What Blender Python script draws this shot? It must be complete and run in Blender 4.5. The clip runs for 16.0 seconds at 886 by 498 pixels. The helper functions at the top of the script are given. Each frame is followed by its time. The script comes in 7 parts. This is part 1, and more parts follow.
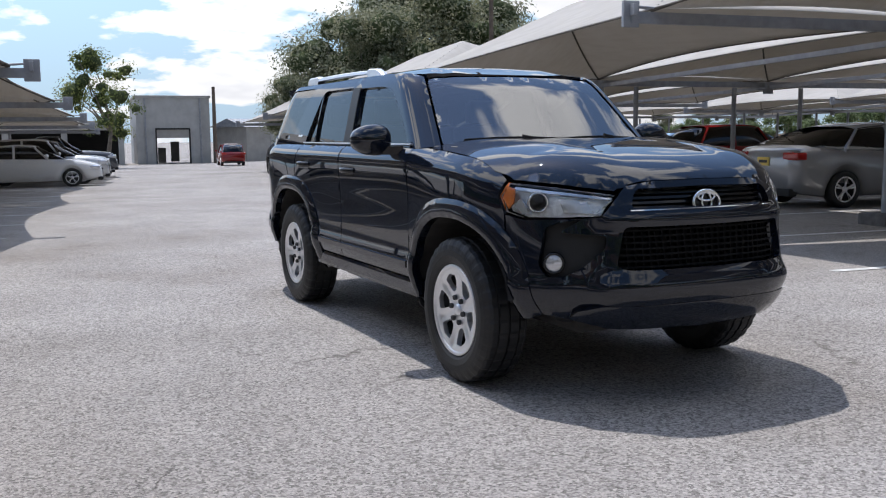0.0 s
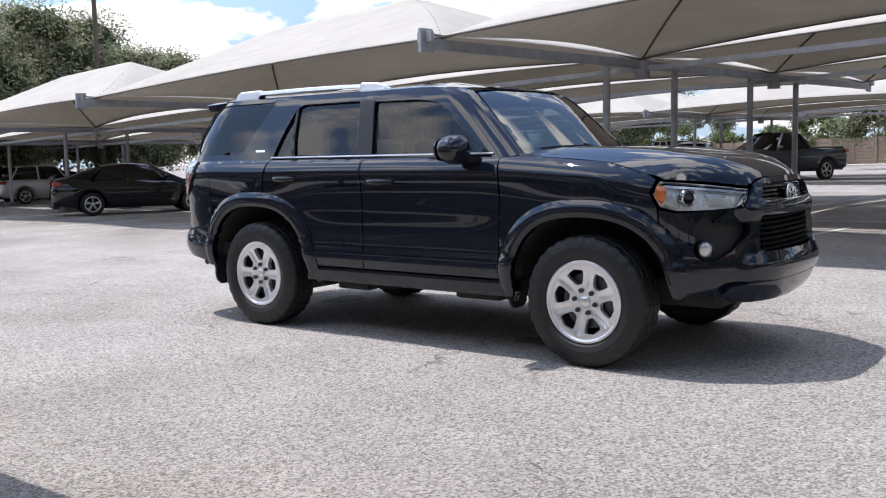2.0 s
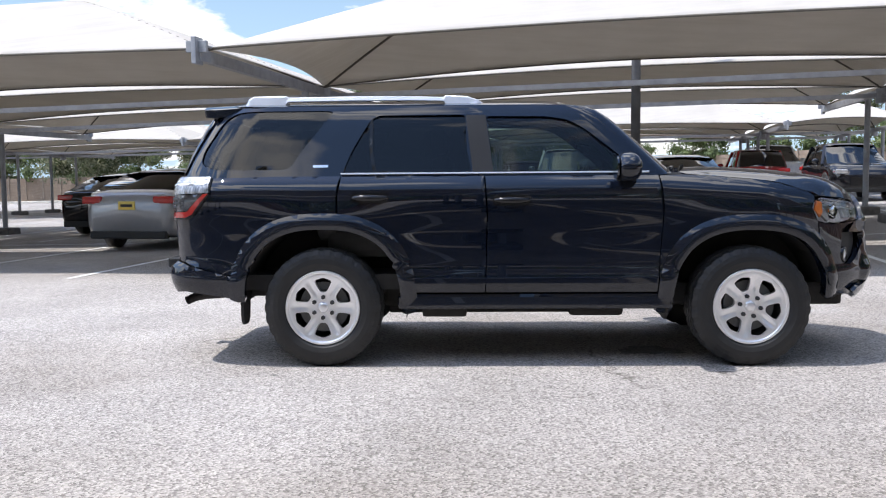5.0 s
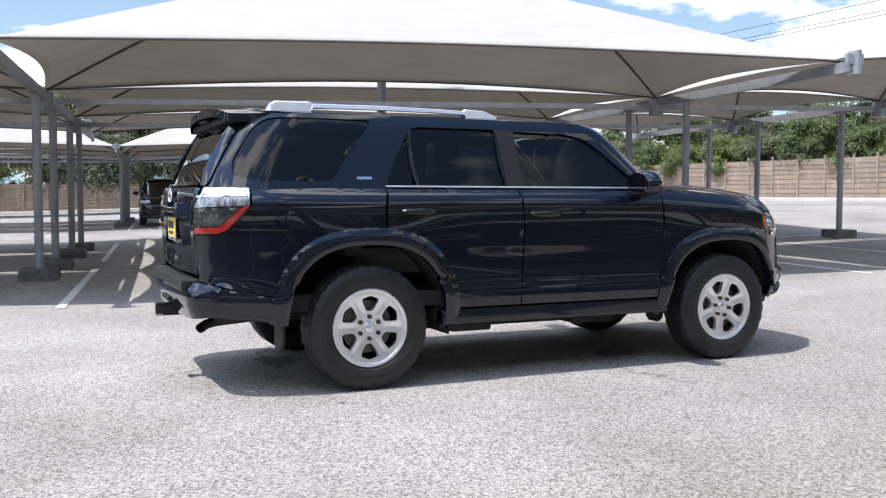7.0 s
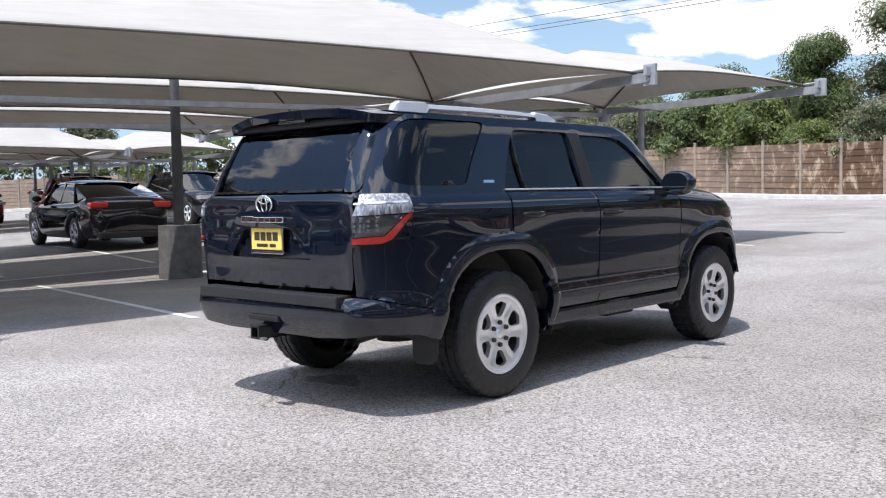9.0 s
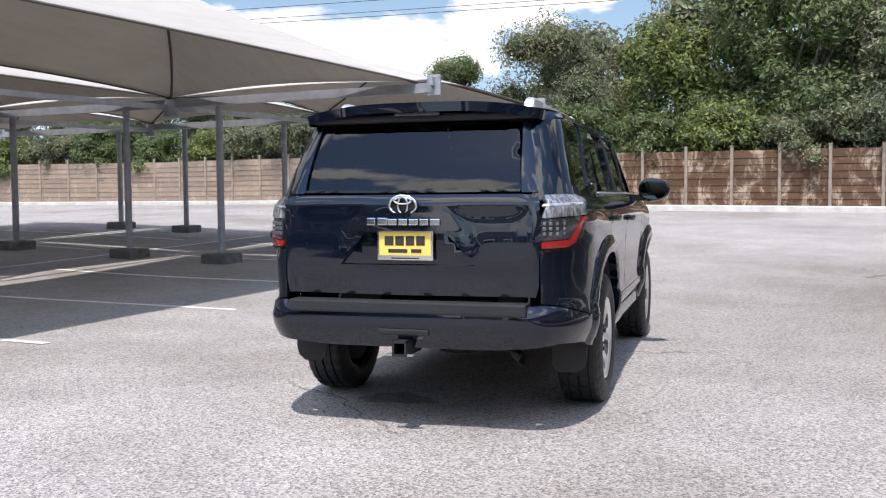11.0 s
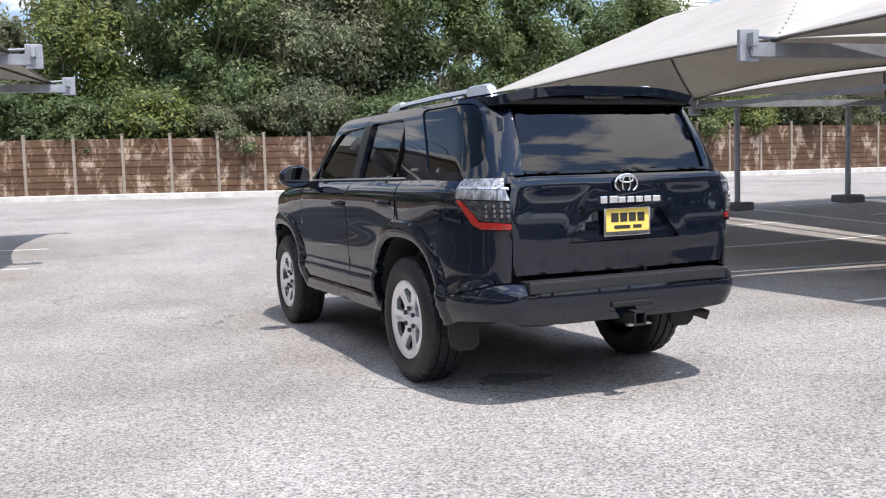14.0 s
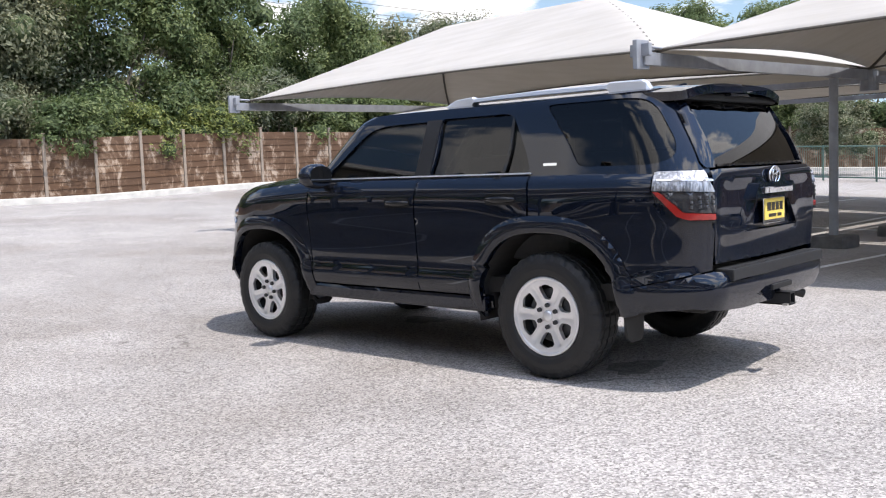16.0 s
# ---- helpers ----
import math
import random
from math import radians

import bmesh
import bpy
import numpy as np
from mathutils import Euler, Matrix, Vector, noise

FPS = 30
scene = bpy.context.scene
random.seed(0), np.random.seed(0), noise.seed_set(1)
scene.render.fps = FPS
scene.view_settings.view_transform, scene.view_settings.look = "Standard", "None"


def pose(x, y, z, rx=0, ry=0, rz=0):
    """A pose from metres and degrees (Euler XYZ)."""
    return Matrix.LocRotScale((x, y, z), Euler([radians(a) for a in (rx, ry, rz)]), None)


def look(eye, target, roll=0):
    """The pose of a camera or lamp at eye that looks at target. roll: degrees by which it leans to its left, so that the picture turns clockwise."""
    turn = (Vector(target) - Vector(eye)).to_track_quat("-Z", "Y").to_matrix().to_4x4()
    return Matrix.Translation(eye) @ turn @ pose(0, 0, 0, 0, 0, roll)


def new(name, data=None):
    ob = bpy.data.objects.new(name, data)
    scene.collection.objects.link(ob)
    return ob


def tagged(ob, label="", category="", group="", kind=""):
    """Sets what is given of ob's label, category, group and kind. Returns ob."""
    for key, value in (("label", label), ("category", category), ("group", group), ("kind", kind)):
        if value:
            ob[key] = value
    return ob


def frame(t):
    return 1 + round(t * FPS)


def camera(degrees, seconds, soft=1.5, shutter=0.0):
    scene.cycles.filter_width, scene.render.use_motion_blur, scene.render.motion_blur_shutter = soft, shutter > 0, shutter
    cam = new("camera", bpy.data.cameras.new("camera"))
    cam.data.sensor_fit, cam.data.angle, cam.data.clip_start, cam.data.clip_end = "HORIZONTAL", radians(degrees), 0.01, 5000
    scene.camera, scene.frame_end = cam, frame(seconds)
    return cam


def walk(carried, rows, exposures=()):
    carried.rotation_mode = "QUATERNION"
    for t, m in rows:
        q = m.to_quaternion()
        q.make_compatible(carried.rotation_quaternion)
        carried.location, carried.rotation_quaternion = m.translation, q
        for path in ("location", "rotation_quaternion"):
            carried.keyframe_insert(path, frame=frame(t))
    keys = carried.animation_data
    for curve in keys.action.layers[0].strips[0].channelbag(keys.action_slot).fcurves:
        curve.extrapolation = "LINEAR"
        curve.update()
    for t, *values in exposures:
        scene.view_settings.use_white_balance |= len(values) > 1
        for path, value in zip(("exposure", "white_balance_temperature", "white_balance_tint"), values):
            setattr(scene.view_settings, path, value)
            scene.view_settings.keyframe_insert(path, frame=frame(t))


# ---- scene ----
cam = camera(50.9, 16.0, soft=1.15)

PATH = [
    (0, (5.766, -3.161, 1.337), (3.99, -2.274, 1.089), -0.5),
    (0.5, (5.399, -3.898, 1.309), (3.742, -2.806, 1.065), -1.0),
    (1, (4.976, -4.572, 1.279), (3.415, -3.343, 1.051), -1.3),
    (1.5, (4.522, -5.177, 1.281), (3.134, -3.756, 1.052), -1.4),
    (2, (3.994, -5.697, 1.268), (2.794, -4.11, 1.066), -1.2),
    (2.5, (3.388, -6.165, 1.253), (2.344, -4.47, 1.063), -1.8),
    (3, (2.725, -6.499, 1.235), (1.863, -4.704, 1.046), -1.6),
    (3.2, (2.445, -6.605, 1.249), (1.658, -4.776, 1.064), -1.2),
    (5.3, (-0.872, -6.962, 1.238), (-0.788, -4.97, 1.086), -0.5),
    (5.5, (-1.177, -6.931, 1.208), (-0.991, -4.946, 1.06), -0.5),
    (6, (-1.921, -6.781, 1.191), (-1.541, -4.824, 1.039), -0.2),
    (6.5, (-2.651, -6.603, 1.203), (-2.047, -4.701, 1.064), 0.3),
    (7, (-3.358, -6.324, 1.208), (-2.533, -4.506, 1.095), 0.1),
    (7.5, (-4.038, -5.986, 1.203), (-3.019, -4.268, 1.096), -0.5),
    (8, (-4.658, -5.581, 1.18), (-3.47, -3.976, 1.068), -0.8),
    (8.5, (-5.259, -5.065, 1.202), (-3.922, -3.583, 1.079), -0.1),
    (8.7, (-5.476, -4.835, 1.234), (-4.087, -3.401, 1.114), -0.6),
    (10.8, (-6.979, -1.952, 1.26), (-5.101, -1.275, 1.152), -0.2),
    (11, (-7.054, -1.632, 1.245), (-5.146, -1.042, 1.135), -0.4),
    (11.5, (-7.216, -0.837, 1.253), (-5.249, -0.493, 1.137), -0.6),
    (12, (-7.264, -0.015, 1.244), (-5.274, 0.131, 1.118), -0.3),
    (12.5, (-7.304, 0.786, 1.247), (-5.312, 0.66, 1.119), -0.1),
    (13, (-7.199, 1.56, 1.282), (-5.235, 1.202, 1.148), -0.9),
    (13.5, (-7.024, 2.328, 1.294), (-5.13, 1.706, 1.143), -1.7),
    (14, (-6.729, 3.082, 1.29), (-4.915, 2.255, 1.129), -1.7),
    (14.5, (-6.352, 3.765, 1.306), (-4.624, 2.773, 1.129), -1.8),
    (15, (-5.893, 4.404, 1.297), (-4.28, 3.235, 1.124), -1.3),
    (15.5, (-5.375, 4.987, 1.307), (-3.901, 3.645, 1.141), -1.3),
    (16, (-4.759, 5.502, 1.326), (-3.414, 4.031, 1.152), -2.2),
]
EXPOSURES = [(0.0, -0.34, 6480, 12), (1.0, -0.1, 6650, 12), (2.0, 0.07, 6690, 13), (3.0, 0.09, 6730, 13), (5.5, 0.29, 6580, 12), (6.5, 0.27, 6580, 12), (8.5, 0.17, 6580, 12), (11.0, 0.13, 6710, 13), (12.5, 0.13, 6730, 13), (16.0, 0.23, 6730, 13)]
walk(cam, [(t, look(eye, target, roll)) for t, eye, target, roll in PATH], EXPOSURES)

# ---------------------------------------------------------------- light
SUN_DIR = Vector((0.47, 0.05, -1.0)).normalized()
world = bpy.data.worlds.new("sky")
scene.world = world
world.use_nodes = True


def build_world():
    nt = world.node_tree
    nt.nodes.clear()
    out = nt.nodes.new("ShaderNodeOutputWorld")
    bg = nt.nodes.new("ShaderNodeBackground")
    sky = nt.nodes.new("ShaderNodeTexSky")
    sky.sky_type = "NISHITA"
    sky.sun_disc = False
    sky.sun_elevation = math.asin(-SUN_DIR.z)
    sky.sun_rotation = math.atan2(-SUN_DIR.x, -SUN_DIR.y)
    sky.air_density, sky.dust_density, sky.ozone_density = 1.0, 0.2, 2.0
    # cumulus clouds laid on a flat layer far above
    geo = nt.nodes.new("ShaderNodeTexCoord")
    sep = nt.nodes.new("ShaderNodeSeparateXYZ")
    nt.links.new(geo.outputs["Generated"], sep.inputs[0])
    low = nt.nodes.new("ShaderNodeMath")
    low.operation = "MAXIMUM"
    nt.links.new(sep.outputs["Z"], low.inputs[0])
    low.inputs[1].default_value = 0.0
    add = nt.nodes.new("ShaderNodeMath")
    nt.links.new(low.outputs[0], add.inputs[0])
    add.inputs[1].default_value = 0.22
    parts = []
    for axis in "XY":
        d = nt.nodes.new("ShaderNodeMath")
        d.operation = "DIVIDE"
        nt.links.new(sep.outputs[axis], d.inputs[0])
        nt.links.new(add.outputs[0], d.inputs[1])
        parts.append(d)
    comb = nt.nodes.new("ShaderNodeCombineXYZ")
    nt.links.new(parts[0].outputs[0], comb.inputs[0])
    nt.links.new(parts[1].outputs[0], comb.inputs[1])
    comb.inputs[2].default_value = 4.81
    n1 = nt.nodes.new("ShaderNodeTexNoise")
    n1.inputs["Scale"].default_value = 1.9
    n1.inputs["Detail"].default_value = 9.0
    n1.inputs["Roughness"].default_value = 0.56
    n1.inputs["Distortion"].default_value = 0.15
    nt.links.new(comb.outputs[0], n1.inputs["Vector"])
    ramp = nt.nodes.new("ShaderNodeValToRGB")
    ramp.color_ramp.elements[0].position = 0.50
    ramp.color_ramp.elements[0].color = (0, 0, 0, 1)
    ramp.color_ramp.elements[1].position = 0.555
    ramp.color_ramp.elements[1].color = (1, 1, 1, 1)
    # more gaps show between the clouds overhead than towards the horizon
    gaps = nt.nodes.new("ShaderNodeMapRange")
    gaps.interpolation_type = "SMOOTHSTEP"
    nt.links.new(sep.outputs["Z"], gaps.inputs[0])
    gaps.inputs[1].default_value, gaps.inputs[2].default_value = 0.34, 0.72
    gaps.inputs[3].default_value, gaps.inputs[4].default_value = 0.0, 0.026
    thin = nt.nodes.new("ShaderNodeMath")
    thin.operation = "SUBTRACT"
    nt.links.new(n1.outputs["Fac"], thin.inputs[0])
    nt.links.new(gaps.outputs[0], thin.inputs[1])
    nt.links.new(thin.outputs[0], ramp.inputs[0])
    # cloud bases are greyer than their tops
    shade = nt.nodes.new("ShaderNodeValToRGB")
    shade.color_ramp.elements[0].position = 0.55
    shade.color_ramp.elements[0].color = (8.4, 8.5, 8.6, 1)
    shade.color_ramp.elements[1].position = 0.78
    shade.color_ramp.elements[1].color = (5.6, 5.8, 6.2, 1)
    nt.links.new(n1.outputs["Fac"], shade.inputs[0])
    mix = nt.nodes.new("ShaderNodeMixRGB")
    nt.links.new(ramp.outputs[0], mix.inputs[0])
    # pale blue haze low down
    low_down = nt.nodes.new("ShaderNodeMapRange")
    low_down.interpolation_type = "SMOOTHSTEP"
    nt.links.new(sep.outputs["Z"], low_down.inputs[0])
    low_down.inputs[1].default_value, low_down.inputs[2].default_value = 0.0, 0.34
    low_down.inputs[3].default_value, low_down.inputs[4].default_value = 0.85, 0.0
    haze = nt.nodes.new("ShaderNodeMixRGB")
    nt.links.new(low_down.outputs[0], haze.inputs[0])
    nt.links.new(sky.outputs[0], haze.inputs[1])
    haze.inputs[2].default_value = (3.3, 4.9, 6.6, 1)
    nt.links.new(haze.outputs[0], mix.inputs[1])
    nt.links.new(shade.outputs[0], mix.inputs[2])
    # the sky brightens towards the sun
    dot = nt.nodes.new("ShaderNodeVectorMath")
    dot.operation = "DOT_PRODUCT"
    nt.links.new(geo.outputs["Generated"], dot.inputs[0])
    dot.inputs[1].default_value = -SUN_DIR
    glow = nt.nodes.new("ShaderNodeMapRange")
    glow.interpolation_type = "SMOOTHSTEP"
    glow.inputs[1].default_value, glow.inputs[2].default_value = 0.30, 0.92
    glow.inputs[3].default_value, glow.inputs[4].default_value = 1.0, 2.6
    nt.links.new(dot.outputs["Value"], glow.inputs[0])
    bright = nt.nodes.new("ShaderNodeVectorMath")
    bright.operation = "SCALE"
    nt.links.new(mix.outputs[0], bright.inputs[0])
    nt.links.new(glow.outputs[0], bright.inputs["Scale"])
    nt.links.new(bright.outputs[0], bg.inputs[0])
    bg.inputs[1].default_value = 0.135
    nt.links.new(bg.outputs[0], out.inputs[0])


build_world()
sun = new("sun", bpy.data.lights.new("sun", "SUN"))
sun.data.energy, sun.data.angle, sun.data.color = 4.5, radians(0.53), (1.0, 0.98, 0.955)
sun.matrix_world = look((0, 0, 40), Vector((0, 0, 40)) + SUN_DIR)


# ---------------------------------------------------------------- materials
class Nodes:
    """A small builder round a material's node tree."""

    def __init__(self, name):
        self.mat = bpy.data.materials.new(name)
        self.mat.use_nodes = True
        self.nt = self.mat.node_tree
        self.bsdf = self.nt.nodes["Principled BSDF"]
        self.coord = self.nt.nodes.new("ShaderNodeTexCoord").outputs["Object"]

    def add(self, kind, **inputs):
        n = self.nt.nodes.new(kind)
        for k, v in inputs.items():
            k = k.replace("_", " ")
            if hasattr(v, "is_output"):
                self.nt.links.new(v, n.inputs[k])
            else:
                n.inputs[k].default_value = v
        return n

    def noise(self, scale, detail=4.0, rough=0.55, vector=None, distort=0.0):
        n = self.add("ShaderNodeTexNoise", Scale=scale, Detail=detail, Roughness=rough, Distortion=distort)
        self.nt.links.new(vector or self.coord, n.inputs["Vector"])
        return n.outputs["Fac"]

    def stretch(self, sx, sy, sz):
        m = self.nt.nodes.new("ShaderNodeMapping")
        m.inputs["Scale"].default_value = (sx, sy, sz)
        self.nt.links.new(self.coord, m.inputs["Vector"])
        return m.outputs[0]

    def ramp(self, fac, stops):
        r = self.nt.nodes.new("ShaderNodeValToRGB")
        while len(r.color_ramp.elements) < len(stops):
            r.color_ramp.elements.new(0.5)
        for e, (p, col) in zip(r.color_ramp.elements, stops):
            e.position = p
            e.color = (*col, 1.0) if len(col) == 3 else col
        self.nt.links.new(fac, r.inputs[0])
        return r.outputs[0]

    def mix(self, fac, a, b, mode="MIX"):
        m = self.nt.nodes.new("ShaderNodeMixRGB")
        m.blend_type = mode
        for i, v in enumerate((fac, a, b)):
            if hasattr(v, "is_output"):
                self.nt.links.new(v, m.inputs[i])
            elif i == 0:
                m.inputs[0].default_value = v
            else:
                m.inputs[i].default_value = (*v, 1.0)
        return m.outputs[0]

    def set(self, **inputs):
        for k, v in inputs.items():
            k = k.replace("_", " ")
            if hasattr(v, "is_output"):
                self.nt.links.new(v, self.bsdf.inputs[k])
            elif isinstance(v, tuple):
                self.bsdf.inputs[k].default_value = (*v, 1.0)
            else:
                self.bsdf.inputs[k].default_value = v
        return self

    def bump(self, height, strength=0.3, distance=0.01):
        b = self.add("ShaderNodeBump", Strength=strength, Distance=distance, Height=height)
        self.nt.links.new(b.outputs[0], self.bsdf.inputs["Normal"])
        return self


def plain(name, col, rough=0.5, metal=0.0, var=0.12, scale=6.0, bump=0.0, **extra):
    """A paint or moulding with faint unevenness."""
    n = Nodes(name)
    f = n.noise(scale, 5.0)
    dark = tuple(v * (1 - var) for v in col)
    light = tuple(min(1.0, v * (1 + var)) for v in col)
    n.set(Base_Color=n.ramp(f, [(0.3, dark), (0.7, light)]), Roughness=rough, Metallic=metal, **extra)
    if bump:
        n.bump(n.noise(scale * 30, 3.0), bump, 0.004)
    return n.mat


def ground_material():
    n = Nodes("worn_aggregate_paving")
    big = n.noise(0.22, 6.0, 0.6)
    mid = n.noise(0.8, 4.0, 0.5)
    grain = n.noise(95.0, 3.0, 0.7)
    vor = n.add("ShaderNodeTexVoronoi", Scale=85.0)
    n.nt.links.new(n.coord, vor.inputs["Vector"])
    base = n.ramp(mid, [(0.28, (0.300, 0.285, 0.273)), (0.5, (0.345, 0.328, 0.316)), (0.74, (0.392, 0.374, 0.361))])
    stain = n.ramp(big, [(0.33, (0.76, 0.73, 0.70)), (0.52, (1, 1, 1))])
    base = n.mix(1.0, base, stain, "MULTIPLY")
    # darker round one point, fading outwards with a noisy edge
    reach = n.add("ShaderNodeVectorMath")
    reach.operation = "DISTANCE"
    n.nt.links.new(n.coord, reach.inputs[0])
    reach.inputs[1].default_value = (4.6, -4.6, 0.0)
    patchy = n.nt.nodes.new("ShaderNodeMath")
    patchy.operation = "MULTIPLY_ADD"
    n.nt.links.new(n.noise(0.55, 5.0, 0.6), patchy.inputs[0])
    patchy.inputs[1].default_value = 4.0
    n.nt.links.new(reach.outputs["Value"], patchy.inputs[2])
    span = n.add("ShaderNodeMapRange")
    n.nt.links.new(patchy.outputs[0], span.inputs[0])
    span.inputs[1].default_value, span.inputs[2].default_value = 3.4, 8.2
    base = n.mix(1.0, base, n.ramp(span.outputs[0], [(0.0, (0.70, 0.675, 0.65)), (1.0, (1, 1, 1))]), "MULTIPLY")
    peb = n.ramp(vor.outputs["Color"], [(0.12, (0.46, 0.452, 0.44)), (0.5, (0.99, 0.985, 0.97)), (0.9, (1.42, 1.40, 1.37))])
    base = n.mix(1.0, base, peb, "MULTIPLY")
    speck = n.ramp(grain, [(0.36, (0.45, 0.445, 0.44)), (0.47, (1, 1, 1))])
    base = n.mix(0.8, base, speck, "MULTIPLY")
    crack_v = n.add("ShaderNodeTexVoronoi", Scale=0.24)
    crack_v.feature = "DISTANCE_TO_EDGE"
    warp = n.add("ShaderNodeVectorMath")
    warp.operation = "ADD"
    wn = n.add("ShaderNodeTexNoise", Scale=1.2, Detail=6.0)
    n.nt.links.new(n.coord, wn.inputs["Vector"])
    n.nt.links.new(n.coord, warp.inputs[0])
    n.nt.links.new(wn.outputs["Color"], warp.inputs[1])
    n.nt.links.new(warp.outputs[0], crack_v.inputs["Vector"])
    crack = n.ramp(crack_v.outputs["Distance"], [(0.0, (0.45, 0.44, 0.43)), (0.0022, (1, 1, 1))])
    keep = n.ramp(n.noise(0.5, 2.0), [(0.52, (0, 0, 0)), (0.6, (1, 1, 1))])
    base = n.mix(1.0, base, n.mix(keep, (1, 1, 1), crack), "MULTIPLY")
    n.set(Base_Color=base, Roughness=0.93, Specular_IOR_Level=0.25)
    n.bump(vor.outputs["Distance"], 0.55, 0.006)
    return n.mat


M = {}
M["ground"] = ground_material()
M["fabric"] = None


def fabric_material():
    n = Nodes("shade_cloth")
    f = n.noise(0.8, 6.0, 0.6)
    st = n.noise(3.0, 5.0, 0.6, n.stretch(0.3, 2.5, 1))
    col = n.ramp(f, [(0.3, (0.50, 0.478, 0.445)), (0.7, (0.575, 0.552, 0.52))])
    col = n.mix(0.35, col, n.ramp(st, [(0.35, (0.72, 0.70, 0.66)), (0.6, (1, 1, 1))]), "MULTIPLY")
    n.set(Base_Color=col, Roughness=0.9, Specular_IOR_Level=0.15)
    tr = n.add("ShaderNodeBsdfTranslucent", Color=(0.62, 0.56, 0.46, 1))
    ms = n.nt.nodes.new("ShaderNodeMixShader")
    ms.inputs[0].default_value = 0.23
    outn = n.nt.nodes["Material Output"]
    n.nt.links.new(n.bsdf.outputs[0], ms.inputs[1])
    n.nt.links.new(tr.outputs[0], ms.inputs[2])
    n.nt.links.new(ms.outputs[0], outn.inputs["Surface"])
    weave = n.noise(60.0, 2.0)
    n.bump(weave, 0.15, 0.004)
    return n.mat


M["fabric"] = fabric_material()
M["steel"] = plain("weathered_galvanised_paint", (0.30, 0.31, 0.33), 0.5, 0.25, 0.18, 5.0)
M["seam"] = plain("dark_sewn_seam", (0.10, 0.09, 0.075), 0.9)
M["cable"] = plain("dark_seam", (0.05, 0.045, 0.04), 0.8)
M["footing"] = plain("dark_concrete_footing", (0.13, 0.125, 0.12), 0.95, 0, 0.3, 8.0, 0.4)
M["line"] = plain("worn_white_line_paint", (0.66, 0.66, 0.64), 0.8, 0, 0.22, 9.0, 0.2)
M["curb"] = plain("pale_concrete_kerb", (0.50, 0.48, 0.44), 0.9, 0, 0.2, 3.0, 0.3)


# ---------------------------------------------------------------- helpers for meshes
def mesh_from(name, bm, mats, smooth=False):
    me = bpy.data.meshes.new(name)
    bm.to_mesh(me)
    bm.free()
    for m in mats if isinstance(mats, (list, tuple)) else [mats]:
        me.materials.append(m)
    if smooth:
        for p in me.polygons:
            p.use_smooth = True
    return me


def part(name, bm, material, parent=None, label="", smooth=False, at=None):
    ob = new(name, mesh_from(name, bm, material, smooth))
    if parent is not None:
        ob.parent = parent
    if at is not None:
        ob.matrix_local = at
    if label:
        ob["label"] = label
    return ob


def thing(name, label, category, at=None, group="", kind=""):
    ob = new(name)
    ob.empty_display_size = 0.1
    if at is not None:
        ob.matrix_world = at
    return tagged(ob, label, category, group, kind)


def box(bm, x0, x1, y0, y1, z0, z1, bevel=0.0, m=None, segments=2):
    c = bmesh.ops.create_cube(bm, size=1.0)
    vs = c["verts"]
    for v in vs:
        v.co = Vector((x0 + (v.co.x + 0.5) * (x1 - x0), y0 + (v.co.y + 0.5) * (y1 - y0), z0 + (v.co.z + 0.5) * (z1 - z0)))
    if bevel:
        es = list({e for v in vs for e in v.link_edges})
        r = bmesh.ops.bevel(bm, geom=es, offset=bevel, segments=segments, affect="EDGES", profile=0.6)
        vs = list({v for f in r["faces"] for v in f.verts} | {v for v in vs if v.is_valid})
    if m is not None:
        bmesh.ops.transform(bm, matrix=m, verts=[v for v in vs if v.is_valid])
    return bm


def tube(bm, a, b, r0, r1=None, n=12, cap=True):
    a, b = Vector(a), Vector(b)
    r1 = r0 if r1 is None else r1
    q = (b - a).to_track_quat("Z", "Y").to_matrix()
    rings = []
    for p, r in ((a, r0), (b, r1)):
        rings.append([bm.verts.new(p + q @ Vector((r * math.cos(2 * math.pi * i / n), r * math.sin(2 * math.pi * i / n), 0))) for i in range(n)])
    for i in range(n):
        bm.faces.new((rings[0][i], rings[0][(i + 1) % n], rings[1][(i + 1) % n], rings[1][i]))
    if cap:
        bm.faces.new(rings[0][::-1])
        bm.faces.new(rings[1])
    return bm


def pipe(bm, pts, r, n=6):
    """One connected tube along a line of points."""
    pts = [Vector(p) for p in pts]
    rings = []
    for i, p in enumerate(pts):
        d = (pts[min(i + 1, len(pts) - 1)] - pts[max(i - 1, 0)]).normalized()
        a = d.cross(Vector((0, 0, 1)))
        a = a.normalized() if a.length > 1e-4 else Vector((1, 0, 0))
        b = a.cross(d)
        rings.append([bm.verts.new(p + (a * math.cos(2 * math.pi * k / n) + b * math.sin(2 * math.pi * k / n)) * r) for k in range(n)])
    for s, t in zip(rings, rings[1:]):
        for k in range(n):
            bm.faces.new((s[k], s[(k + 1) % n], t[(k + 1) % n], t[k]))
    return bm


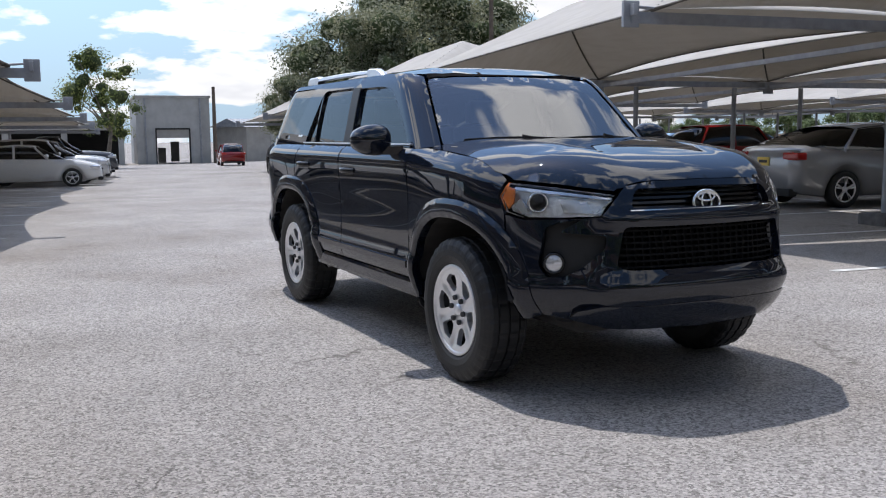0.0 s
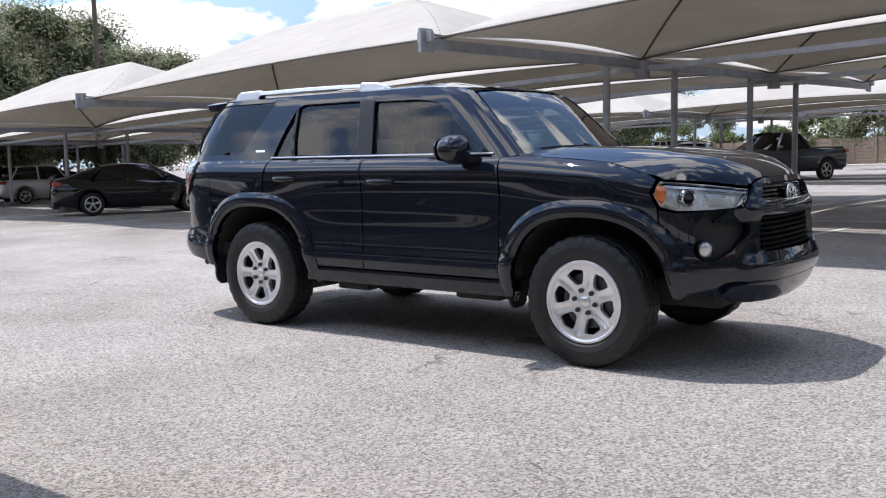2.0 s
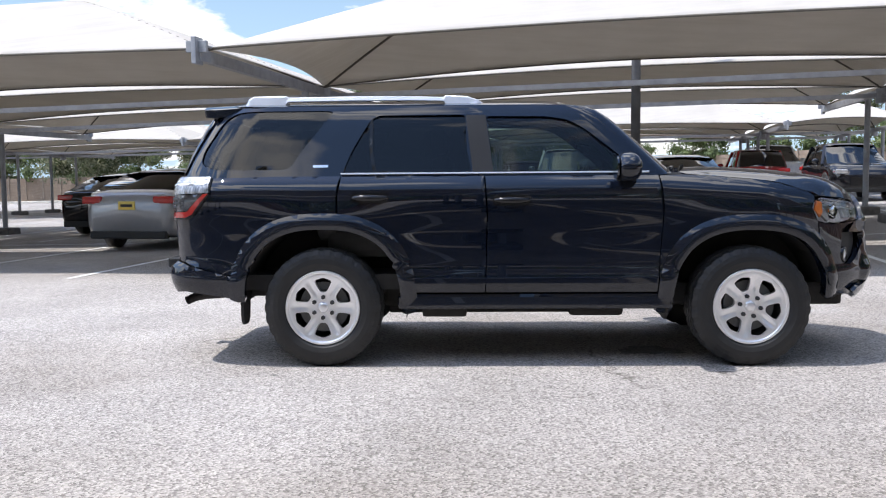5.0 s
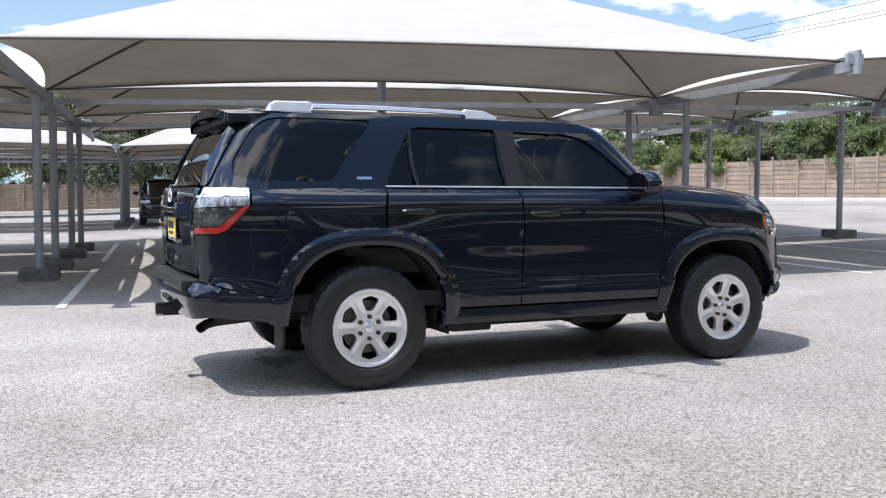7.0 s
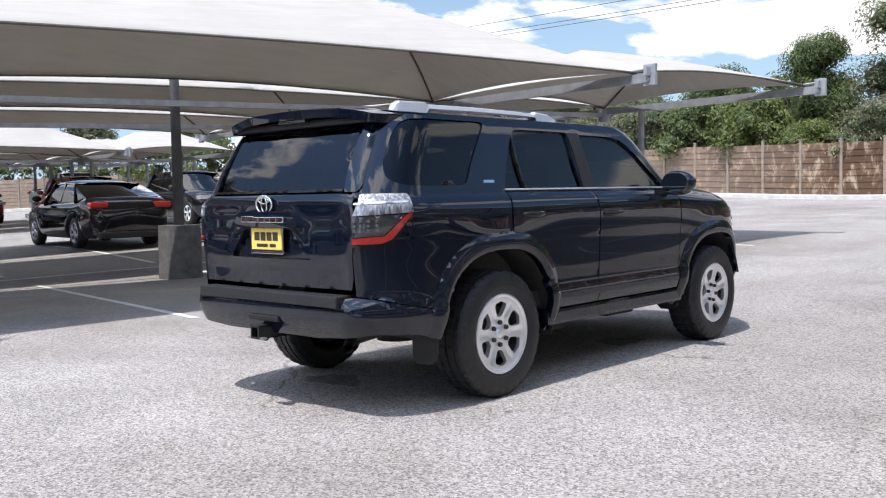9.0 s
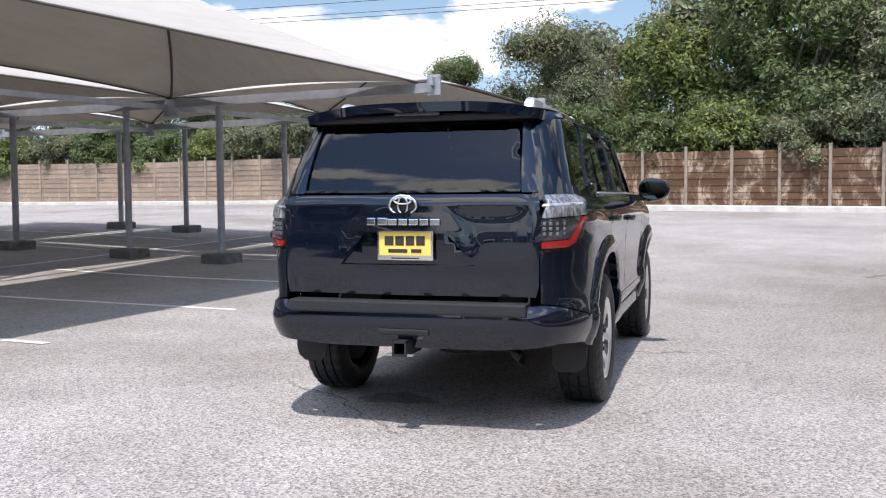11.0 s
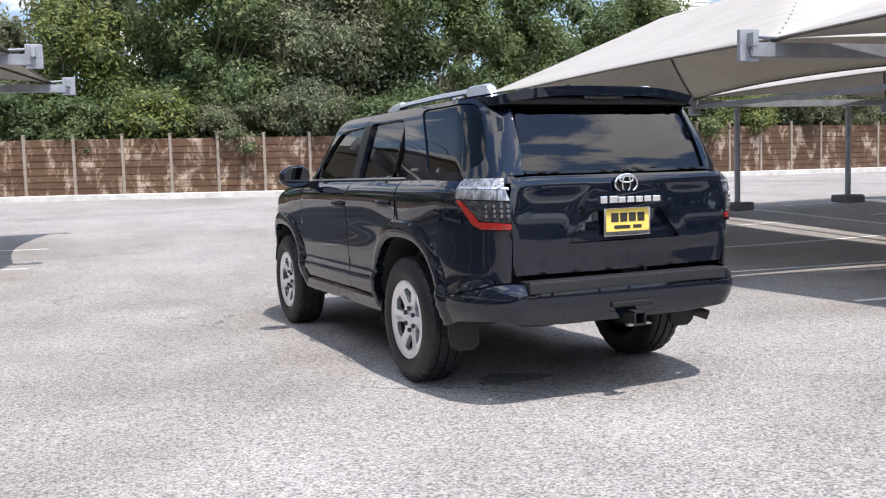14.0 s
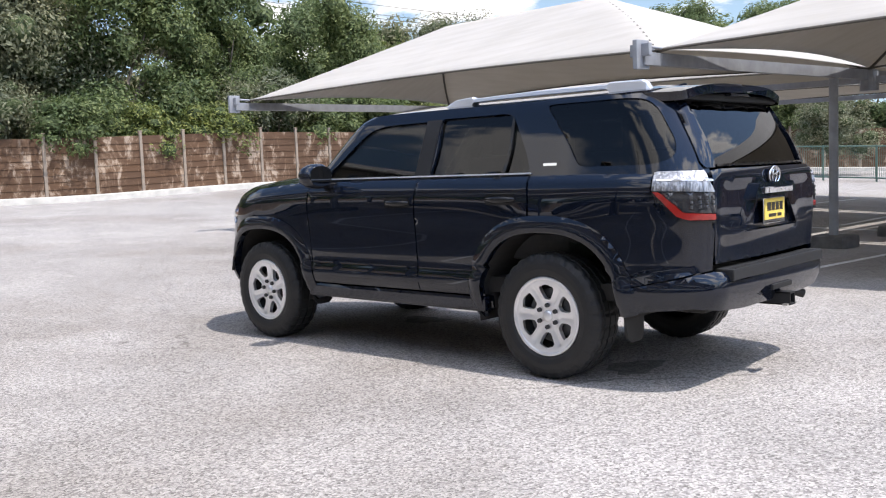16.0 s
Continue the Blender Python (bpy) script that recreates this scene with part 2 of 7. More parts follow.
def beam(bm, a, b, w, h, h1=None):
    """A rectangular section from a to b, w wide and h deep, upright."""
    a, b = Vector(a), Vector(b)
    h1 = h if h1 is None else h1
    d = (b - a).normalized()
    side = d.cross(Vector((0, 0, 1))).normalized() * w / 2
    vs = []
    for p, hh in ((a, h), (b, h1)):
        for sy, sz in ((-1, -0.5), (1, -0.5), (1, 0.5), (-1, 0.5)):
            vs.append(bm.verts.new(p + side * sy + Vector((0, 0, sz * hh))))
    for f in ((0, 1, 2, 3), (7, 6, 5, 4), (0, 4, 5, 1), (1, 5, 6, 2), (2, 6, 7, 3), (3, 7, 4, 0)):
        bm.faces.new([vs[i] for i in f])
    return bm


# ---------------------------------------------------------------- ground
def smooth_ramp(d, soft=3.0):
    return 0.0 if d <= 0 else (d * d / (2 * soft) if d < soft else d - soft / 2)


def ground_z(x, y):
    """The lot is level under the SUV, climbs gently to the fence and falls towards the workshop."""
    t = min(1.0, max(0.0, (abs(y) - 6.0) / 10.0))
    t = t * t * (3 - 2 * t)
    up = 0.036 * smooth_ramp(min(x, 26.0) - (2.0 - 6.0 * t))
    down = 0.017 * smooth_ramp(-max(x, -120.0) - 3.0)
    return up - down


ROW = radians(-7.7)
CU, SU = math.cos(ROW), math.sin(ROW)


def uv(u, v, z=None):
    """A place from metres along and across the rows of stalls."""
    x, y = u * CU - v * SU, u * SU + v * CU
    return Vector((x, y, ground_z(x, y) if z is None else z))


def spaced(lo, hi, fine_lo, fine_hi, fine, coarse):
    vals = [lo]
    while vals[-1] < hi:
        p = vals[-1]
        inside = fine_lo - 0.01 <= p < fine_hi
        step = fine if inside else max(fine, min(coarse, 0.35 * (fine_lo - p) if p < fine_lo else 0.35 * (p - fine_hi) + fine))
        vals.append(p + step)
    return vals


def build_ground():
    bm = bmesh.new()
    xs = spaced(-420, 420, -60, 34, 1.0, 60)
    ys = spaced(-420, 420, -30, 60, 1.0, 60)
    grid = [[bm.verts.new((x, y, ground_z(x, y))) for y in ys] for x in xs]
    for i in range(len(xs) - 1):
        for j in range(len(ys) - 1):
            bm.faces.new((grid[i][j], grid[i + 1][j], grid[i + 1][j + 1], grid[i][j + 1]))
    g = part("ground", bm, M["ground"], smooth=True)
    tagged(g, "pale worn aggregate paving of a large car park", "ground", kind="structure")
    return g


build_ground()


def strip(bm, a, b, width, lift=0.004, pieces=8):
    """A painted line that follows the ground."""
    a, b = Vector(a), Vector(b)
    side = (b - a).normalized().cross(Vector((0, 0, 1))) * width / 2
    rows = []
    for i in range(pieces + 1):
        p = a.lerp(b, i / pieces)
        rows.append([bm.verts.new((q.x, q.y, ground_z(q.x, q.y) + lift)) for q in (p - side, p + side)])
    for r, s in zip(rows, rows[1:]):
        bm.faces.new((r[0], r[1], s[1], s[0]))


def parking_line(u0, v0, u1, v1, width=0.10):
    bm = bmesh.new()
    strip(bm, uv(u0, v0), uv(u1, v1), width, 0.006)
    ob = part("parking_line", bm, M["line"])
    tagged(ob, "worn white painted parking line on the paving", "parking line", "parking lines", "structure")


STALL = 2.63
for k in range(-18, 5):
    u = 1.7 + k * STALL
    if u < 11.8:
        parking_line(u, 3.95, u, 9.6)
        parking_line(u, 11.4, u, 17.2)
        if u > -30:
            parking_line(u, 24.9, u, 30.6)
    u += 0.93
    if u < 11.8:
        parking_line(u, -3.95, u, -9.3)
        parking_line(u, -11.1, u, -17.0)
parking_line(-44, 10.5, 11.4, 10.5)
parking_line(-44, -10.2, 11.4, -10.2)


# ---------------------------------------------------------------- shade canopies
SAG = 0.48


def cloth_panel(u0, u1, v0, v1, z0, z1, rise, sag=SAG, lift=0.2):
    """A tensioned hip of cloth between four corners, its edges scalloped inwards."""
    bm = bmesh.new()
    nu, nv = 60, 32
    lu, lv = u1 - u0, abs(v1 - v0)
    sgn = 1 if v1 > v0 else -1
    rows = []
    for i in range(nu + 1):
        a = i / nu
        row = []
        for j in range(nv + 1):
            b = j / nv
            # scallops
            su = 0.042 * lv * math.sin(math.pi * b)
            sv = sag * min(1.0, lu / 9.0) * math.sin(math.pi * a)
            au = su + a * (lu - 2 * su)
            bv = sv + b * (lv - 2 * sv)
            hu = min(au, lu - au) / (0.30 * min(lu, 10.0))
            hv = (b if b < 0.5 else 1 - b) / 0.5
            k = 45.0
            s = -math.log(math.exp(-k * min(hu, 2)) + math.exp(-k * min(hv, 2))) / k
            s = max(0.0, min(1.0, s))
            h = s
            zz = (z0 + (z1 - z0) * a) + rise * h
            # edges bow up between the corners
            zz += lift * math.sin(math.pi * a) * (1 - hv)
            q = uv(u0 + au, v0 + sgn * bv, 0)
            row.append((q.x, q.y, zz))
        rows.append(row)
    top = [[bm.verts.new(p) for p in r] for r in rows]
    low = [[bm.verts.new((p[0], p[1], p[2] - 0.012)) for p in r] for r in rows]
    for i in range(nu):
        for j in range(nv):
            q = (top[i][j], top[i + 1][j], top[i + 1][j + 1], top[i][j + 1])
            w = (low[i][j + 1], low[i + 1][j + 1], low[i + 1][j], low[i][j])
            if sgn < 0:
                q, w = q[::-1], w[::-1]
            bm.faces.new(q)
            bm.faces.new(w)
    ring = [(i, 0) for i in range(nu)] + [(nu, j) for j in range(nv)] + [(i, nv) for i in range(nu, 0, -1)] + [(0, j) for j in range(nv, 0, -1)]
    for (i, j), (k2, l2) in zip(ring, ring[1:] + ring[:1]):
        q = (top[i][j], low[i][j], low[k2][l2], top[k2][l2])
        bm.faces.new(q if sgn > 0 else q[::-1])
    return bm


def hip_seams(u0, u1, v0, v1, z0, z1, rise, lift):
    """Sewn seams under the cloth, from each corner up to the ridge."""
    seams = []
    lu, lv = u1 - u0, abs(v1 - v0)
    sgn = 1 if v1 > v0 else -1
    run = 0.30 * min(lu, 10.0)
    for cu in (0, 1):
        for cv in (0, 1):
            pts = []
            for i in range(15):
                b = 0.5 * i / 14
                su = 0.042 * lv * math.sin(math.pi * b)
                au = max(su, b / 0.5 * run)
                a = (au - su) / (lu - 2 * su)
                sv = SAG * min(1.0, lu / 9.0) * math.sin(math.pi * a)
                bv = sv + b * (lv - 2 * sv) if cv == 0 else sv + (1 - b) * (lv - 2 * sv)
                aa = a if cu == 0 else 1 - a
                uu = au if cu == 0 else lu - au
                h = max(0.0, b / 0.5 - 0.015)
                zz = z0 + (z1 - z0) * aa + rise * h + lift * math.sin(math.pi * a) * (1 - b / 0.5) - 0.03
                pts.append(uv(u0 + uu, v0 + sgn * bv, zz))
            seams.append(pipe(bmesh.new(), pts, 0.02))
    return seams


def edge_hem(u0, u1, v0, v1, z0, z1, near, lift):
    """The hemmed cable along one long scalloped edge."""
    bm = bmesh.new()
    lu, lv = u1 - u0, abs(v1 - v0)
    sgn = 1 if v1 > v0 else -1
    pts = []
    for i in range(25):
        a = i / 24
        sv = SAG * min(1.0, lu / 9.0) * math.sin(math.pi * a)
        bv = sv if near else lv - sv
        pts.append(uv(u0 + a * lu, v0 + sgn * bv, z0 + (z1 - z0) * a + lift * math.sin(math.pi * a) - 0.012))
    return pipe(bm, pts, 0.016)


def post(bm, u, v, top, r=0.062):
    b = uv(u, v)
    tube(bm, (b.x, b.y, b.z + 0.02), (b.x, b.y, top), r, n=16)


def canopy_block(us, sign, v_edge, widths, climb=0.0, lift=0.2, base=2.93, group="shade canopies"):
    """Three hips deep: a cantilever edge, two lines of nodes and a far edge."""
    vs = [v_edge]
    for w in widths:
        vs.append(vs[-1] + sign * w)
    level = {u: base + climb * u for u in us}
    for n, u in enumerate(us):
        z = level[u]
        th = thing("canopy_frame", "grey steel posts and cantilever beam carrying shade cloth", "canopy frame", group=group)
        a, b = uv(u, vs[0], z - 0.12), uv(u, vs[-1], z - 0.12)
        bm = bmesh.new()
        beam(bm, a, b, 0.09, 0.14)
        part("beam", bm, M["steel"], th)
        for vn in vs[1:-1]:
            for off in (-1.05, 1.05):
                bm = bmesh.new()
                post(bm, u, vn + off, z - 0.2)
                part("post", bm, M["steel"], th, smooth=False)
                g = uv(u, vn + off)
                bm = bmesh.new()
                box(bm, -0.26, 0.26, -0.26, 0.26, -0.1, 0.17, 0.05, Matrix.Translation(g) @ Matrix.Rotation(ROW, 4, "Z"))
                part("footing", bm, M["footing"], th, "dark rough concrete footing")
            q = uv(u, vn, z - 0.19)
            bm = bmesh.new()
            tube(bm, q + Vector((0, 0, -0.16)), q + Vector((0, 0, 0.14)), 0.13, n=14)
            part("node", bm, M["steel"], th)
            if n + 1 < len(us):
                w = uv(us[n + 1], vn, level[us[n + 1]] - 0.19)
                bm = bmesh.new()
                beam(bm, q, w, 0.08, 0.09)
                part("valley_beam", bm, M["steel"], th)
        for vv in (vs[0], vs[-1]):
            q = uv(u, vv, z)
            bm = bmesh.new()
            rot = Matrix.Translation(q) @ Matrix.Rotation(ROW, 4, "Z")
            box(bm, -0.03, 0.03, -0.11, 0.11, -0.24, 0.08, 0.01, rot)
            box(bm, -0.13, 0.13, -0.03, 0.03, -0.10, 0.04, 0.01, rot)
            part("bracket", bm, M["steel"], th)
            inward = sign if vv == vs[0] else -sign
            bm = bmesh.new()
            for side in (-0.06, 0.06):
                tube(bm, q + Vector((0, 0, 0.02)), uv(u + side, vv + inward * 0.33, z - 0.005), 0.014, n=8)
            part("tension_rod", bm, M["steel"], th)
    inner = [vs[0] + sign * 0.30] + vs[1:-1] + [vs[-1] - sign * 0.30]
    for u0, u1 in zip(us, us[1:]):
        for a, b in zip(inner, inner[1:]):
            bm = cloth_panel(u0, u1, a, b, level[u0], level[u1], 1.2 if u1 - u0 > 6 else 0.75, SAG, lift)
            ob = part("shade_cloth", bm, M["fabric"], smooth=True)
            tagged(ob, "pale beige tensioned shade cloth with scalloped edges", "shade canopy", group)
            args = (u0, u1, a, b, level[u0], level[u1])
            for seam in hip_seams(*args, 1.2 if u1 - u0 > 6 else 0.75, lift):
                part("seam", seam, M["seam"], ob)
            part("hem", edge_hem(*args, True, lift), M["seam"], ob)
            part("hem", edge_hem(*args, False, lift), M["seam"], ob)


canopy_block([-45.8, -35.4, -25.0, -14.6, -4.2, 6.3, 11.3], 1, 3.63, (5.17, 5.0, 5.2), 0.0205, 0.15)
canopy_block([-46.5, -37.0, -27.6, -18.2, -8.8, 1.05, 10.5], -1, -3.55, (5.3, 5.0, 5.2), 0.019, 0.12, 2.535)
canopy_block([-45.5, -35.1, -24.7, -14.3, -3.9, 6.5, 10.4], 1, 24.8, (4.6, 4.6, 4.6), 0.012, 0.15, 2.85)


# ---------------------------------------------------------------- the black SUV
from mathutils.geometry import delaunay_2d_cdt


def glass_material(name, tint, ior=1.6):
    """A pane: light passes tinted and unbent, the outside mirrors by its angle."""
    mat = bpy.data.materials.new(name)
    mat.use_nodes = True
    nt = mat.node_tree
    nt.nodes.clear()
    out = nt.nodes.new("ShaderNodeOutputMaterial")
    tr = nt.nodes.new("ShaderNodeBsdfTransparent")
    tr.inputs[0].default_value = (*tint, 1)
    gl = nt.nodes.new("ShaderNodeBsdfGlossy")
    gl.inputs["Color"].default_value = (1, 1, 1, 1)
    gl.inputs["Roughness"].default_value = 0.0
    fr = nt.nodes.new("ShaderNodeFresnel")
    fr.inputs[0].default_value = ior
    ms = nt.nodes.new("ShaderNodeMixShader")
    nt.links.new(fr.outputs[0], ms.inputs[0])
    nt.links.new(tr.outputs[0], ms.inputs[1])
    nt.links.new(gl.outputs[0], ms.inputs[2])
    nt.links.new(ms.outputs[0], out.inputs[0])
    return mat


def paint_material(name, col, metal=0.25, rough=0.32, coat=1.0):
    n = Nodes(name)
    flake = n.noise(900.0, 1.0)
    c = n.ramp(flake, [(0.35, tuple(v * 0.8 for v in col)), (0.7, tuple(v * 1.25 for v in col))])
    n.set(Base_Color=c, Metallic=metal, Roughness=rough, Coat_Weight=coat, Coat_Roughness=0.015, Coat_IOR=1.62, Specular_IOR_Level=0.0)
    # faint orange peel and waviness of pressed panels
    wave = n.noise(2.2, 2.0)
    b = n.add("ShaderNodeBump", Strength=0.005, Distance=0.02, Height=wave)
    n.nt.links.new(b.outputs[0], n.bsdf.inputs["Coat Normal"])
    n.nt.links.new(b.outputs[0], n.bsdf.inputs["Normal"])
    return n.mat


M["suv_paint"] = paint_material("midnight_black_paint", (0.0038, 0.0064, 0.0136), 0.0, 0.5)
M["suv_glass"] = glass_material("dark_privacy_glass", (0.05, 0.057, 0.062), 1.5)
M["screen_glass"] = glass_material("windscreen_glass", (0.30, 0.34, 0.33), 2.3)
M["rear_glass"] = glass_material("dark_tailgate_glass", (0.04, 0.045, 0.05), 1.5)
M["suv_glass_front"] = glass_material("light_tinted_glass", (0.42, 0.50, 0.46), 1.5)
M["lens"] = glass_material("clear_lens", (0.97, 0.98, 0.98), 1.4)
M["gloss_black"] = plain("gloss_black_trim", (0.008, 0.008, 0.009), 0.12, 0, 0.1)
M["matt_black"] = plain("black_textured_plastic", (0.011, 0.011, 0.0115), 0.6, 0, 0.15, 8.0, 0.1)
M["rubber"] = plain("tyre_rubber", (0.013, 0.013, 0.0135), 0.55, 0, 0.25, 9.0, 0.15)
M["alloy"] = plain("machined_silver_alloy", (0.86, 0.86, 0.87), 0.34, 0.80, 0.04, 12.0)
# shade inside the wheel is put into this dark colour; lug nuts share it
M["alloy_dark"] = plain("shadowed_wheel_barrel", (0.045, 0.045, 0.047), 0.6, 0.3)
M["chrome"] = plain("chrome", (0.86, 0.87, 0.88), 0.08, 1.0, 0.02)
M["mirror"] = plain("dark_mirror_glass", (0.10, 0.105, 0.115), 0.03, 1.0, 0.02)
M["silver"] = plain("satin_silver_rail", (0.66, 0.67, 0.69), 0.33, 0.7, 0.04)
M["amber"] = plain("amber_reflector", (0.78, 0.22, 0.045), 0.18, 0, 0.08, 40.0, Coat_Weight=1.0)
M["red_lens"] = plain("red_lamp_lens", (0.30, 0.018, 0.014), 0.14, 0, 0.08, 40.0, Coat_Weight=1.0)
M["clear_lamp"] = plain("silvered_clear_lamp", (0.60, 0.61, 0.63), 0.22, 0.6, 0.12, 60.0, Coat_Weight=1.0)


def fluted_lamp():
    """Clear lamp cover with fine upright flutes behind it."""
    n = Nodes("fluted_clear_lamp")
    f = n.noise(5.0, 3.0, 0.6, n.stretch(14.0, 14.0, 2.5))
    n.set(Base_Color=n.ramp(f, [(0.35, (0.11, 0.115, 0.125)), (0.5, (0.25, 0.255, 0.27)), (0.65, (0.46, 0.47, 0.49))]), Roughness=0.2, Metallic=0.55, Coat_Weight=1.0)
    n.bump(f, 0.6, 0.012)
    return n.mat


M["fluted_lamp"] = fluted_lamp()
M["smoke_lamp"] = plain("smoked_lamp", (0.050, 0.052, 0.058), 0.15, 0.5, 0.15, 60.0, Coat_Weight=1.0)
M["smoke_cell"] = plain("smoked_reflector_cell", (0.15, 0.155, 0.165), 0.25, 0.6, 0.1, 60.0, Coat_Weight=1.0)
M["lamp_bowl"] = plain("silvered_lamp_bowl", (0.82, 0.83, 0.85), 0.38, 0.55, 0.2, 50.0)
M["underbody"] = plain("underbody_dirt", (0.03, 0.028, 0.026), 0.85, 0, 0.3, 6.0)
M["step_pad"] = plain("worn_grey_step_plastic", (0.016, 0.0165, 0.018), 0.55, 0, 0.2, 30.0)
M["grille_black"] = plain("dull_black_grille", (0.007, 0.007, 0.0075), 0.8, 0, 0.2, 20.0, Specular_IOR_Level=0.2)
M["rusty_pipe"] = plain("dull_exhaust_steel", (0.045, 0.042, 0.04), 0.6, 0.5, 0.3, 20.0)
M["cloth_seat"] = plain("grey_seat_cloth", (0.09, 0.09, 0.09), 0.9, 0, 0.1, 20.0)
M["plate_yellow"] = plain("yellow_dealer_plate", (0.84, 0.62, 0.13), 0.45, 0, 0.04)
M["disc_steel"] = plain("dull_brake_disc", (0.10, 0.10, 0.10), 0.45, 0.7, 0.2, 20.0)
M["pillar_black"] = plain("satin_black_pillar_film", (0.009, 0.009, 0.010), 0.45, 0, 0.1)
M["ink"] = plain("dark_ink", (0.03, 0.025, 0.02), 0.5)
M["bright_steel"] = plain("bare_steel", (0.45, 0.44, 0.42), 0.4, 0.9, 0.15, 15.0)


def table(t, rows):
    """A monotone cubic through rows of place and value."""
    n = len(rows)
    if t <= rows[0][0]:
        return rows[0][1]
    if t >= rows[-1][0]:
        return rows[-1][1]
    d = [(rows[i + 1][1] - rows[i][1]) / (rows[i + 1][0] - rows[i][0]) for i in range(n - 1)]
    m = [d[0]] + [0 if d[i - 1] * d[i] <= 0 else 2 * d[i - 1] * d[i] / (d[i - 1] + d[i]) for i in range(1, n - 1)] + [d[-1]]
    for i in range(n - 1):
        (a, va), (b, vb) = rows[i], rows[i + 1]
        if t <= b:
            h = b - a
            s = (t - a) / h
            return (2 * s**3 - 3 * s * s + 1) * va + (s**3 - 2 * s * s + s) * h * m[i] + (3 * s * s - 2 * s**3) * vb + (s**3 - s * s) * h * m[i + 1]


BELT = [(-2.5, 1.27), (0.75, 1.265), (0.95, 1.255), (1.18, 1.24), (1.47, 1.215), (1.76, 1.17), (1.9, 1.12), (2.1, 1.10), (2.4, 1.09)]
SIDE_W = [(0.34, 0.80), (0.42, 0.872), (0.49, 0.898), (0.55, 0.917), (0.60, 0.920), (0.645, 0.908), (0.75, 0.912), (0.90, 0.914), (1.02, 0.922), (1.12, 0.925), (1.2, 0.915), (1.3, 0.905)]
NOSE_X = [(0.34, 2.14), (0.42, 2.27), (0.50, 2.325), (0.6, 2.345), (0.717, 2.335), (0.9, 2.31), (1.0, 2.285), (1.08, 2.25), (1.15, 2.20), (1.3, 2.05)]
TAIL_X = [(0.40, -2.40), (0.50, -2.465), (0.60, -2.49), (0.66, -2.485), (0.70, -2.435), (0.80, -2.44), (1.0, -2.45), (1.18, -2.44), (1.25, -2.42), (1.3, -2.40)]
CABIN_W = [(1.22, 0.862), (1.28, 0.845), (1.40, 0.812), (1.55, 0.772), (1.66, 0.738), (1.72, 0.705), (1.75, 0.66)]
SCREEN_X = [(1.22, 1.085), (1.40, 0.88), (1.62, 0.625), (1.68, 0.54), (1.72, 0.43), (1.75, 0.30)]
HATCH_X = [(1.22, -2.40), (1.28, -2.385), (1.40, -2.34), (1.54, -2.265), (1.66, -2.19), (1.72, -2.12), (1.75, -2.0)]
WHEEL_X, WHEEL_Z, WHEEL_Y, TYRE_R = 1.395, 0.392, 0.80, 0.392


def body_w(x, z):
    w = table(z, SIDE_W)
    s = max(0.0, min(1.3, (z - (table(x, BELT) - 0.09)) / 0.09))
    # shoulders swell over the wheels
    swell = sum(0.016 * math.exp(-(((x - c) / 0.42) ** 2) - ((z - 0.93) / 0.16) ** 2) for c in (-1.395, 1.395))
    return w - 0.07 * s * s + swell


def cabin_w(x, z):
    return table(z, CABIN_W)


class Contour:
    """One end of the shell. s runs from the middle of the end round the corner and along the side; z is the height."""

    def __init__(self, end, width, a, b, k, sign):
        self.end, self.width, self.a, self.b, self.k, self.sign = end, width, a, b, k, sign
        self.c0, self.arc = 0.92 - b, 0.5 * math.pi * (a + b) / 2

    def side_start(self, z):
        w = self.width(self.sign * 1.2, z)
        return table(z, self.end) - self.sign * (self.a + self.k * w * w)

    def at(self, s, z):
        flip = -1 if s < 0 else 1
        s = abs(s)
        xe = table(z, self.end)
        w = self.width(self.sign * 1.2, z)
        if s <= self.c0:
            y = s * (w - self.b) / self.c0
            return Vector((xe - self.sign * self.k * y * y, flip * y, z))
        if s <= self.c0 + self.arc:
            t = (s - self.c0) / self.arc * math.pi / 2
            x = xe - self.sign * (self.a * (1 - math.cos(t)) + self.k * w * w)
            w = self.width(x, z)
            y = w - self.b + self.b * math.sin(t)
            return Vector((xe - self.sign * (self.a * (1 - math.cos(t)) + self.k * y * y), flip * y, z))
        x = self.side_start(z) - self.sign * (s - self.c0 - self.arc)
        return Vector((x, flip * self.width(x, z), z))

    def s_of_x(self, x, z):
        far = self.sign * (self.side_start(z) - x)
        if far >= 0:
            return self.c0 + self.arc + far
        lo, hi = 0.0, self.c0 + self.arc
        for _ in range(30):
            m = (lo + hi) / 2
            if self.sign * (self.at(m, z).x - x) > 0:
                lo = m
            else:
                hi = m
        return lo

    def s_of_y(self, y, z):
        lo, hi = 0.0, self.c0 + self.arc
        for _ in range(30):
            m = (lo + hi) / 2
            if self.at(m, z).y < abs(y):
                lo = m
            else:
                hi = m
        return math.copysign(lo, y)

    def outline(self, pts):
        """Points given as ("x", x, z) or ("y", y, z) become (s, z)."""
        return [(self.s_of_x(v, z) if kind == "x" else self.s_of_y(v, z), z) for kind, v, z in pts]


NOSE = Contour(NOSE_X, body_w, 0.65, 0.60, 0.15, 1)
TAIL = Contour(TAIL_X, body_w, 0.50, 0.25, 0.05, -1)
SCREEN = Contour(SCREEN_X, cabin_w, 0.12, 0.09, 0.27, 1)
HATCH = Contour(HATCH_X, cabin_w, 0.34, 0.22, 0.06, -1)


class SideMap:
    """The middle of the car: x along, z up."""

    def __init__(self, width):
        self.width = width

    def at(self, x, z):
        return Vector((x, self.width(x, z), z))

    def outline(self, pts):
        return [(p[1], p[2]) if p[0] == "x" else p for p in pts]


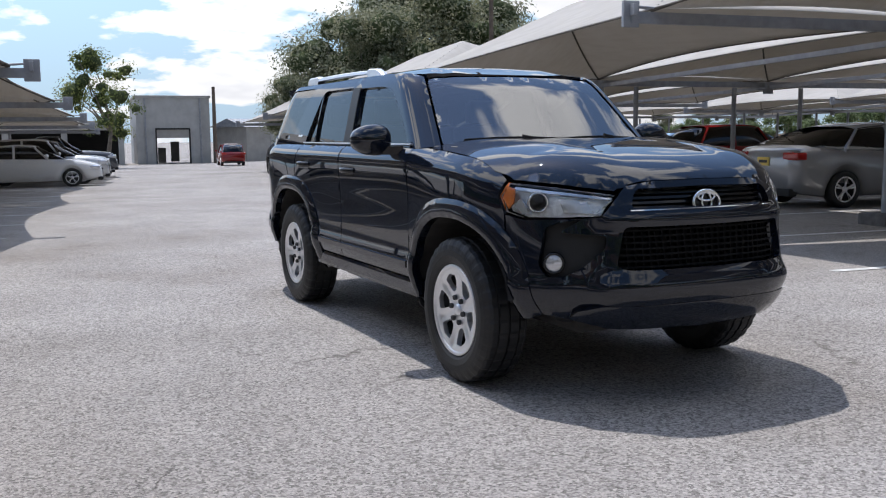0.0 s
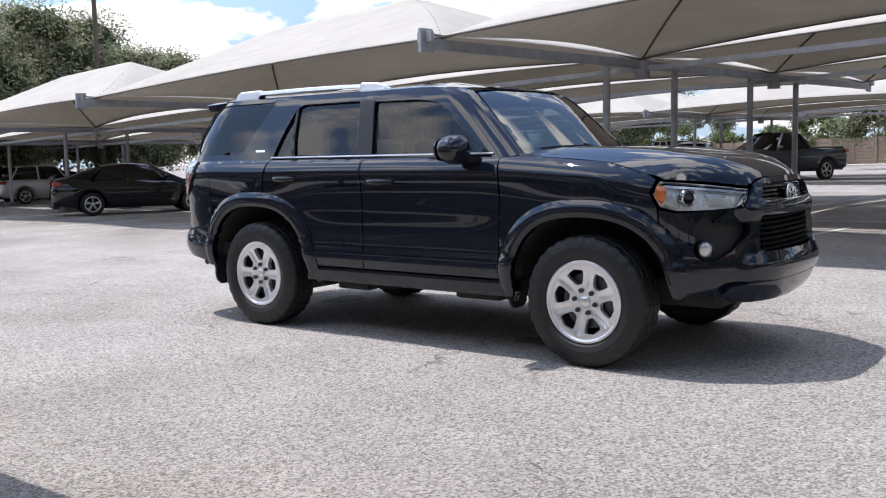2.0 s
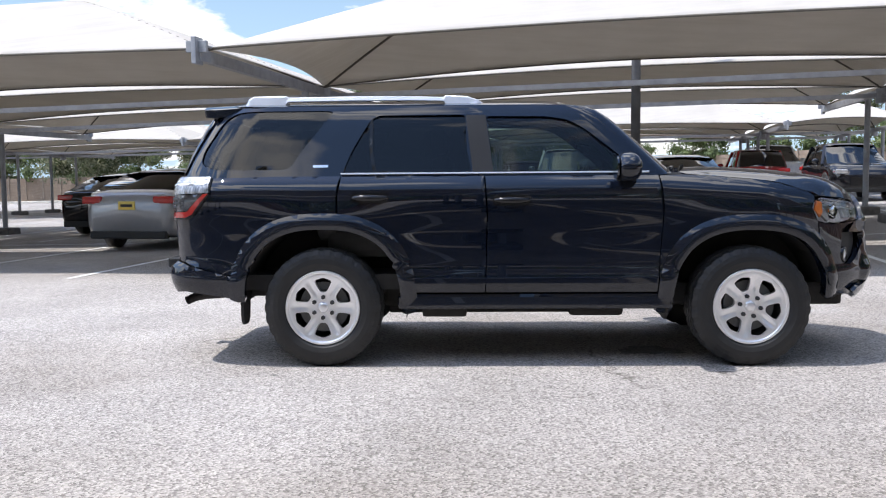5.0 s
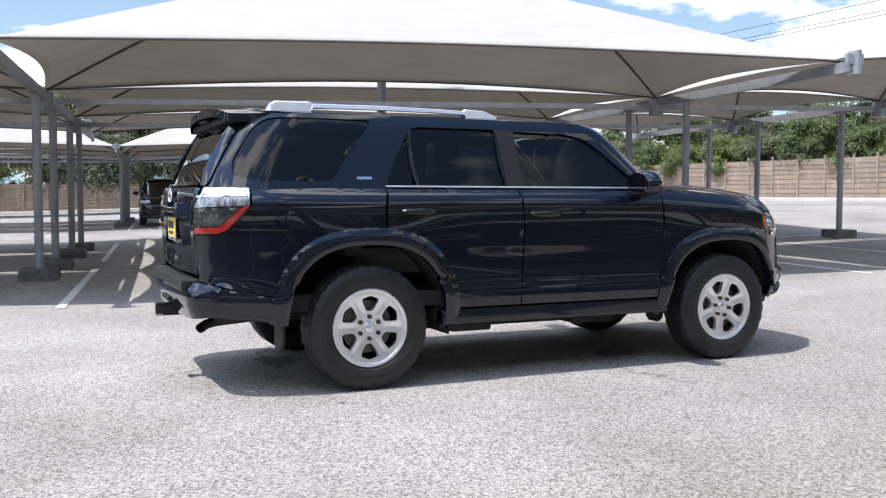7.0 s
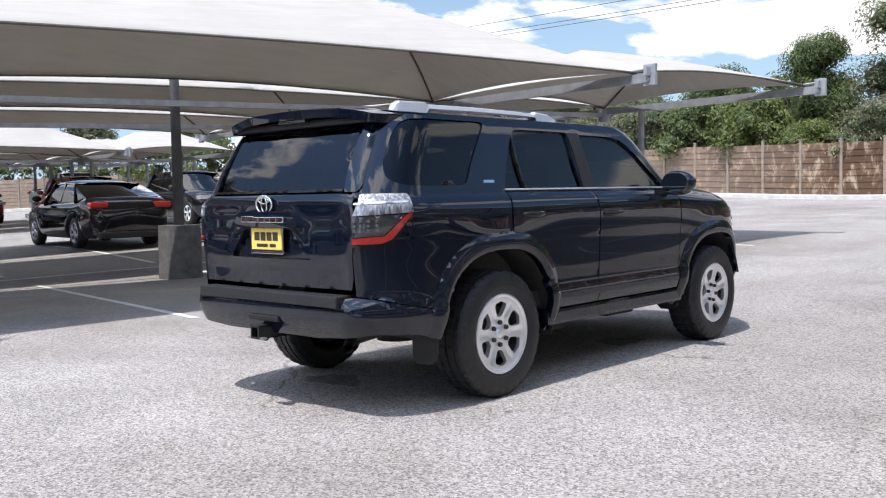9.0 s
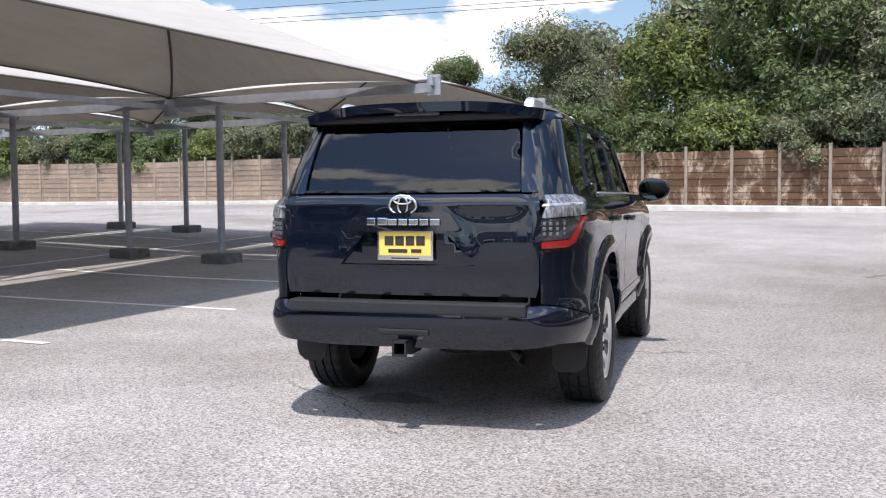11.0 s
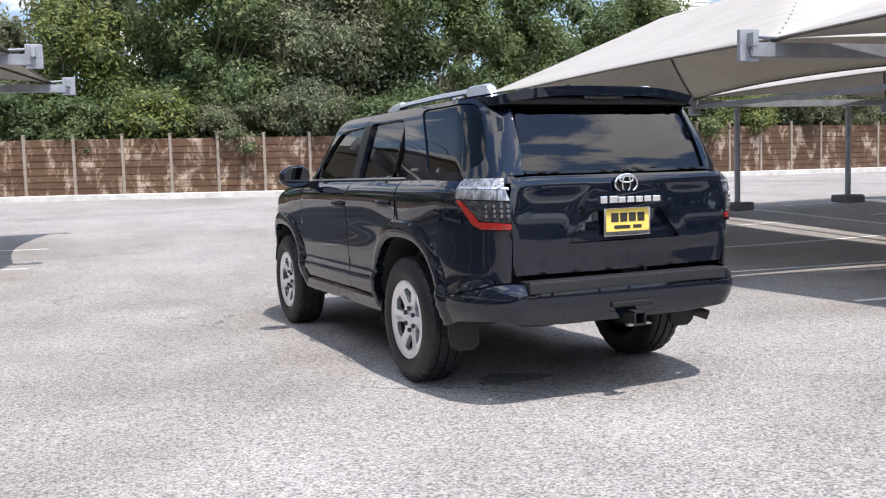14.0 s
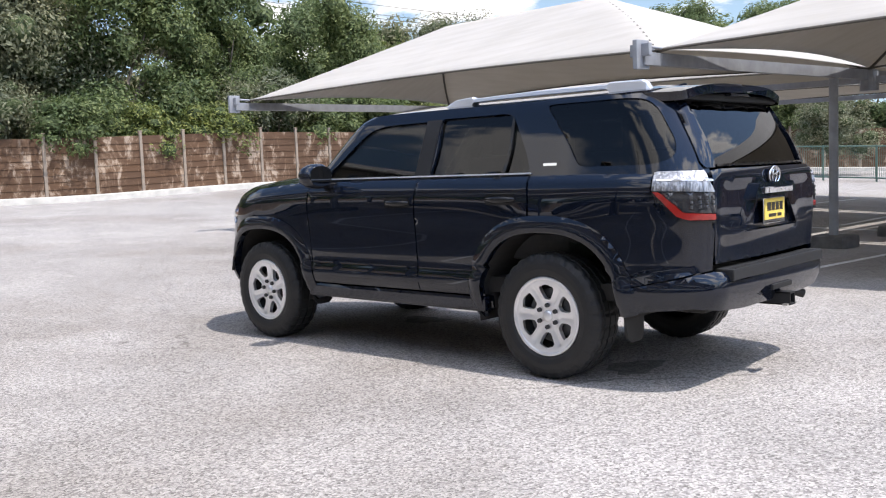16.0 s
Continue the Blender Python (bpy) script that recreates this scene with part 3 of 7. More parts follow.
FLANK, CABIN = SideMap(body_w), SideMap(cabin_w)


def subdivide(poly, step):
    out = []
    for a, b in zip(poly, poly[1:] + poly[:1]):
        n = max(1, math.ceil(math.hypot(b[0] - a[0], b[1] - a[1]) / step))
        out += [(a[0] + (b[0] - a[0]) * i / n, a[1] + (b[1] - a[1]) * i / n) for i in range(n)]
    return out


def rounded(poly, r=0.03, n=4):
    """Rounds every corner of an outline."""
    out = []
    for i, p in enumerate(poly):
        a, b = Vector(poly[i - 1]), Vector(poly[(i + 1) % len(poly)])
        q = Vector(p)
        da, db = (a - q), (b - q)
        ra, rb = min(r, da.length * 0.45), min(r, db.length * 0.45)
        if min(ra, rb) < 1e-4:
            out.append(p)
            continue
        pa, pb = q + da.normalized() * ra, q + db.normalized() * rb
        for k in range(n + 1):
            t = k / n
            v = pa * (1 - t) ** 2 + q * 2 * t * (1 - t) + pb * t * t
            out.append((v.x, v.y))
    return out


def shrink(poly, d):
    """Moves an outline inwards by d, so that a gap stays between panels."""
    area = sum(a[0] * b[1] - b[0] * a[1] for a, b in zip(poly, poly[1:] + poly[:1]))
    sg = 1 if area > 0 else -1
    out = []
    for i, p in enumerate(poly):
        a, b, q = Vector(poly[i - 1]), Vector(poly[(i + 1) % len(poly)]), Vector(p)
        n1, n2 = (q - a), (b - q)
        n1 = Vector((-n1.y, n1.x)).normalized() * sg
        n2 = Vector((-n2.y, n2.x)).normalized() * sg
        n = n1 + n2
        if n.length < 1e-6:
            n = n1
        n = n.normalized()
        out.append((q.x + n.x * d / max(0.5, n.dot(n1)), q.y + n.y * d / max(0.5, n.dot(n1))))
    return out


def contains(poly, x, y):
    c = False
    for (x0, y0), (x1, y1) in zip(poly, poly[1:] + poly[:1]):
        if (y0 > y) != (y1 > y) and x < (x1 - x0) * (y - y0) / (y1 - y0) + x0:
            c = not c
    return c


def sheet(poly, shape, holes=(), step=0.035, out=0.0, depth=0.02, flip=1, mirror=False, bulge=None):
    """A pressed panel: an outline filled with triangles, laid on the shape, its rim turned in by depth."""
    loops = [subdivide(poly, step)] + [subdivide(h, step) for h in holes]
    pts, edges = [], []
    for lp in loops:
        n0 = len(pts)
        pts += lp
        edges += [(n0 + i, n0 + (i + 1) % len(lp)) for i in range(len(lp))]
    rim = list(pts)
    xs, ys = [p[0] for p in loops[0]], [p[1] for p in loops[0]]
    grid = np.array(rim)
    i0, i1, j0, j1 = (math.floor(v / step) for v in (min(xs), max(xs), min(ys), max(ys)))
    for i in range(i0, i1 + 2):
        for j in range(j0, j1 + 2):
            p = (i * step, j * step)
            if contains(loops[0], *p) and not any(contains(h, *p) for h in loops[1:]):
                if ((grid - p) ** 2).sum(1).min() > (0.45 * step) ** 2:
                    pts.append(p)
    vs, _, fs, *_ = delaunay_2d_cdt([Vector(p) for p in pts], edges, [], 0, 1e-6)
    bm = bmesh.new()

    def place(p):
        q = shape.at(p[0], p[1])
        e = 1e-3
        nrm = (shape.at(p[0] + e, p[1]) - q).cross(shape.at(p[0], p[1] + e) - q)
        nrm = nrm.normalized() * flip
        o = out + (bulge(p) if bulge else 0.0)
        return q + nrm * o, nrm

    made, norms = [], []
    for p in vs:
        q, nrm = place(p)
        made.append(bm.verts.new(q))
        norms.append(nrm)
    count = {}
    for f in fs:
        cx, cy = sum(vs[i].x for i in f) / len(f), sum(vs[i].y for i in f) / len(f)
        if contains(loops[0], cx, cy) and not any(contains(h, cx, cy) for h in loops[1:]):
            idx = list(f) if flip > 0 else list(f)[::-1]
            try:
                bm.faces.new([made[i] for i in idx])
            except ValueError:
                continue
            for a, b in zip(idx, idx[1:] + idx[:1]):
                count[(a, b)] = count.get((a, b), 0) + 1
    if depth:
        dup = {}
        for (a, b) in list(count):
            if (b, a) not in count:
                four = []
                for i in (b, a):
                    if i not in dup:
                        q = made[i].co
                        dup[i] = (bm.verts.new(q), bm.verts.new(q - norms[i] * depth))
                    four.append(dup[i])
                try:
                    bm.faces.new((four[0][0], four[1][0], four[1][1], four[0][1]))
                except ValueError:
                    pass
    loose = [v for v in bm.verts if not v.link_faces]
    bmesh.ops.delete(bm, geom=loose, context="VERTS")
    if mirror:
        for v in bm.verts:
            v.co.y = -v.co.y
        bmesh.ops.reverse_faces(bm, faces=bm.faces)
    return bm


def arch(cx, r, a0, a1, n=26, sq=2.5):
    """Part of a squarish circle round a wheel, angles in degrees from ahead, over the top."""
    out = []
    for i in range(n + 1):
        t = radians(a0 + (a1 - a0) * i / n)
        c, s = math.cos(t), math.sin(t)
        q = (abs(c) ** sq + abs(s) ** sq) ** (-1 / sq)
        out.append((cx + r * q * c, WHEEL_Z + r * q * s))
    return out


def lathe(bm, prof, n, axis_y=True, rows=None):
    """Turns a profile of (radius, along y) round the y axis."""
    rings = []
    for i in range(n):
        t = 2 * math.pi * i / n
        rings.append([bm.verts.new((r * math.cos(t), y, r * math.sin(t))) for r, y in (rows(i) if rows else prof)])
    for i in range(n):
        a, b = rings[i], rings[(i + 1) % n]
        for j in range(len(a) - 1):
            bm.faces.new((a[j], a[j + 1], b[j + 1], b[j]))
    return bm


def build_wheel(parent, at):
    """Wheel with its outer face towards -y."""
    w = new("wheel")
    w.parent = parent
    w.matrix_local = at
    w["label"] = "six-spoke silver alloy wheel with a black tyre"

    # tyre, with lugs cut into the shoulders and three grooves
    def rows(i):
        k = (i % 5) < 2
        j = (i % 5) < 1
        sh = 0.0055 if k else 0.0
        mid = 0.006 if j else 0.0
        R = TYRE_R
        half = [(0.236, -0.098), (0.248, -0.112), (0.264, -0.124), (0.295, -0.133), (0.325, -0.132), (0.350, -0.126 + sh * 0.4),
                (R - 0.026 - sh * 0.6, -0.118 + sh * 0.5), (R - 0.010 - sh, -0.108), (R - 0.002 - sh, -0.092), (R - 0.001 - sh, -0.066), (R - 0.012, -0.063), (R - 0.012, -0.056),
                (R - mid, -0.053), (R - mid, -0.008), (R - 0.012, -0.006)]
        other = [(r, -y) for r, y in reversed(half)]
        return half + other

    bm = bmesh.new()
    lathe(bm, None, 150, rows=rows)
    part("tyre", bm, M["rubber"], w, "black all-terrain tyre", smooth=False)
    # barrel and lip
    bm = bmesh.new()
    lathe(bm, [(0.228, -0.098), (0.243, -0.106), (0.247, -0.113), (0.243, -0.119), (0.233, -0.118), (0.224, -0.110)], 72)
    part("rim", bm, M["alloy"], w, smooth=True)
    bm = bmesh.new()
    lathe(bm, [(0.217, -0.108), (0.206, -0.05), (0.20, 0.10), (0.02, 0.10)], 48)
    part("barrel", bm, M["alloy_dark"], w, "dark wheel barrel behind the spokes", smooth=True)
    bm = bmesh.new()
    lathe(bm, [(0.165, -0.03), (0.165, -0.045), (0.05, -0.045)], 40)
    part("brake_disc", bm, M["disc_steel"], w, smooth=False)

    # spoke face: a disc with six openings
    class Face:
        def at(self, a, b):
            r = math.hypot(a, b)
            th = math.atan2(b, a)
            y = -0.088 - 0.022 * min(1.0, max(0.0, (r - 0.06) / 0.15)) ** 1.6
            groove = 0.010 * math.exp(-(((math.degrees(th) % 60) - 30) / 5.0) ** 2) * min(1, max(0, (r - 0.085) / 0.04)) * (1 if r < 0.19 else max(0, (0.212 - r) / 0.022))
            return Vector((a, y + groove, b))

    circle = [(0.227 * math.cos(radians(t)), 0.227 * math.sin(radians(t))) for t in range(0, 360, 5)]
    holes = []
    for k in range(6):
        t0 = radians(60 * k)
        quad = [(0.104, -11), (0.152, -17), (0.188, -17.5), (0.200, 0), (0.188, 17.5), (0.152, 17), (0.104, 11)]
        holes.append(rounded([(r * math.cos(t0 + radians(d)), r * math.sin(t0 + radians(d))) for r, d in quad], 0.014, 3))
    bm = sheet(circle, Face(), holes, 0.012, 0.0, 0.03, flip=1)
    part("spokes", bm, M["alloy"], w, smooth=True)
    # hub cap and nuts
    bm = bmesh.new()
    lathe(bm, [(0.0001, -0.104), (0.022, -0.103), (0.033, -0.098), (0.036, -0.088)], 28)
    part("centre_cap", bm, M["alloy"], w, smooth=True)
    for k in range(6):
        t = radians(60 * k)
        bm = bmesh.new()
        c = (0.068 * math.cos(t), 0.068 * math.sin(t))
        tube(bm, (c[0], -0.080, c[1]), (c[0], -0.106, c[1]), 0.0155, 0.014, 6)
        part("lug_nut", bm, M["alloy_dark"], w)
    return w


def build_suv():
    car = thing("suv", "gleaming black four-door off-road SUV with silver roof rails and alloy wheels", "car")
    P = M["suv_paint"]
    X = lambda *pts: [("x", a, b) for a, b in pts]  # noqa: E731
    Y = lambda *pts: [("y", a, b) for a, b in pts]  # noqa: E731
    gap = 0.0022

    def pair(name, poly, shape, mat, holes=(), label="", parent=None, **kw):
        """The same panel on both flanks; returns the right one and the left one."""
        flip = kw.pop("flip")
        res = []
        for mirror in (True, False):
            bm = sheet(poly, shape, holes, mirror=mirror, flip=flip, **kw)
            p = parent[len(res)] if parent else car
            res.append(part(name, bm, mat, p, label, smooth=True))
        return res

    # the front contour runs from the nose backwards, the rear one from the tail forwards
    FN, FT, FS, FH = 1, -1, 1, -1
    # wings
    arc_f = [("x", x, z) for x, z in arch(WHEEL_X, 0.525, 18, 190, 30)]
    wing = X((0.798, 0.47), (0.801, 0.60), (0.808, 0.75), (0.817, 0.88), (0.827, 1.0), (0.823, 1.10), (0.815, 1.18), (0.803, 1.245), (0.95, 1.252), (1.18, 1.237), (1.47, 1.212), (1.70, 1.175)) + X((1.815, 1.105), (1.79, 1.03), (1.83, 0.945), (1.84, 0.80), (1.87, 0.62)) + arc_f[1:-1] + X((0.875, 0.40))
    pair("front_wing", shrink(NOSE.outline(wing), gap), NOSE, P, flip=FN)
    # doors
    fdoor = X((-0.325, 1.262), (-0.308, 1.0), (-0.322, 0.488), (0.795, 0.488), (0.805, 0.70), (0.825, 1.0), (0.80, 1.248))
    fd = pair("front_door", shrink(FLANK.outline(fdoor), gap), FLANK, P, flip=-1)
    arc_d = [("x", x, z) for x, z in arch(-WHEEL_X, 0.585, 18, 84, 14)]
    rdoor = X((-0.330, 1.262), (-0.313, 1.0), (-0.327, 0.488), (-0.84, 0.488)) + arc_d + X((-1.285, 0.985), (-1.288, 1.12), (-1.262, 1.264))
    rd = pair("rear_door", shrink(FLANK.outline(rdoor), gap), FLANK, P, flip=-1)
    # quarter panels
    arc_q = [("x", x, z) for x, z in arch(-WHEEL_X, 0.54, 86, 168, 18)]
    quart = X((-1.27, 1.256), (-1.296, 1.12), (-1.294, 0.985)) + X((-1.30, 0.94)) + arc_q + X((-1.96, 0.60), (-2.26, 0.665)) + Y((0.80, 0.685), (0.712, 0.70), (0.712, 0.983), (0.80, 0.982)) + X((-2.265, 1.013), (-2.125, 1.15), (-2.115, 1.248), (-1.7, 1.257))
    pair("quarter_panel", shrink(TAIL.outline(quart), gap), TAIL, P, flip=FT)

    # fascia with its openings
    half = Y((0, 1.092), (0.30, 1.088), (0.43, 1.066), (0.476, 1.028), (0.555, 0.935), (0.81, 0.918)) + X((1.835, 0.938), (1.845, 0.80), (1.875, 0.62), (1.885, 0.50)) + Y((0.77, 0.462), (0.5, 0.415), (0, 0.40))
    hp = NOSE.outline(half)
    whole = hp + [(-s, z) for s, z in reversed(hp) if s > 1e-4]
    up = NOSE.outline(Y((0, 1.062), (0.385, 1.055), (0.425, 0.972), (0, 0.968)))
    up = up + [(-s, z) for s, z in reversed(up) if s > 1e-4]
    lo = NOSE.outline(Y((0, 0.885), (0.468, 0.888), (0.505, 0.705), (0.46, 0.688), (0, 0.685)))
    lo = lo + [(-s, z) for s, z in reversed(lo) if s > 1e-4]
    fog = NOSE.outline(Y((0.62, 0.928), (0.70, 0.910), (0.752, 0.882), (0.775, 0.70), (0.752, 0.645), (0.70, 0.65), (0.63, 0.70), (0.545, 0.79), (0.535, 0.85), (0.705, 0.862), (0.67, 0.892)))
    fog_r = rounded(fog, 0.02, 3)
    fog_l = [(-s, z) for s, z in fog_r]

    def fascia_bulge(p):
        s, z = abs(p[0]), p[1]
        b = 0.0
        # the framed mouth stands proud of the corners
        edge = 0.56 + 0.10 * max(0.0, (0.95 - z))
        b += 0.028 / (1 + math.exp((s - edge) / 0.018))
        # bar between the two grilles, lower lip
        if s < 0.62:
            b += 0.018 * math.exp(-(((z - 0.925) / 0.028) ** 2)) + 0.022 * math.exp(-(((z - 0.60) / 0.06) ** 2))
        return b

    bumper = part("front_bumper", sheet(shrink(whole, gap), NOSE, [rounded(up, 0.02), rounded(lo, 0.03), fog_r, fog_l], 0.03, flip=FN, bulge=fascia_bulge, depth=0.035), P, car, smooth=True)
    part("skid_lip", sheet(NOSE.outline(Y((0.72, 0.456), (0.5, 0.415), (0, 0.40))) + [(0, 0.345)] + NOSE.outline(Y((0.5, 0.365), (0.66, 0.40))), NOSE, (), 0.04, -0.02, 0.02, FN), M["matt_black"], car, smooth=True)
    part("skid_lip", sheet(NOSE.outline(Y((0.72, 0.456), (0.5, 0.415), (0, 0.40))) + [(0, 0.345)] + NOSE.outline(Y((0.5, 0.365), (0.66, 0.40))), NOSE, (), 0.04, -0.02, 0.02, FN, mirror=True), M["matt_black"], car, smooth=True)
    # matt lower valance
    val = NOSE.outline(Y((0, 0.53), (0.56, 0.53), (0.64, 0.505), (0.66, 0.47), (0.48, 0.425), (0, 0.41)))
    val = val + [(-s, z) for s, z in reversed(val) if s > 1e-4]
    part("valance", sheet(rounded(val, 0.015), NOSE, (), 0.04, 0.036, 0.03, FN), P, car, "glossy black lower bumper valance", smooth=True)
    # grilles
    for name, loop, n in (("upper_grille", up, 4), ("lower_grille", lo, 7)):
        g = part(name, sheet(loop, NOSE, (), 0.05, -0.055, 0, FN), M["grille_black"], car, "black grille backing with bars", smooth=True)
        z0, z1 = min(p[1] for p in loop), max(p[1] for p in loop)
        for i in range(n):
            z = z0 + (i + 0.5) * (z1 - z0) / n
            row = [p[0] for p in subdivide(loop, 0.01) if abs(p[1] - z) < 0.02]
            w = max(row) - 0.004
            h = 0.006 if n == 4 else 0.004
            bar = [(-w, z - h), (w, z - h), (w, z + h), (-w, z + h)]
            part("bar", sheet(bar, NOSE, (), 0.05, -0.012, 0.025, FN), M["gloss_black"] if n == 4 else M["grille_black"], g, smooth=False)
        if n == 7:
            for i in range(-11, 12):
                s = i * 0.042
                part("mesh_rib", sheet([(s - 0.004, z0), (s + 0.004, z0), (s + 0.004, z1), (s - 0.004, z1)], NOSE, (), 0.05, -0.024, 0.02, FN), M["grille_black"], g)
    strip_c = [(-0.44, 0.959), (0.44, 0.959), (0.44, 0.9635), (-0.44, 0.9635)]
    part("chrome_strip", sheet(strip_c, NOSE, (), 0.04, 0.034, 0.02, FN), M["chrome"], car, "thin chrome strip across the grille", smooth=True)

    def emblem(parent, at, r):
        """A plain oval chrome badge with two inner loops, facing +x."""
        e = new("badge")
        e.parent = parent
        e.matrix_local = at
        e["label"] = "plain oval chrome badge"

        def ring(name, ry, rz, cy, cz, t):
            bm = bmesh.new()
            n, m = 40, 8
            vs = []
            for i in range(n):
                a = 2 * math.pi * i / n
                c = Vector((0, cy + ry * math.cos(a), cz + rz * math.sin(a)))
                d = Vector((0, math.cos(a) / ry, math.sin(a) / rz)).normalized()
                vs.append([bm.verts.new(c + d * t * math.cos(2 * math.pi * j / m) + Vector((t * 0.8 * math.sin(2 * math.pi * j / m), 0, 0))) for j in range(m)])
            for i in range(n):
                for j in range(m):
                    bm.faces.new((vs[i][j], vs[(i + 1) % n][j], vs[(i + 1) % n][(j + 1) % m], vs[i][(j + 1) % m]))
            part(name, bm, M["chrome"], e, smooth=True)

        ring("outer_ring", r, r * 0.70, 0, 0, r * 0.10)
        ring("inner_loop", r * 0.36, r * 0.62, 0, 0, r * 0.075)
        ring("cross_loop", r * 0.62, r * 0.24, 0, r * 0.34, r * 0.075)
        bm = bmesh.new()
        lathe(bm, [(r * 1.03, -0.012), (r * 0.9, -0.009), (0.001, -0.008)], 32)
        bmesh.ops.transform(bm, matrix=Matrix.Rotation(radians(-90), 4, "Z") @ Matrix.Diagonal((1, 1, 0.72, 1)), verts=bm.verts)
        part("backing", bm, M["gloss_black"], e, smooth=True)
        return e

    emblem(car, pose(2.305, 0, 0.992, 0, -8, 0), 0.082)
    # fog pockets and lamps
    for loop, sg in ((fog_r, -1), (fog_l, 1)):
        part("fog_recess", sheet(loop, NOSE, (), 0.04, -0.045, 0, FN) if sg > 0 else sheet(loop, NOSE, (), 0.04, -0.045, 0, FN), M["matt_black"], car, "matt black fog lamp recess", smooth=True)
    for sg in (-1, 1):
        c = NOSE.at(NOSE.s_of_y(0.728, 0.712), 0.712)
        c.y *= sg
        d = Vector((0.80, 0.60 * sg, 0)).normalized()
        lamp = new("fog_lamp")
        lamp.parent = car
        lamp.matrix_local = Matrix.Translation(c - d * 0.03) @ d.to_track_quat("-Y", "Z").to_matrix().to_4x4()
        bm = bmesh.new()
        lathe(bm, [(0.052, 0.03), (0.052, -0.015), (0.046, -0.020), (0.040, -0.012)], 28)
        part("bezel", bm, M["gloss_black"], lamp, smooth=True)
        bm = bmesh.new()
        lathe(bm, [(0.041, -0.010), (0.030, -0.016), (0.012, -0.019), (0.0005, -0.020)], 28)
        part("lens", bm, M["clear_lamp"], lamp, "clear round fog lamp lens", smooth=True)

    # headlamps
    hl = NOSE.outline(X((1.832, 1.092)) + Y((0.68, 1.068), (0.478, 1.037), (0.548, 0.942), (0.70, 0.930), (0.808, 0.925)) + X((1.845, 0.950), (1.803, 1.028)))
    for sg in (1, -1):
        mir = sg < 0
        lamp = new("headlight")
        lamp.parent = car
        lamp["label"] = "clear swept-back headlight with an amber corner"
        kw = dict(flip=FN, mirror=mir)
        part("housing", sheet(shrink(hl, 0.004), NOSE, (), 0.04, -0.05, 0, **kw), M["lamp_bowl"], lamp, smooth=True)
        trim_top = NOSE.outline(X((1.86, 1.078)) + Y((0.68, 1.058), (0.49, 1.030), (0.50, 1.018), (0.68, 1.044)) + X((1.87, 1.062)))
        part("chrome_trim", sheet(trim_top, NOSE, (), 0.03, -0.012, 0.02, **kw), M["clear_lamp"], lamp, smooth=True)
        trim_in = NOSE.outline(Y((0.492, 1.018), (0.505, 1.014), (0.575, 0.952), (0.560, 0.952)))
        part("chrome_trim", sheet(trim_in, NOSE, (), 0.03, -0.010, 0.02, **kw), M["clear_lamp"], lamp, smooth=True)
        wedge = NOSE.outline(Y((0.60, 1.02), (0.70, 1.03), (0.69, 0.955), (0.575, 0.955)))
        part("reflector", sheet(wedge, NOSE, (), 0.03, -0.03, 0.02, **kw), M["clear_lamp"], lamp, smooth=True)
        low = NOSE.outline(X((1.87, 0.985), (1.90, 1.02)) + Y((0.80, 0.95), (0.815, 0.938)))
        part("reflector", sheet(low, NOSE, (), 0.03, -0.02, 0.02, **kw), M["clear_lamp"], lamp, smooth=True)
        amber = NOSE.outline(X((1.824, 1.078), (1.868, 1.066), (1.872, 0.995), (1.850, 0.965), (1.812, 1.018)))
        part("amber_reflector", sheet(amber, NOSE, (), 0.02, -0.008, 0.01, **kw), M["amber"], lamp, smooth=True)
        c = NOSE.at(NOSE.s_of_y(0.762, 1.0), 1.0)
        c.y *= -1 if mir else 1
        d = Vector((0.88, (-0.47 if mir else 0.47), 0)).normalized()
        at = Matrix.Translation(c - d * 0.035) @ d.to_track_quat("-Y", "Z").to_matrix().to_4x4()
        bm = bmesh.new()
        lathe(bm, [(0.050, 0.02), (0.052, -0.012), (0.044, -0.020), (0.038, -0.010)], 28)
        part("projector_ring", bm, M["chrome"], lamp, smooth=True, at=at)
        bm = bmesh.new()
        lathe(bm, [(0.038, -0.008), (0.028, -0.024), (0.012, -0.032), (0.0005, -0.034)], 28)
        part("projector", bm, M["gloss_black"], lamp, smooth=True, at=at)
        part("lens", sheet(shrink(hl, 0.002), NOSE, (), 0.03, 0.006, 0.02, **kw), M["lens"], lamp, "clear lamp cover", smooth=True).visible_shadow = False

    # bonnet
    class Bonnet:
        mid = [(0.90, 1.296), (1.2, 1.300), (1.5, 1.286), (1.8, 1.256), (2.0, 1.222), (2.14, 1.19), (2.24, 1.16)]
        lip = [(0.0, 1.096), (0.30, 1.092), (0.42, 1.070), (0.478, 1.040), (0.56, 1.050), (0.68, 1.069), (0.80, 1.090), (0.84, 1.097)]

        def edge_x(self, y):
            z = table(abs(y), self.lip)
            return NOSE.at(NOSE.s_of_y(abs(y), z) if abs(y) > 1e-4 else 0.0, z).x - 0.004

        def at(self, x, y):
            ay = min(abs(y), 0.85)
            zc, zs = table(x, self.mid), table(min(x, 1.76), BELT) - 0.004
            zs = min(zs, zc - 0.012)
            z = zc - (zc - zs) * min(1.1, ay / 0.845) ** 3.2
            rid = 0.34 + 0.10 * (2.2 - x)
            z += 0.016 / (1 + math.exp((rid - ay) / 0.022)) * max(0.0, min(1.0, (2.2 - x) / 0.35)) * (1 - min(1.0, ay / 0.8) ** 4)
            d = max(0.0, self.edge_x(y) - x)
            t = min(1.0, d / (0.20 + 0.10 * (ay / 0.8)))
            k = math.sqrt(1 - (1 - t) ** 2)
            ze = table(ay, self.lip)
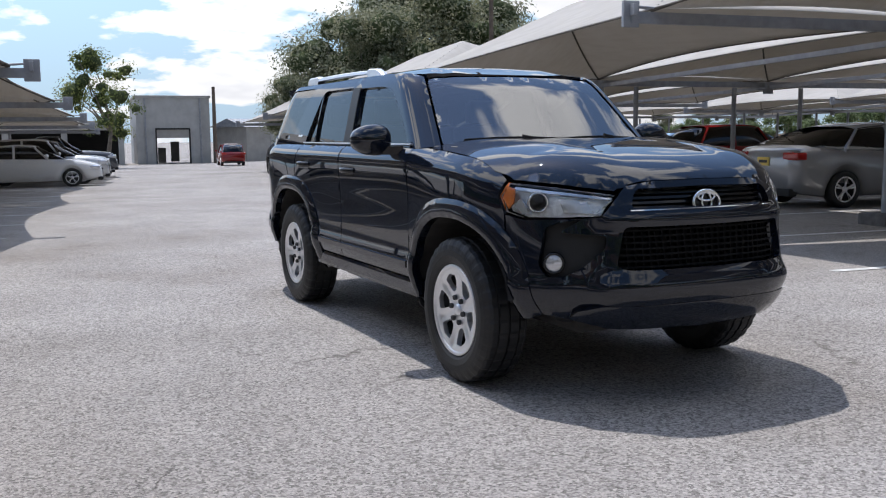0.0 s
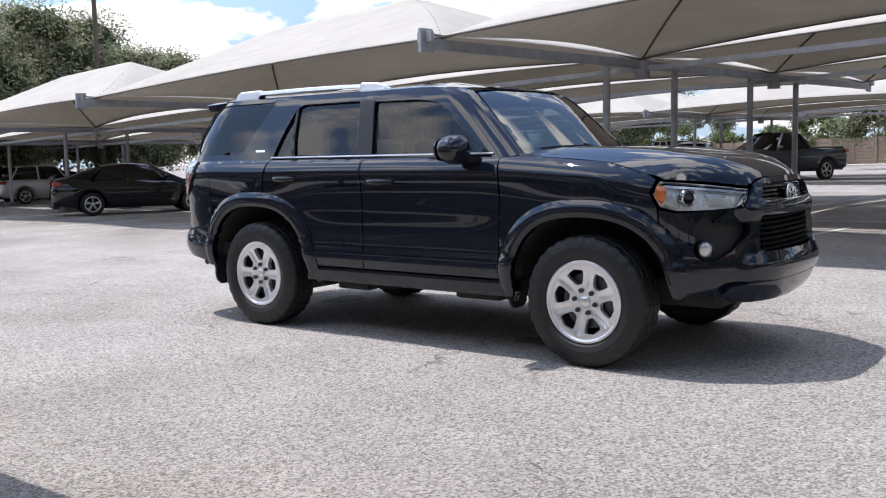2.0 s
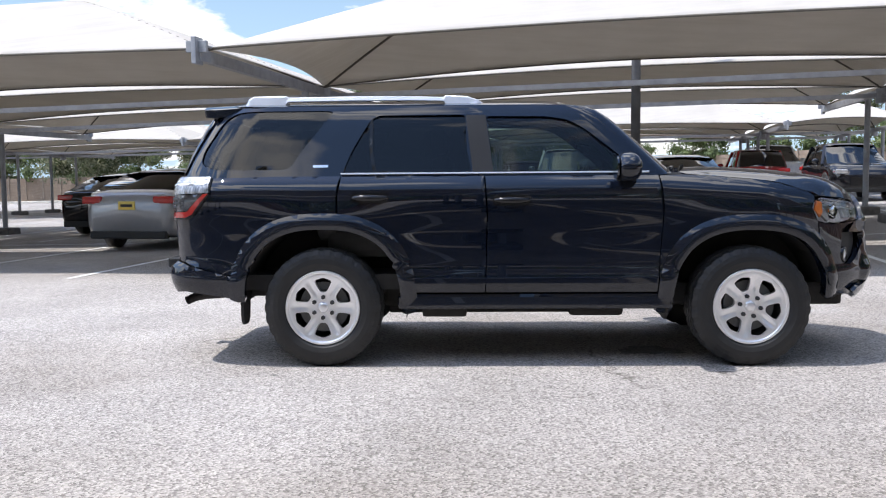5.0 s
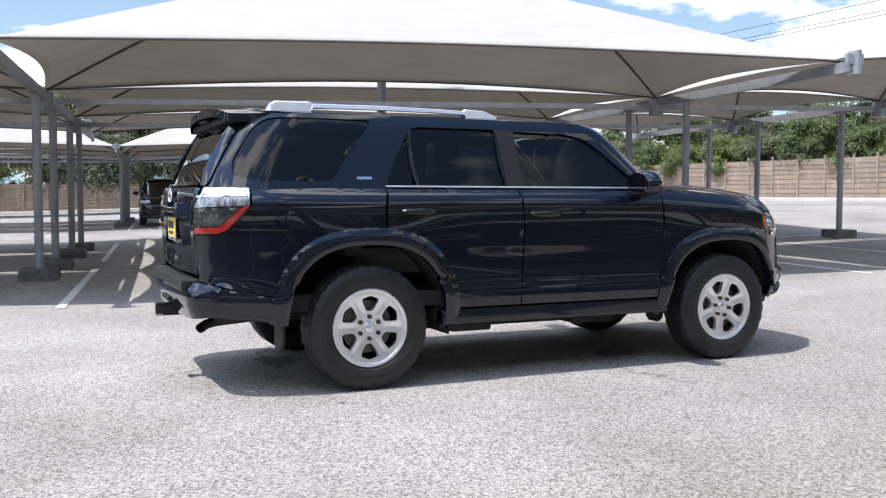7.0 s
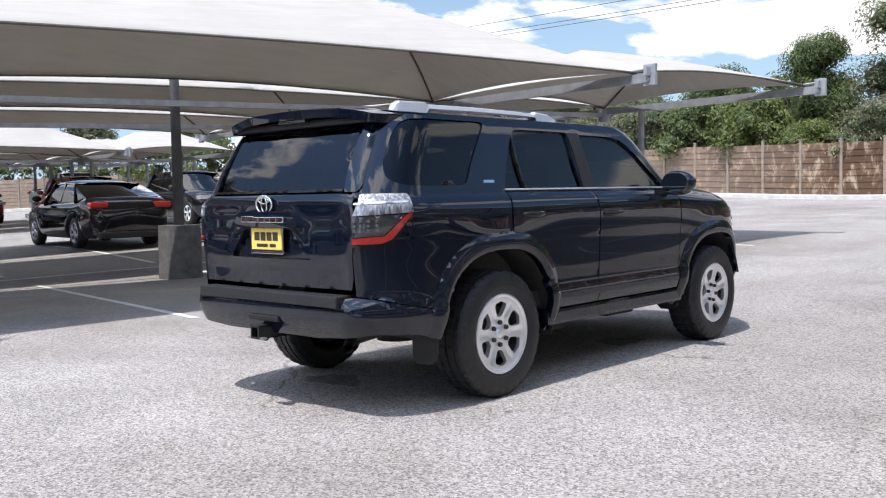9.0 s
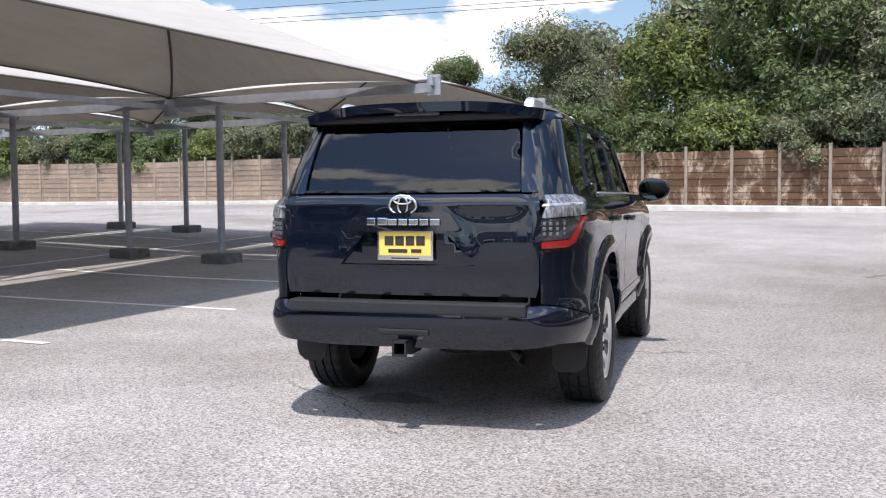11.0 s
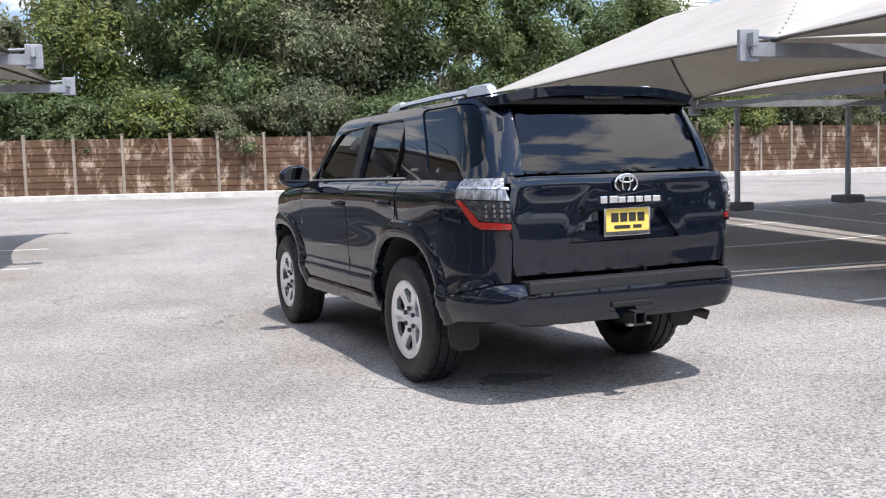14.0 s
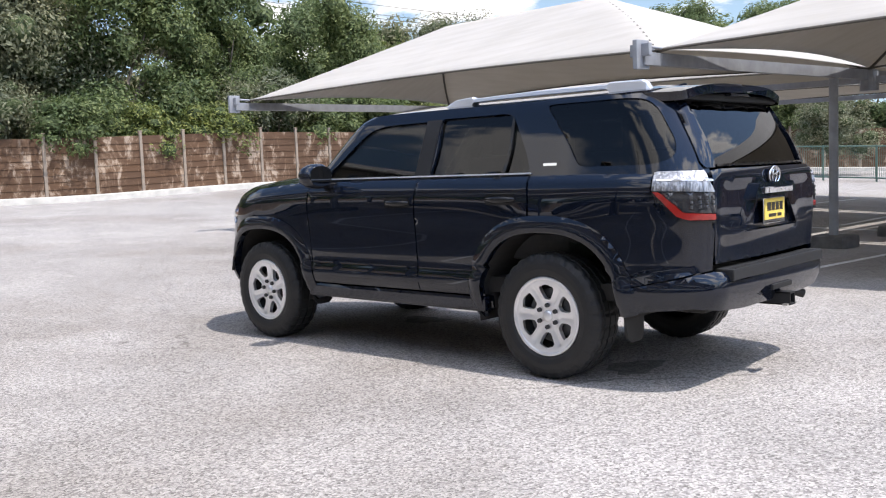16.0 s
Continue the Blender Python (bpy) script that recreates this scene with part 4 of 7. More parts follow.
            return Vector((x, y, ze + (z - ze) * k))

    def bonnet_edge(n=22):
        """From the back middle round the side to the front middle."""
        pts = [(1.11 - 0.27 * (0.76 * i / 6) ** 2, 0.76 * i / 6) for i in range(7)]
        pts += [(x, body_w(x, table(x, BELT) - 0.004) - 0.006) for x in (1.0, 1.18, 1.35, 1.5, 1.62, 1.72)]
        hood = Bonnet()
        for i in range(n + 1):
            y = 0.815 * (1 - i / n)
            pts.append((hood.edge_x(y), y))
        return pts

    be = bonnet_edge()
    outline = be + [(x, -y) for x, y in reversed(be) if y > 1e-4]
    part("bonnet", sheet(shrink(outline, 0.002), Bonnet(), (), 0.026, 0.0, 0.03, 1), P, car, "black bonnet with two raised ridges", smooth=True)
    # scuttle under the screen
    bm = bmesh.new()
    box(bm, 0.80, 1.16, -0.78, 0.78, 1.20, 1.262, 0.02)
    part("scuttle", bm, M["matt_black"], car)
    for y0, y1, x0 in ((-0.60, 0.02, 1.05), (-0.02, 0.60, 1.08)):
        wp = new("wiper")
        wp.parent = car
        bm = bmesh.new()
        last = None
        for i in range(13):
            y = y0 + (y1 - y0) * i / 12
            p = Vector((SCREEN.at(SCREEN.s_of_y(y, 1.29), 1.29).x + 0.020, y, 1.293 + 0.012 * math.sin(i / 12 * math.pi)))
            if last is not None:
                beam(bm, last, p, 0.016, 0.014)
            last = p
        part("blade", bm, M["matt_black"], wp)
        bm = bmesh.new()
        beam(bm, (1.10, y0 * 0.2 + y1 * 0.8, 1.27), (1.075, (y0 + y1) / 2, 1.315), 0.02, 0.018)
        part("arm", bm, M["matt_black"], wp)

    # cabin: sides with openings, split at the middle pillar
    fg = X((-0.268, 1.272), (-0.318, 1.645), (0.08, 1.640), (0.23, 1.615), (0.34, 1.55), (0.585, 1.355), (0.675, 1.272))
    rise = [1.245, 1.28, 1.34, 1.40, 1.46, 1.52, 1.58, 1.63, 1.66, 1.69, 1.71, 1.722]
    cf = X(*[(-0.372, z) for z in rise], (0.05, 1.722)) + Y((0.66, 1.712), (0.618, 1.685), (0.735, 1.262)) + X((0.80, 1.245))
    fgs = rounded(SCREEN.outline(fg), 0.03)
    pair("cabin_side", SCREEN.outline(cf), SCREEN, P, [fgs], flip=FS)
    rg = X((-0.405, 1.272), (-0.448, 1.655), (-1.02, 1.655), (-1.075, 1.63), (-1.255, 1.285), (-1.25, 1.275))
    qg = X((-1.345, 1.69), (-1.325, 1.672), (-1.60, 1.315), (-1.66, 1.298), (-2.12, 1.300), (-2.215, 1.340), (-2.205, 1.42), (-2.075, 1.62), (-1.99, 1.680), (-1.88, 1.690))
    cr = X((-0.368, 1.225), *[(-0.368, z) for z in rise], (-1.9, 1.722)) + Y((0.63, 1.715), (0.62, 1.66), (0.625, 1.60), (0.66, 1.30), (0.66, 1.23)) + X((-2.2, 1.225))
    rgs, qgs = rounded(HATCH.outline(rg), 0.03), rounded(HATCH.outline(qg), 0.05)
    pair("cabin_side", HATCH.outline(cr), HATCH, P, [rgs, qgs], flip=FH)
    fw = pair("door_window", shrink(fgs, -0.006), SCREEN, M["suv_glass_front"], flip=FS, out=-0.020, depth=0.004, label="lightly tinted door glass", parent=fd)
    rw = pair("door_window", shrink(rgs, -0.006), HATCH, M["suv_glass"], flip=FH, out=-0.020, depth=0.004, label="dark tinted door glass", parent=rd)
    qw = pair("quarter_window", shrink(qgs, 0.003), HATCH, M["suv_glass"], flip=FH, out=-0.009, depth=0.008, label="dark tinted quarter glass")
    # pillar strip, quarter-light bar, belt mouldings
    front_line = [(-0.268 - 0.05 * k / 10, 1.265 + 0.385 * k / 10) for k in range(11)]
    back_line = [(-0.402 - 0.046 * k / 10, 1.265 + 0.385 * k / 10) for k in range(10, -1, -1)]
    bp = HATCH.outline(X(*front_line, *back_line))
    pair("door_pillar", bp, HATCH, M["pillar_black"], flip=FH, out=0.006, depth=0.02, label="satin black pillar strip")
    ql = HATCH.outline(X((-1.030, 1.272), (-1.063, 1.64), (-1.083, 1.625), (-1.055, 1.272)))
    pair("window_bar", ql, HATCH, M["gloss_black"], flip=FH, out=-0.002, depth=0.02)
    for a, b, shape, fl in ((-0.37, 0.74, SCREEN, FS), (-1.27, -0.37, HATCH, FH)):
        bt = shape.outline(X((a, 1.2635), (b, 1.2635), (b, 1.2725), (a, 1.2725)))
        pair("belt_moulding", bt, shape, M["silver"], flip=fl, out=0.012, depth=0.02, label="thin bright belt moulding")
    # small plain plaque on the rear pillar
    bd = HATCH.outline(X((-1.355, 1.312), (-1.355, 1.328), (-1.455, 1.328), (-1.455, 1.312)))
    pair("plaque", bd, HATCH, M["chrome"], flip=FH, out=0.004, depth=0.006, label="small plain chrome plaque")

    # windscreen
    ws = Y((0, 1.694), (0.40, 1.690), (0.605, 1.676), (0.722, 1.262), (0.4, 1.252), (0, 1.250))
    wp = SCREEN.outline(ws)
    wp = wp + [(-s, z) for s, z in reversed(wp) if s > 1e-4]
    part("windscreen", sheet(rounded(wp, 0.03), SCREEN, (), 0.05, -0.006, 0.005, FS), M["screen_glass"], car, "clear sloping windscreen mirroring the sky", smooth=True)

    # roof
    class Roof:
        edge = [(-2.15, 1.705), (-1.9, 1.722), (-0.2, 1.722), (0.15, 1.716), (0.35, 1.700), (0.50, 1.690)]

        def at(self, x, y):
            ze = table(x, self.edge)
            crown = 0.052 * min(1.0, max(0.0, (0.56 - x) / 0.45)) + 0.004
            ridge = 0.006 * math.exp(-((abs(y) - 0.40) / 0.05) ** 2)
            return Vector((x, y, ze + crown * (1 - min(1, abs(y) / 0.705) ** 2.6) + ridge))

    re = [(0.475 - 0.27 * (0.60 * i / 5) ** 2 + 0.0, 0.60 * i / 5) for i in range(6)] + [(0.26, 0.678), (0.1, 0.702), (-1.0, 0.705), (-1.85, 0.705), (-1.98, 0.66), (-2.06, 0.5), (-2.08, 0.0)]
    outline = re + [(x, -y) for x, y in reversed(re) if y > 1e-4]
    part("roof", sheet(outline, Roof(), (), 0.05, 0.0, 0.03, 1), P, car, smooth=True)
    # roof rails
    for sg in (-1, 1):
        rail = new("roof_rail")
        rail.parent = car
        rail["label"] = "satin silver roof rail on two raised feet"
        bm = bmesh.new()
        prof = [(-1.955, 0.0), (-1.93, 0.040), (-1.90, 0.056), (-1.68, 0.060), (-1.66, 0.048), (-1.2, 0.052), (-0.8, 0.048), (-0.60, 0.042), (-0.585, 0.055), (-0.44, 0.046), (-0.37, 0.022), (-0.33, 0.0)]
        under = [0.0, 0.0, 0.0, 0.0, 0.024, 0.028, 0.026, 0.020, 0.0, 0.0, 0.0, 0.0]
        rings = []
        for (x, h), u in zip(prof, under):
            base = Roof().at(x, 0.555).z - 0.006
            wd = 0.034
            ring = [(-wd, u), (-wd * 0.8, h * 0.9 + u * 0.1), (-wd * 0.4, h + 0.004), (wd * 0.4, h + 0.004), (wd * 0.8, h * 0.9 + u * 0.1), (wd, u)]
            rings.append([bm.verts.new((x, sg * 0.555 + a * (1.0 if 0 < h else 0.6), base + b)) for a, b in ring])
        for a, b in zip(rings, rings[1:]):
            for j in range(6):
                bm.faces.new((a[j], b[j], b[(j + 1) % 6], a[(j + 1) % 6]))
        bm.faces.new(rings[0])
        bm.faces.new(rings[-1][::-1])
        bmesh.ops.recalc_face_normals(bm, faces=bm.faces)
        part("bar", bm, M["silver"], rail, smooth=False)
    # fin aerial
    bm = bmesh.new()
    vs = [bm.verts.new(p) for p in ((-1.72, -0.02, 1.768), (-1.72, 0.02, 1.768), (-1.90, 0.026, 1.762), (-1.90, -0.026, 1.762), (-1.885, 0, 1.805), (-1.86, 0, 1.806))]
    for f in ((0, 1, 5), (1, 2, 4, 5), (2, 3, 4), (3, 0, 5, 4), (3, 2, 1, 0)):
        bm.faces.new([vs[i] for i in f])
    part("roof_aerial", bm, M["gloss_black"], car)

    # spoiler over the tailgate glass
    class Spoiler:
        def at(self, x, y):
            t = (x + 2.0) / -0.3
            return Vector((x, y, 1.765 - 0.012 * t - 0.062 * (abs(y) / 0.69) ** 3.2))

    sp = [(-1.98, 0.0), (-1.98, 0.50), (-1.95, 0.672), (-2.13, 0.684), (-2.215, 0.668), (-2.255, 0.40), (-2.268, 0.0)]
    outline = sp + [(x, -y) for x, y in reversed(sp) if y > 1e-4]
    sob = part("spoiler", sheet(rounded(outline, 0.02), Spoiler(), (), 0.03, 0.006, 0.052, 1), P, car, "black roof spoiler over the rear glass", smooth=True)
    bm = bmesh.new()
    box(bm, -2.205, -1.98, -0.63, 0.63, 1.660, 1.705, 0.015)
    part("spoiler_underside", bm, M["matt_black"], sob)
    bm = bmesh.new()
    box(bm, -2.245, -2.20, -0.13, 0.13, 1.690, 1.712, 0.006)
    part("brake_light", bm, M["smoke_lamp"], sob, "dark high brake light strip")

    # tailgate glass and its side cheeks
    rgp = HATCH.outline(Y((0, 1.665), (0.50, 1.655), (0.565, 1.60), (0.602, 1.275), (0, 1.268)))
    rgp = rgp + [(-s, z) for s, z in reversed(rgp) if s > 1e-4]
    part("rear_window", sheet(rounded(rgp, 0.02), HATCH, (), 0.05, -0.006, 0.005, FH), M["rear_glass"], car, "dark tinted tailgate glass", smooth=True)
    ck = HATCH.outline(Y((0.572, 1.645), (0.640, 1.645), (0.688, 1.42), (0.704, 1.30), (0.690, 1.268), (0.607, 1.268)))
    pair("tailgate_cheek", rounded(ck, 0.012, 2), HATCH, P, flip=FH, out=0.010, depth=0.03, label="gloss black cheek beside the glass")
    sill = HATCH.outline(Y((0, 1.282), (0.60, 1.284), (0.60, 1.271), (0, 1.268)))
    sill = sill + [(-s, z) for s, z in reversed(sill) if s > 1e-4]
    part("glass_moulding", sheet(sill, HATCH, (), 0.05, 0.016, 0.02, FH), M["gloss_black"], car, "thin glossy moulding under the glass", smooth=True)

    # tailgate
    tg = TAIL.outline(Y((0, 1.262), (0.60, 1.262), (0.69, 1.25), (0.706, 1.20), (0.706, 0.79), (0.690, 0.732), (0, 0.728)))
    tg = tg + [(-s, z) for s, z in reversed(tg) if s > 1e-4]
    pr = TAIL.outline(Y((0, 1.06), (0.225, 1.06), (0.375, 0.892), (0, 0.892)))
    pr = pr + [(-s, z) for s, z in reversed(pr) if s > 1e-4]

    def gate_bulge(p):
        s, z = abs(p[0]), p[1]
        b = -0.016 / (1 + math.exp((z - 0.875) / 0.012)) * (1 / (1 + math.exp((s - 0.66) / 0.02)))
        b += 0.012 * math.exp(-(((z - 1.235) / 0.03) ** 2))
        # a shallow facet either side of the number plate
        side = 1 / (1 + math.exp((0.30 + (1.06 - z) * 0.55 - s) / 0.02))
        b -= 0.010 * side * (1 / (1 + math.exp((0.895 - z) / 0.012))) * (1 / (1 + math.exp((z - 1.17) / 0.02))) * (1 / (1 + math.exp((s - 0.62) / 0.03)))
        return b

    gate = part("tailgate", sheet(shrink(tg, gap), TAIL, [pr], 0.03, 0.0, 0.03, FT, bulge=gate_bulge), P, car, smooth=True)
    part("plate_recess", sheet(pr, TAIL, (), 0.05, -0.028, 0.0, FT), P, gate, smooth=True)
    gn = TAIL.outline(Y((0, 1.166), (0.245, 1.166), (0.31, 1.082), (0.285, 1.072), (0, 1.072)))
    gn = gn + [(-s, z) for s, z in reversed(gn) if s > 1e-4]
    gar = part("handle_bar", sheet(rounded(gn, 0.012), TAIL, (), 0.04, 0.030, 0.05, FT), P, gate, "body-coloured bar over the number plate", smooth=True)
    # plain chrome letter shapes
    for i, w in enumerate((0.047, 0.058, 0.051, 0.051, 0.051, 0.049, 0.054)):
        y0 = 0.200 - i * 0.0580
        bm = bmesh.new()
        box(bm, -2.486, -2.470, y0 - w, y0, 1.103, 1.136 + (0.006 if i < 2 else 0), 0.004)
        part("letter_bar", bm, M["chrome"], gate, "plain chrome letter shape")
    emblem(gate, pose(-2.458, 0.008, 1.206, 0, 4, 180), 0.074)
    plate = new("number_plate")
    plate.parent = car
    plate["label"] = "yellow dealer plate in a thin chrome frame"
    bm = bmesh.new()
    box(bm, -2.452, -2.444, -0.155, 0.155, 0.918, 1.078, 0.003)
    part("frame", bm, M["chrome"], plate)
    bm = bmesh.new()
    box(bm, -2.456, -2.448, -0.143, 0.143, 0.943, 1.070, 0.003)
    part("panel", bm, M["plate_yellow"], plate)
    for y0, y1, z0, z1 in ((-0.112, -0.064, 0.996, 1.046), (-0.053, -0.006, 0.996, 1.046), (0.004, 0.052, 0.996, 1.046), (0.062, 0.112, 0.996, 1.046), (-0.092, -0.035, 0.958, 0.978), (-0.015, 0.092, 0.958, 0.978), (-0.075, 0.075, 0.925, 0.933)):
        bm = bmesh.new()
        box(bm, -2.4585, -2.4505, y0, y1, z0, z1, 0.002)
        part("bar", bm, M["ink"], plate, "plain dark bar of lettering")

    # tail lamps
    for sg in (1, -1):
        mir = sg < 0
        lamp = new("tail_light")
        lamp.parent = car
        lamp["label"] = "clear and red wraparound tail light"
        kw = dict(flip=FT, mirror=mir)
        for name, mat, pts, o in (
            ("clear_lens", "fluted_lamp", Y((0.716, 1.246)) + X((-2.128, 1.246), (-2.132, 1.150)) + Y((0.716, 1.136)), 0.016),
            ("clear_bar", "clear_lamp", Y((0.716, 1.202)) + X((-2.150, 1.209), (-2.152, 1.199)) + Y((0.716, 1.192)), 0.019),
            ("smoked_lens", "smoke_lamp", Y((0.716, 1.133)) + X((-2.176, 1.143), (-2.296, 1.032)) + Y((0.716, 1.020)), 0.010),
            ("red_lens", "red_lens", X((-2.171, 1.144), (-2.134, 1.147), (-2.246, 1.008), (-2.310, 0.988)) + Y((0.716, 0.984), (0.716, 1.016)) + X((-2.292, 1.028)), 0.014),
            ("divider", "gloss_black", X((-2.136, 1.147), (-2.124, 1.144), (-2.246, 1.002), (-2.310, 0.974)) + Y((0.716, 0.968), (0.716, 0.980)) + X((-2.318, 0.984), (-2.256, 1.010)), 0.015),
        ):
            part(name, sheet(rounded(TAIL.outline(pts), 0.008, 2), TAIL, (), 0.02, o, 0.03, **kw), M[mat], lamp, smooth=True)
        for r in range(3):
            for c in range(4):
                p = TAIL.at(TAIL.s_of_y(0.735 + 0.028 * c, 1.058 + 0.026 * r), 1.058 + 0.026 * r)
                q = (p + Vector((-0.016, 0, 0)))
                q.y *= -1 if mir else 1
                bm = bmesh.new()
                box(bm, q.x - 0.003, q.x + 0.012, q.y - 0.009, q.y + 0.009, q.z - 0.009, q.z + 0.009, 0.003)
                part("reflector_cell", bm, M["smoke_cell"], lamp)

    # rear bumper
    rb = TAIL.outline(Y((0, 0.662), (0.60, 0.662), (0.66, 0.685), (0.715, 0.692), (0.80, 0.680)) + X((-2.262, 0.660), (-1.965, 0.597), (-1.93, 0.52), (-1.95, 0.44), (-2.1, 0.47)) + Y((0.80, 0.492), (0.70, 0.478), (0.42, 0.457), (0, 0.460)))
    rb = rb + [(-s, z) for s, z in reversed(rb) if s > 1e-4]
    part("rear_bumper", sheet(shrink(rb, gap), TAIL, (), 0.03, 0.006, 0.06, FT), P, car, smooth=True)
    bm = bmesh.new()
    box(bm, -2.497, -2.375, -0.655, 0.655, 0.640, 0.704, 0.010)
    for i in range(3):
        box(bm, -2.486 + i * 0.016, -2.479 + i * 0.016, -0.61, 0.61, 0.7035, 0.7065, 0.001)
    part("step_pad", bm, M["step_pad"], car, "ribbed dark step pad on the bumper")
    bm = bmesh.new()
    box(bm, -2.502, -2.47, -0.140, 0.140, 0.527, 0.560, 0.008)
    part("tow_cover", bm, M["matt_black"], car)
    hitch = new("tow_hitch")
    hitch.parent = car
    bm = bmesh.new()
    for a in ((-0.040, -0.028, 0.425, 0.505), (0.028, 0.040, 0.425, 0.505), (-0.040, 0.040, 0.425, 0.437), (-0.040, 0.040, 0.493, 0.505)):
        box(bm, -2.56, -2.30, a[0], a[1], a[2], a[3], 0.003)
    part("receiver", bm, M["matt_black"], hitch, "square black hitch receiver")
    bm = bmesh.new()
    beam(bm, (-2.54, -0.075, 0.432), (-2.54, 0.075, 0.432), 0.03, 0.01)
    part("chain_plate", bm, M["bright_steel"], hitch)
    bm = bmesh.new()
    pipe(bm, [(-2.0, -0.50, 0.45), (-2.28, -0.55, 0.435), (-2.34, -0.58, 0.425), (-2.385, -0.62, 0.405)], 0.030, 18)
    part("exhaust", bm, M["rusty_pipe"], car, "dull steel tailpipe under the bumper", smooth=True)

    # wheel arch flares, liners, mud flaps
    for cx, shape, fl, rin, rout, a0, a1 in ((WHEEL_X, NOSE, FN, 0.500, 0.600, 6, 186), (-WHEEL_X, TAIL, FT, 0.518, 0.622, -4, 175)):
        inner, outer = arch(cx, rin, a0, a1, 40), arch(cx, rout, a0, a1, 40)
        ol = outer + inner[::-1]
        pts = shape.outline([("x", x, max(0.36, z)) for x, z in ol])

        def roll(p, shape=shape, cx=cx, rin=rin, rout=rout):
            q = shape.at(p[0], p[1])
            dx, dz = abs(q.x - cx), abs(q.z - WHEEL_Z)
            r = (dx**2.5 + dz**2.5) ** (1 / 2.5)
            t = min(1.0, max(0.0, (rout - r) / (rout - rin)))
            return 0.026 * math.sin(min(1.0, t * 1.35) * math.pi / 2) - 0.012 * max(0, (t - 0.8) / 0.2) ** 2

        pair("wheel_arch", pts, shape, P, flip=fl, bulge=roll, depth=0.05, step=0.025, out=0.005)
        for sg in (-1, 1):
            bm = bmesh.new()
            n = 26
            ring = []
            for i in range(n + 1):
                t = radians(14 + 170 * i / n) if cx > 0 else radians(-8 + 186 * i / n)
                c, s = math.cos(t), math.sin(t)
                r = rin + 0.035
                ring.append([bm.verts.new((cx + r * c, sg * y, WHEEL_Z + r * s)) for y in (0.36, 0.60, 0.885)])
            for a, b in zip(ring, ring[1:]):
                for j in range(2):
                    bm.faces.new((a[j], a[j + 1], b[j + 1], b[j]))
            bm.faces.new([r[0] for r in ring])
            part("arch_liner", bm, M["underbody"], car, smooth=False)
            bm = bmesh.new()
            xb = cx - rin - 0.03 if cx > 0 else cx - rin - 0.02
            low = 0.27 if cx < 0 else 0.30
            rim = [(-0.095, 0.50), (0.105, 0.50), (0.105, low + 0.08), (0.09, low + 0.03), (0.05, low), (-0.05, low), (-0.085, low + 0.03)]
            face = bm.faces.new([bm.verts.new((xb - 0.010 - 0.02 * (0.5 - z), sg * (0.775 + y), z)) for y, z in rim])
            back = bmesh.ops.extrude_face_region(bm, geom=[face])["geom"]
            bmesh.ops.translate(bm, vec=(0.018, 0, 0), verts=[v for v in back if isinstance(v, bmesh.types.BMVert)])
            bmesh.ops.recalc_face_normals(bm, faces=bm.faces)
            part("mud_flap", bm, M["matt_black"], car, "black rubber mud flap")

    # sills, underbody, axles
    for sg in (-1, 1):
        bm = bmesh.new()
        box(bm, -0.90, 0.90, sg * 0.84 - 0.055, sg * 0.84 + 0.055, 0.375, 0.482, 0.025)
        part("sill", bm, P, car, smooth=False)
        bm = bmesh.new()
        box(bm, -0.86, 0.79, sg * 0.919 - 0.007, sg * 0.919 + 0.007, 0.545, 0.590, 0.006)
        part("door_moulding", bm, P, fd[0 if sg < 0 else 1])
    bm = bmesh.new()
    box(bm, -2.3, -1.0, -0.60, 0.60, 0.43, 0.53, 0.03)
    box(bm, -1.02, 2.1, -0.60, 0.60, 0.36, 0.52, 0.03)
    box(bm, -0.9, 0.88, -0.80, 0.80, 0.385, 0.50, 0.03)
    part("underbody", bm, M["underbody"], car)
    for nm, a, b, r in (("rear_axle", (-1.395, -0.70, 0.39), (-1.395, 0.70, 0.39), 0.05), ("front_axle", (1.395, -0.70, 0.37), (1.395, 0.70, 0.37), 0.04), ("differential", (-1.395, 0, 0.28), (-1.395, 0, 0.50), 0.14), ("exhaust_pipe", (0.3, -0.35, 0.33), (-1.0, -0.35, 0.33), 0.05)):
        part(nm, tube(bmesh.new(), a, b, r, n=14), M["underbody"], car)
    part("silencer", box(bmesh.new(), -0.75, -0.45, -0.72, -0.55, 0.30, 0.40, 0.02), M["underbody"], car)
    part("gearbox", box(bmesh.new(), 0.25, 0.62, -0.62, -0.30, 0.29, 0.40, 0.03), M["underbody"], car)

    # wheels
    for x in (WHEEL_X, -WHEEL_X):
        for sg in (-1, 1):
            spin = 11 if x > 0 else 31
            turn = 0 if sg < 0 else 180
            build_wheel(car, pose(x, sg * WHEEL_Y, WHEEL_Z, 0, 0, turn) @ pose(0, 0, 0, 0, spin, 0))

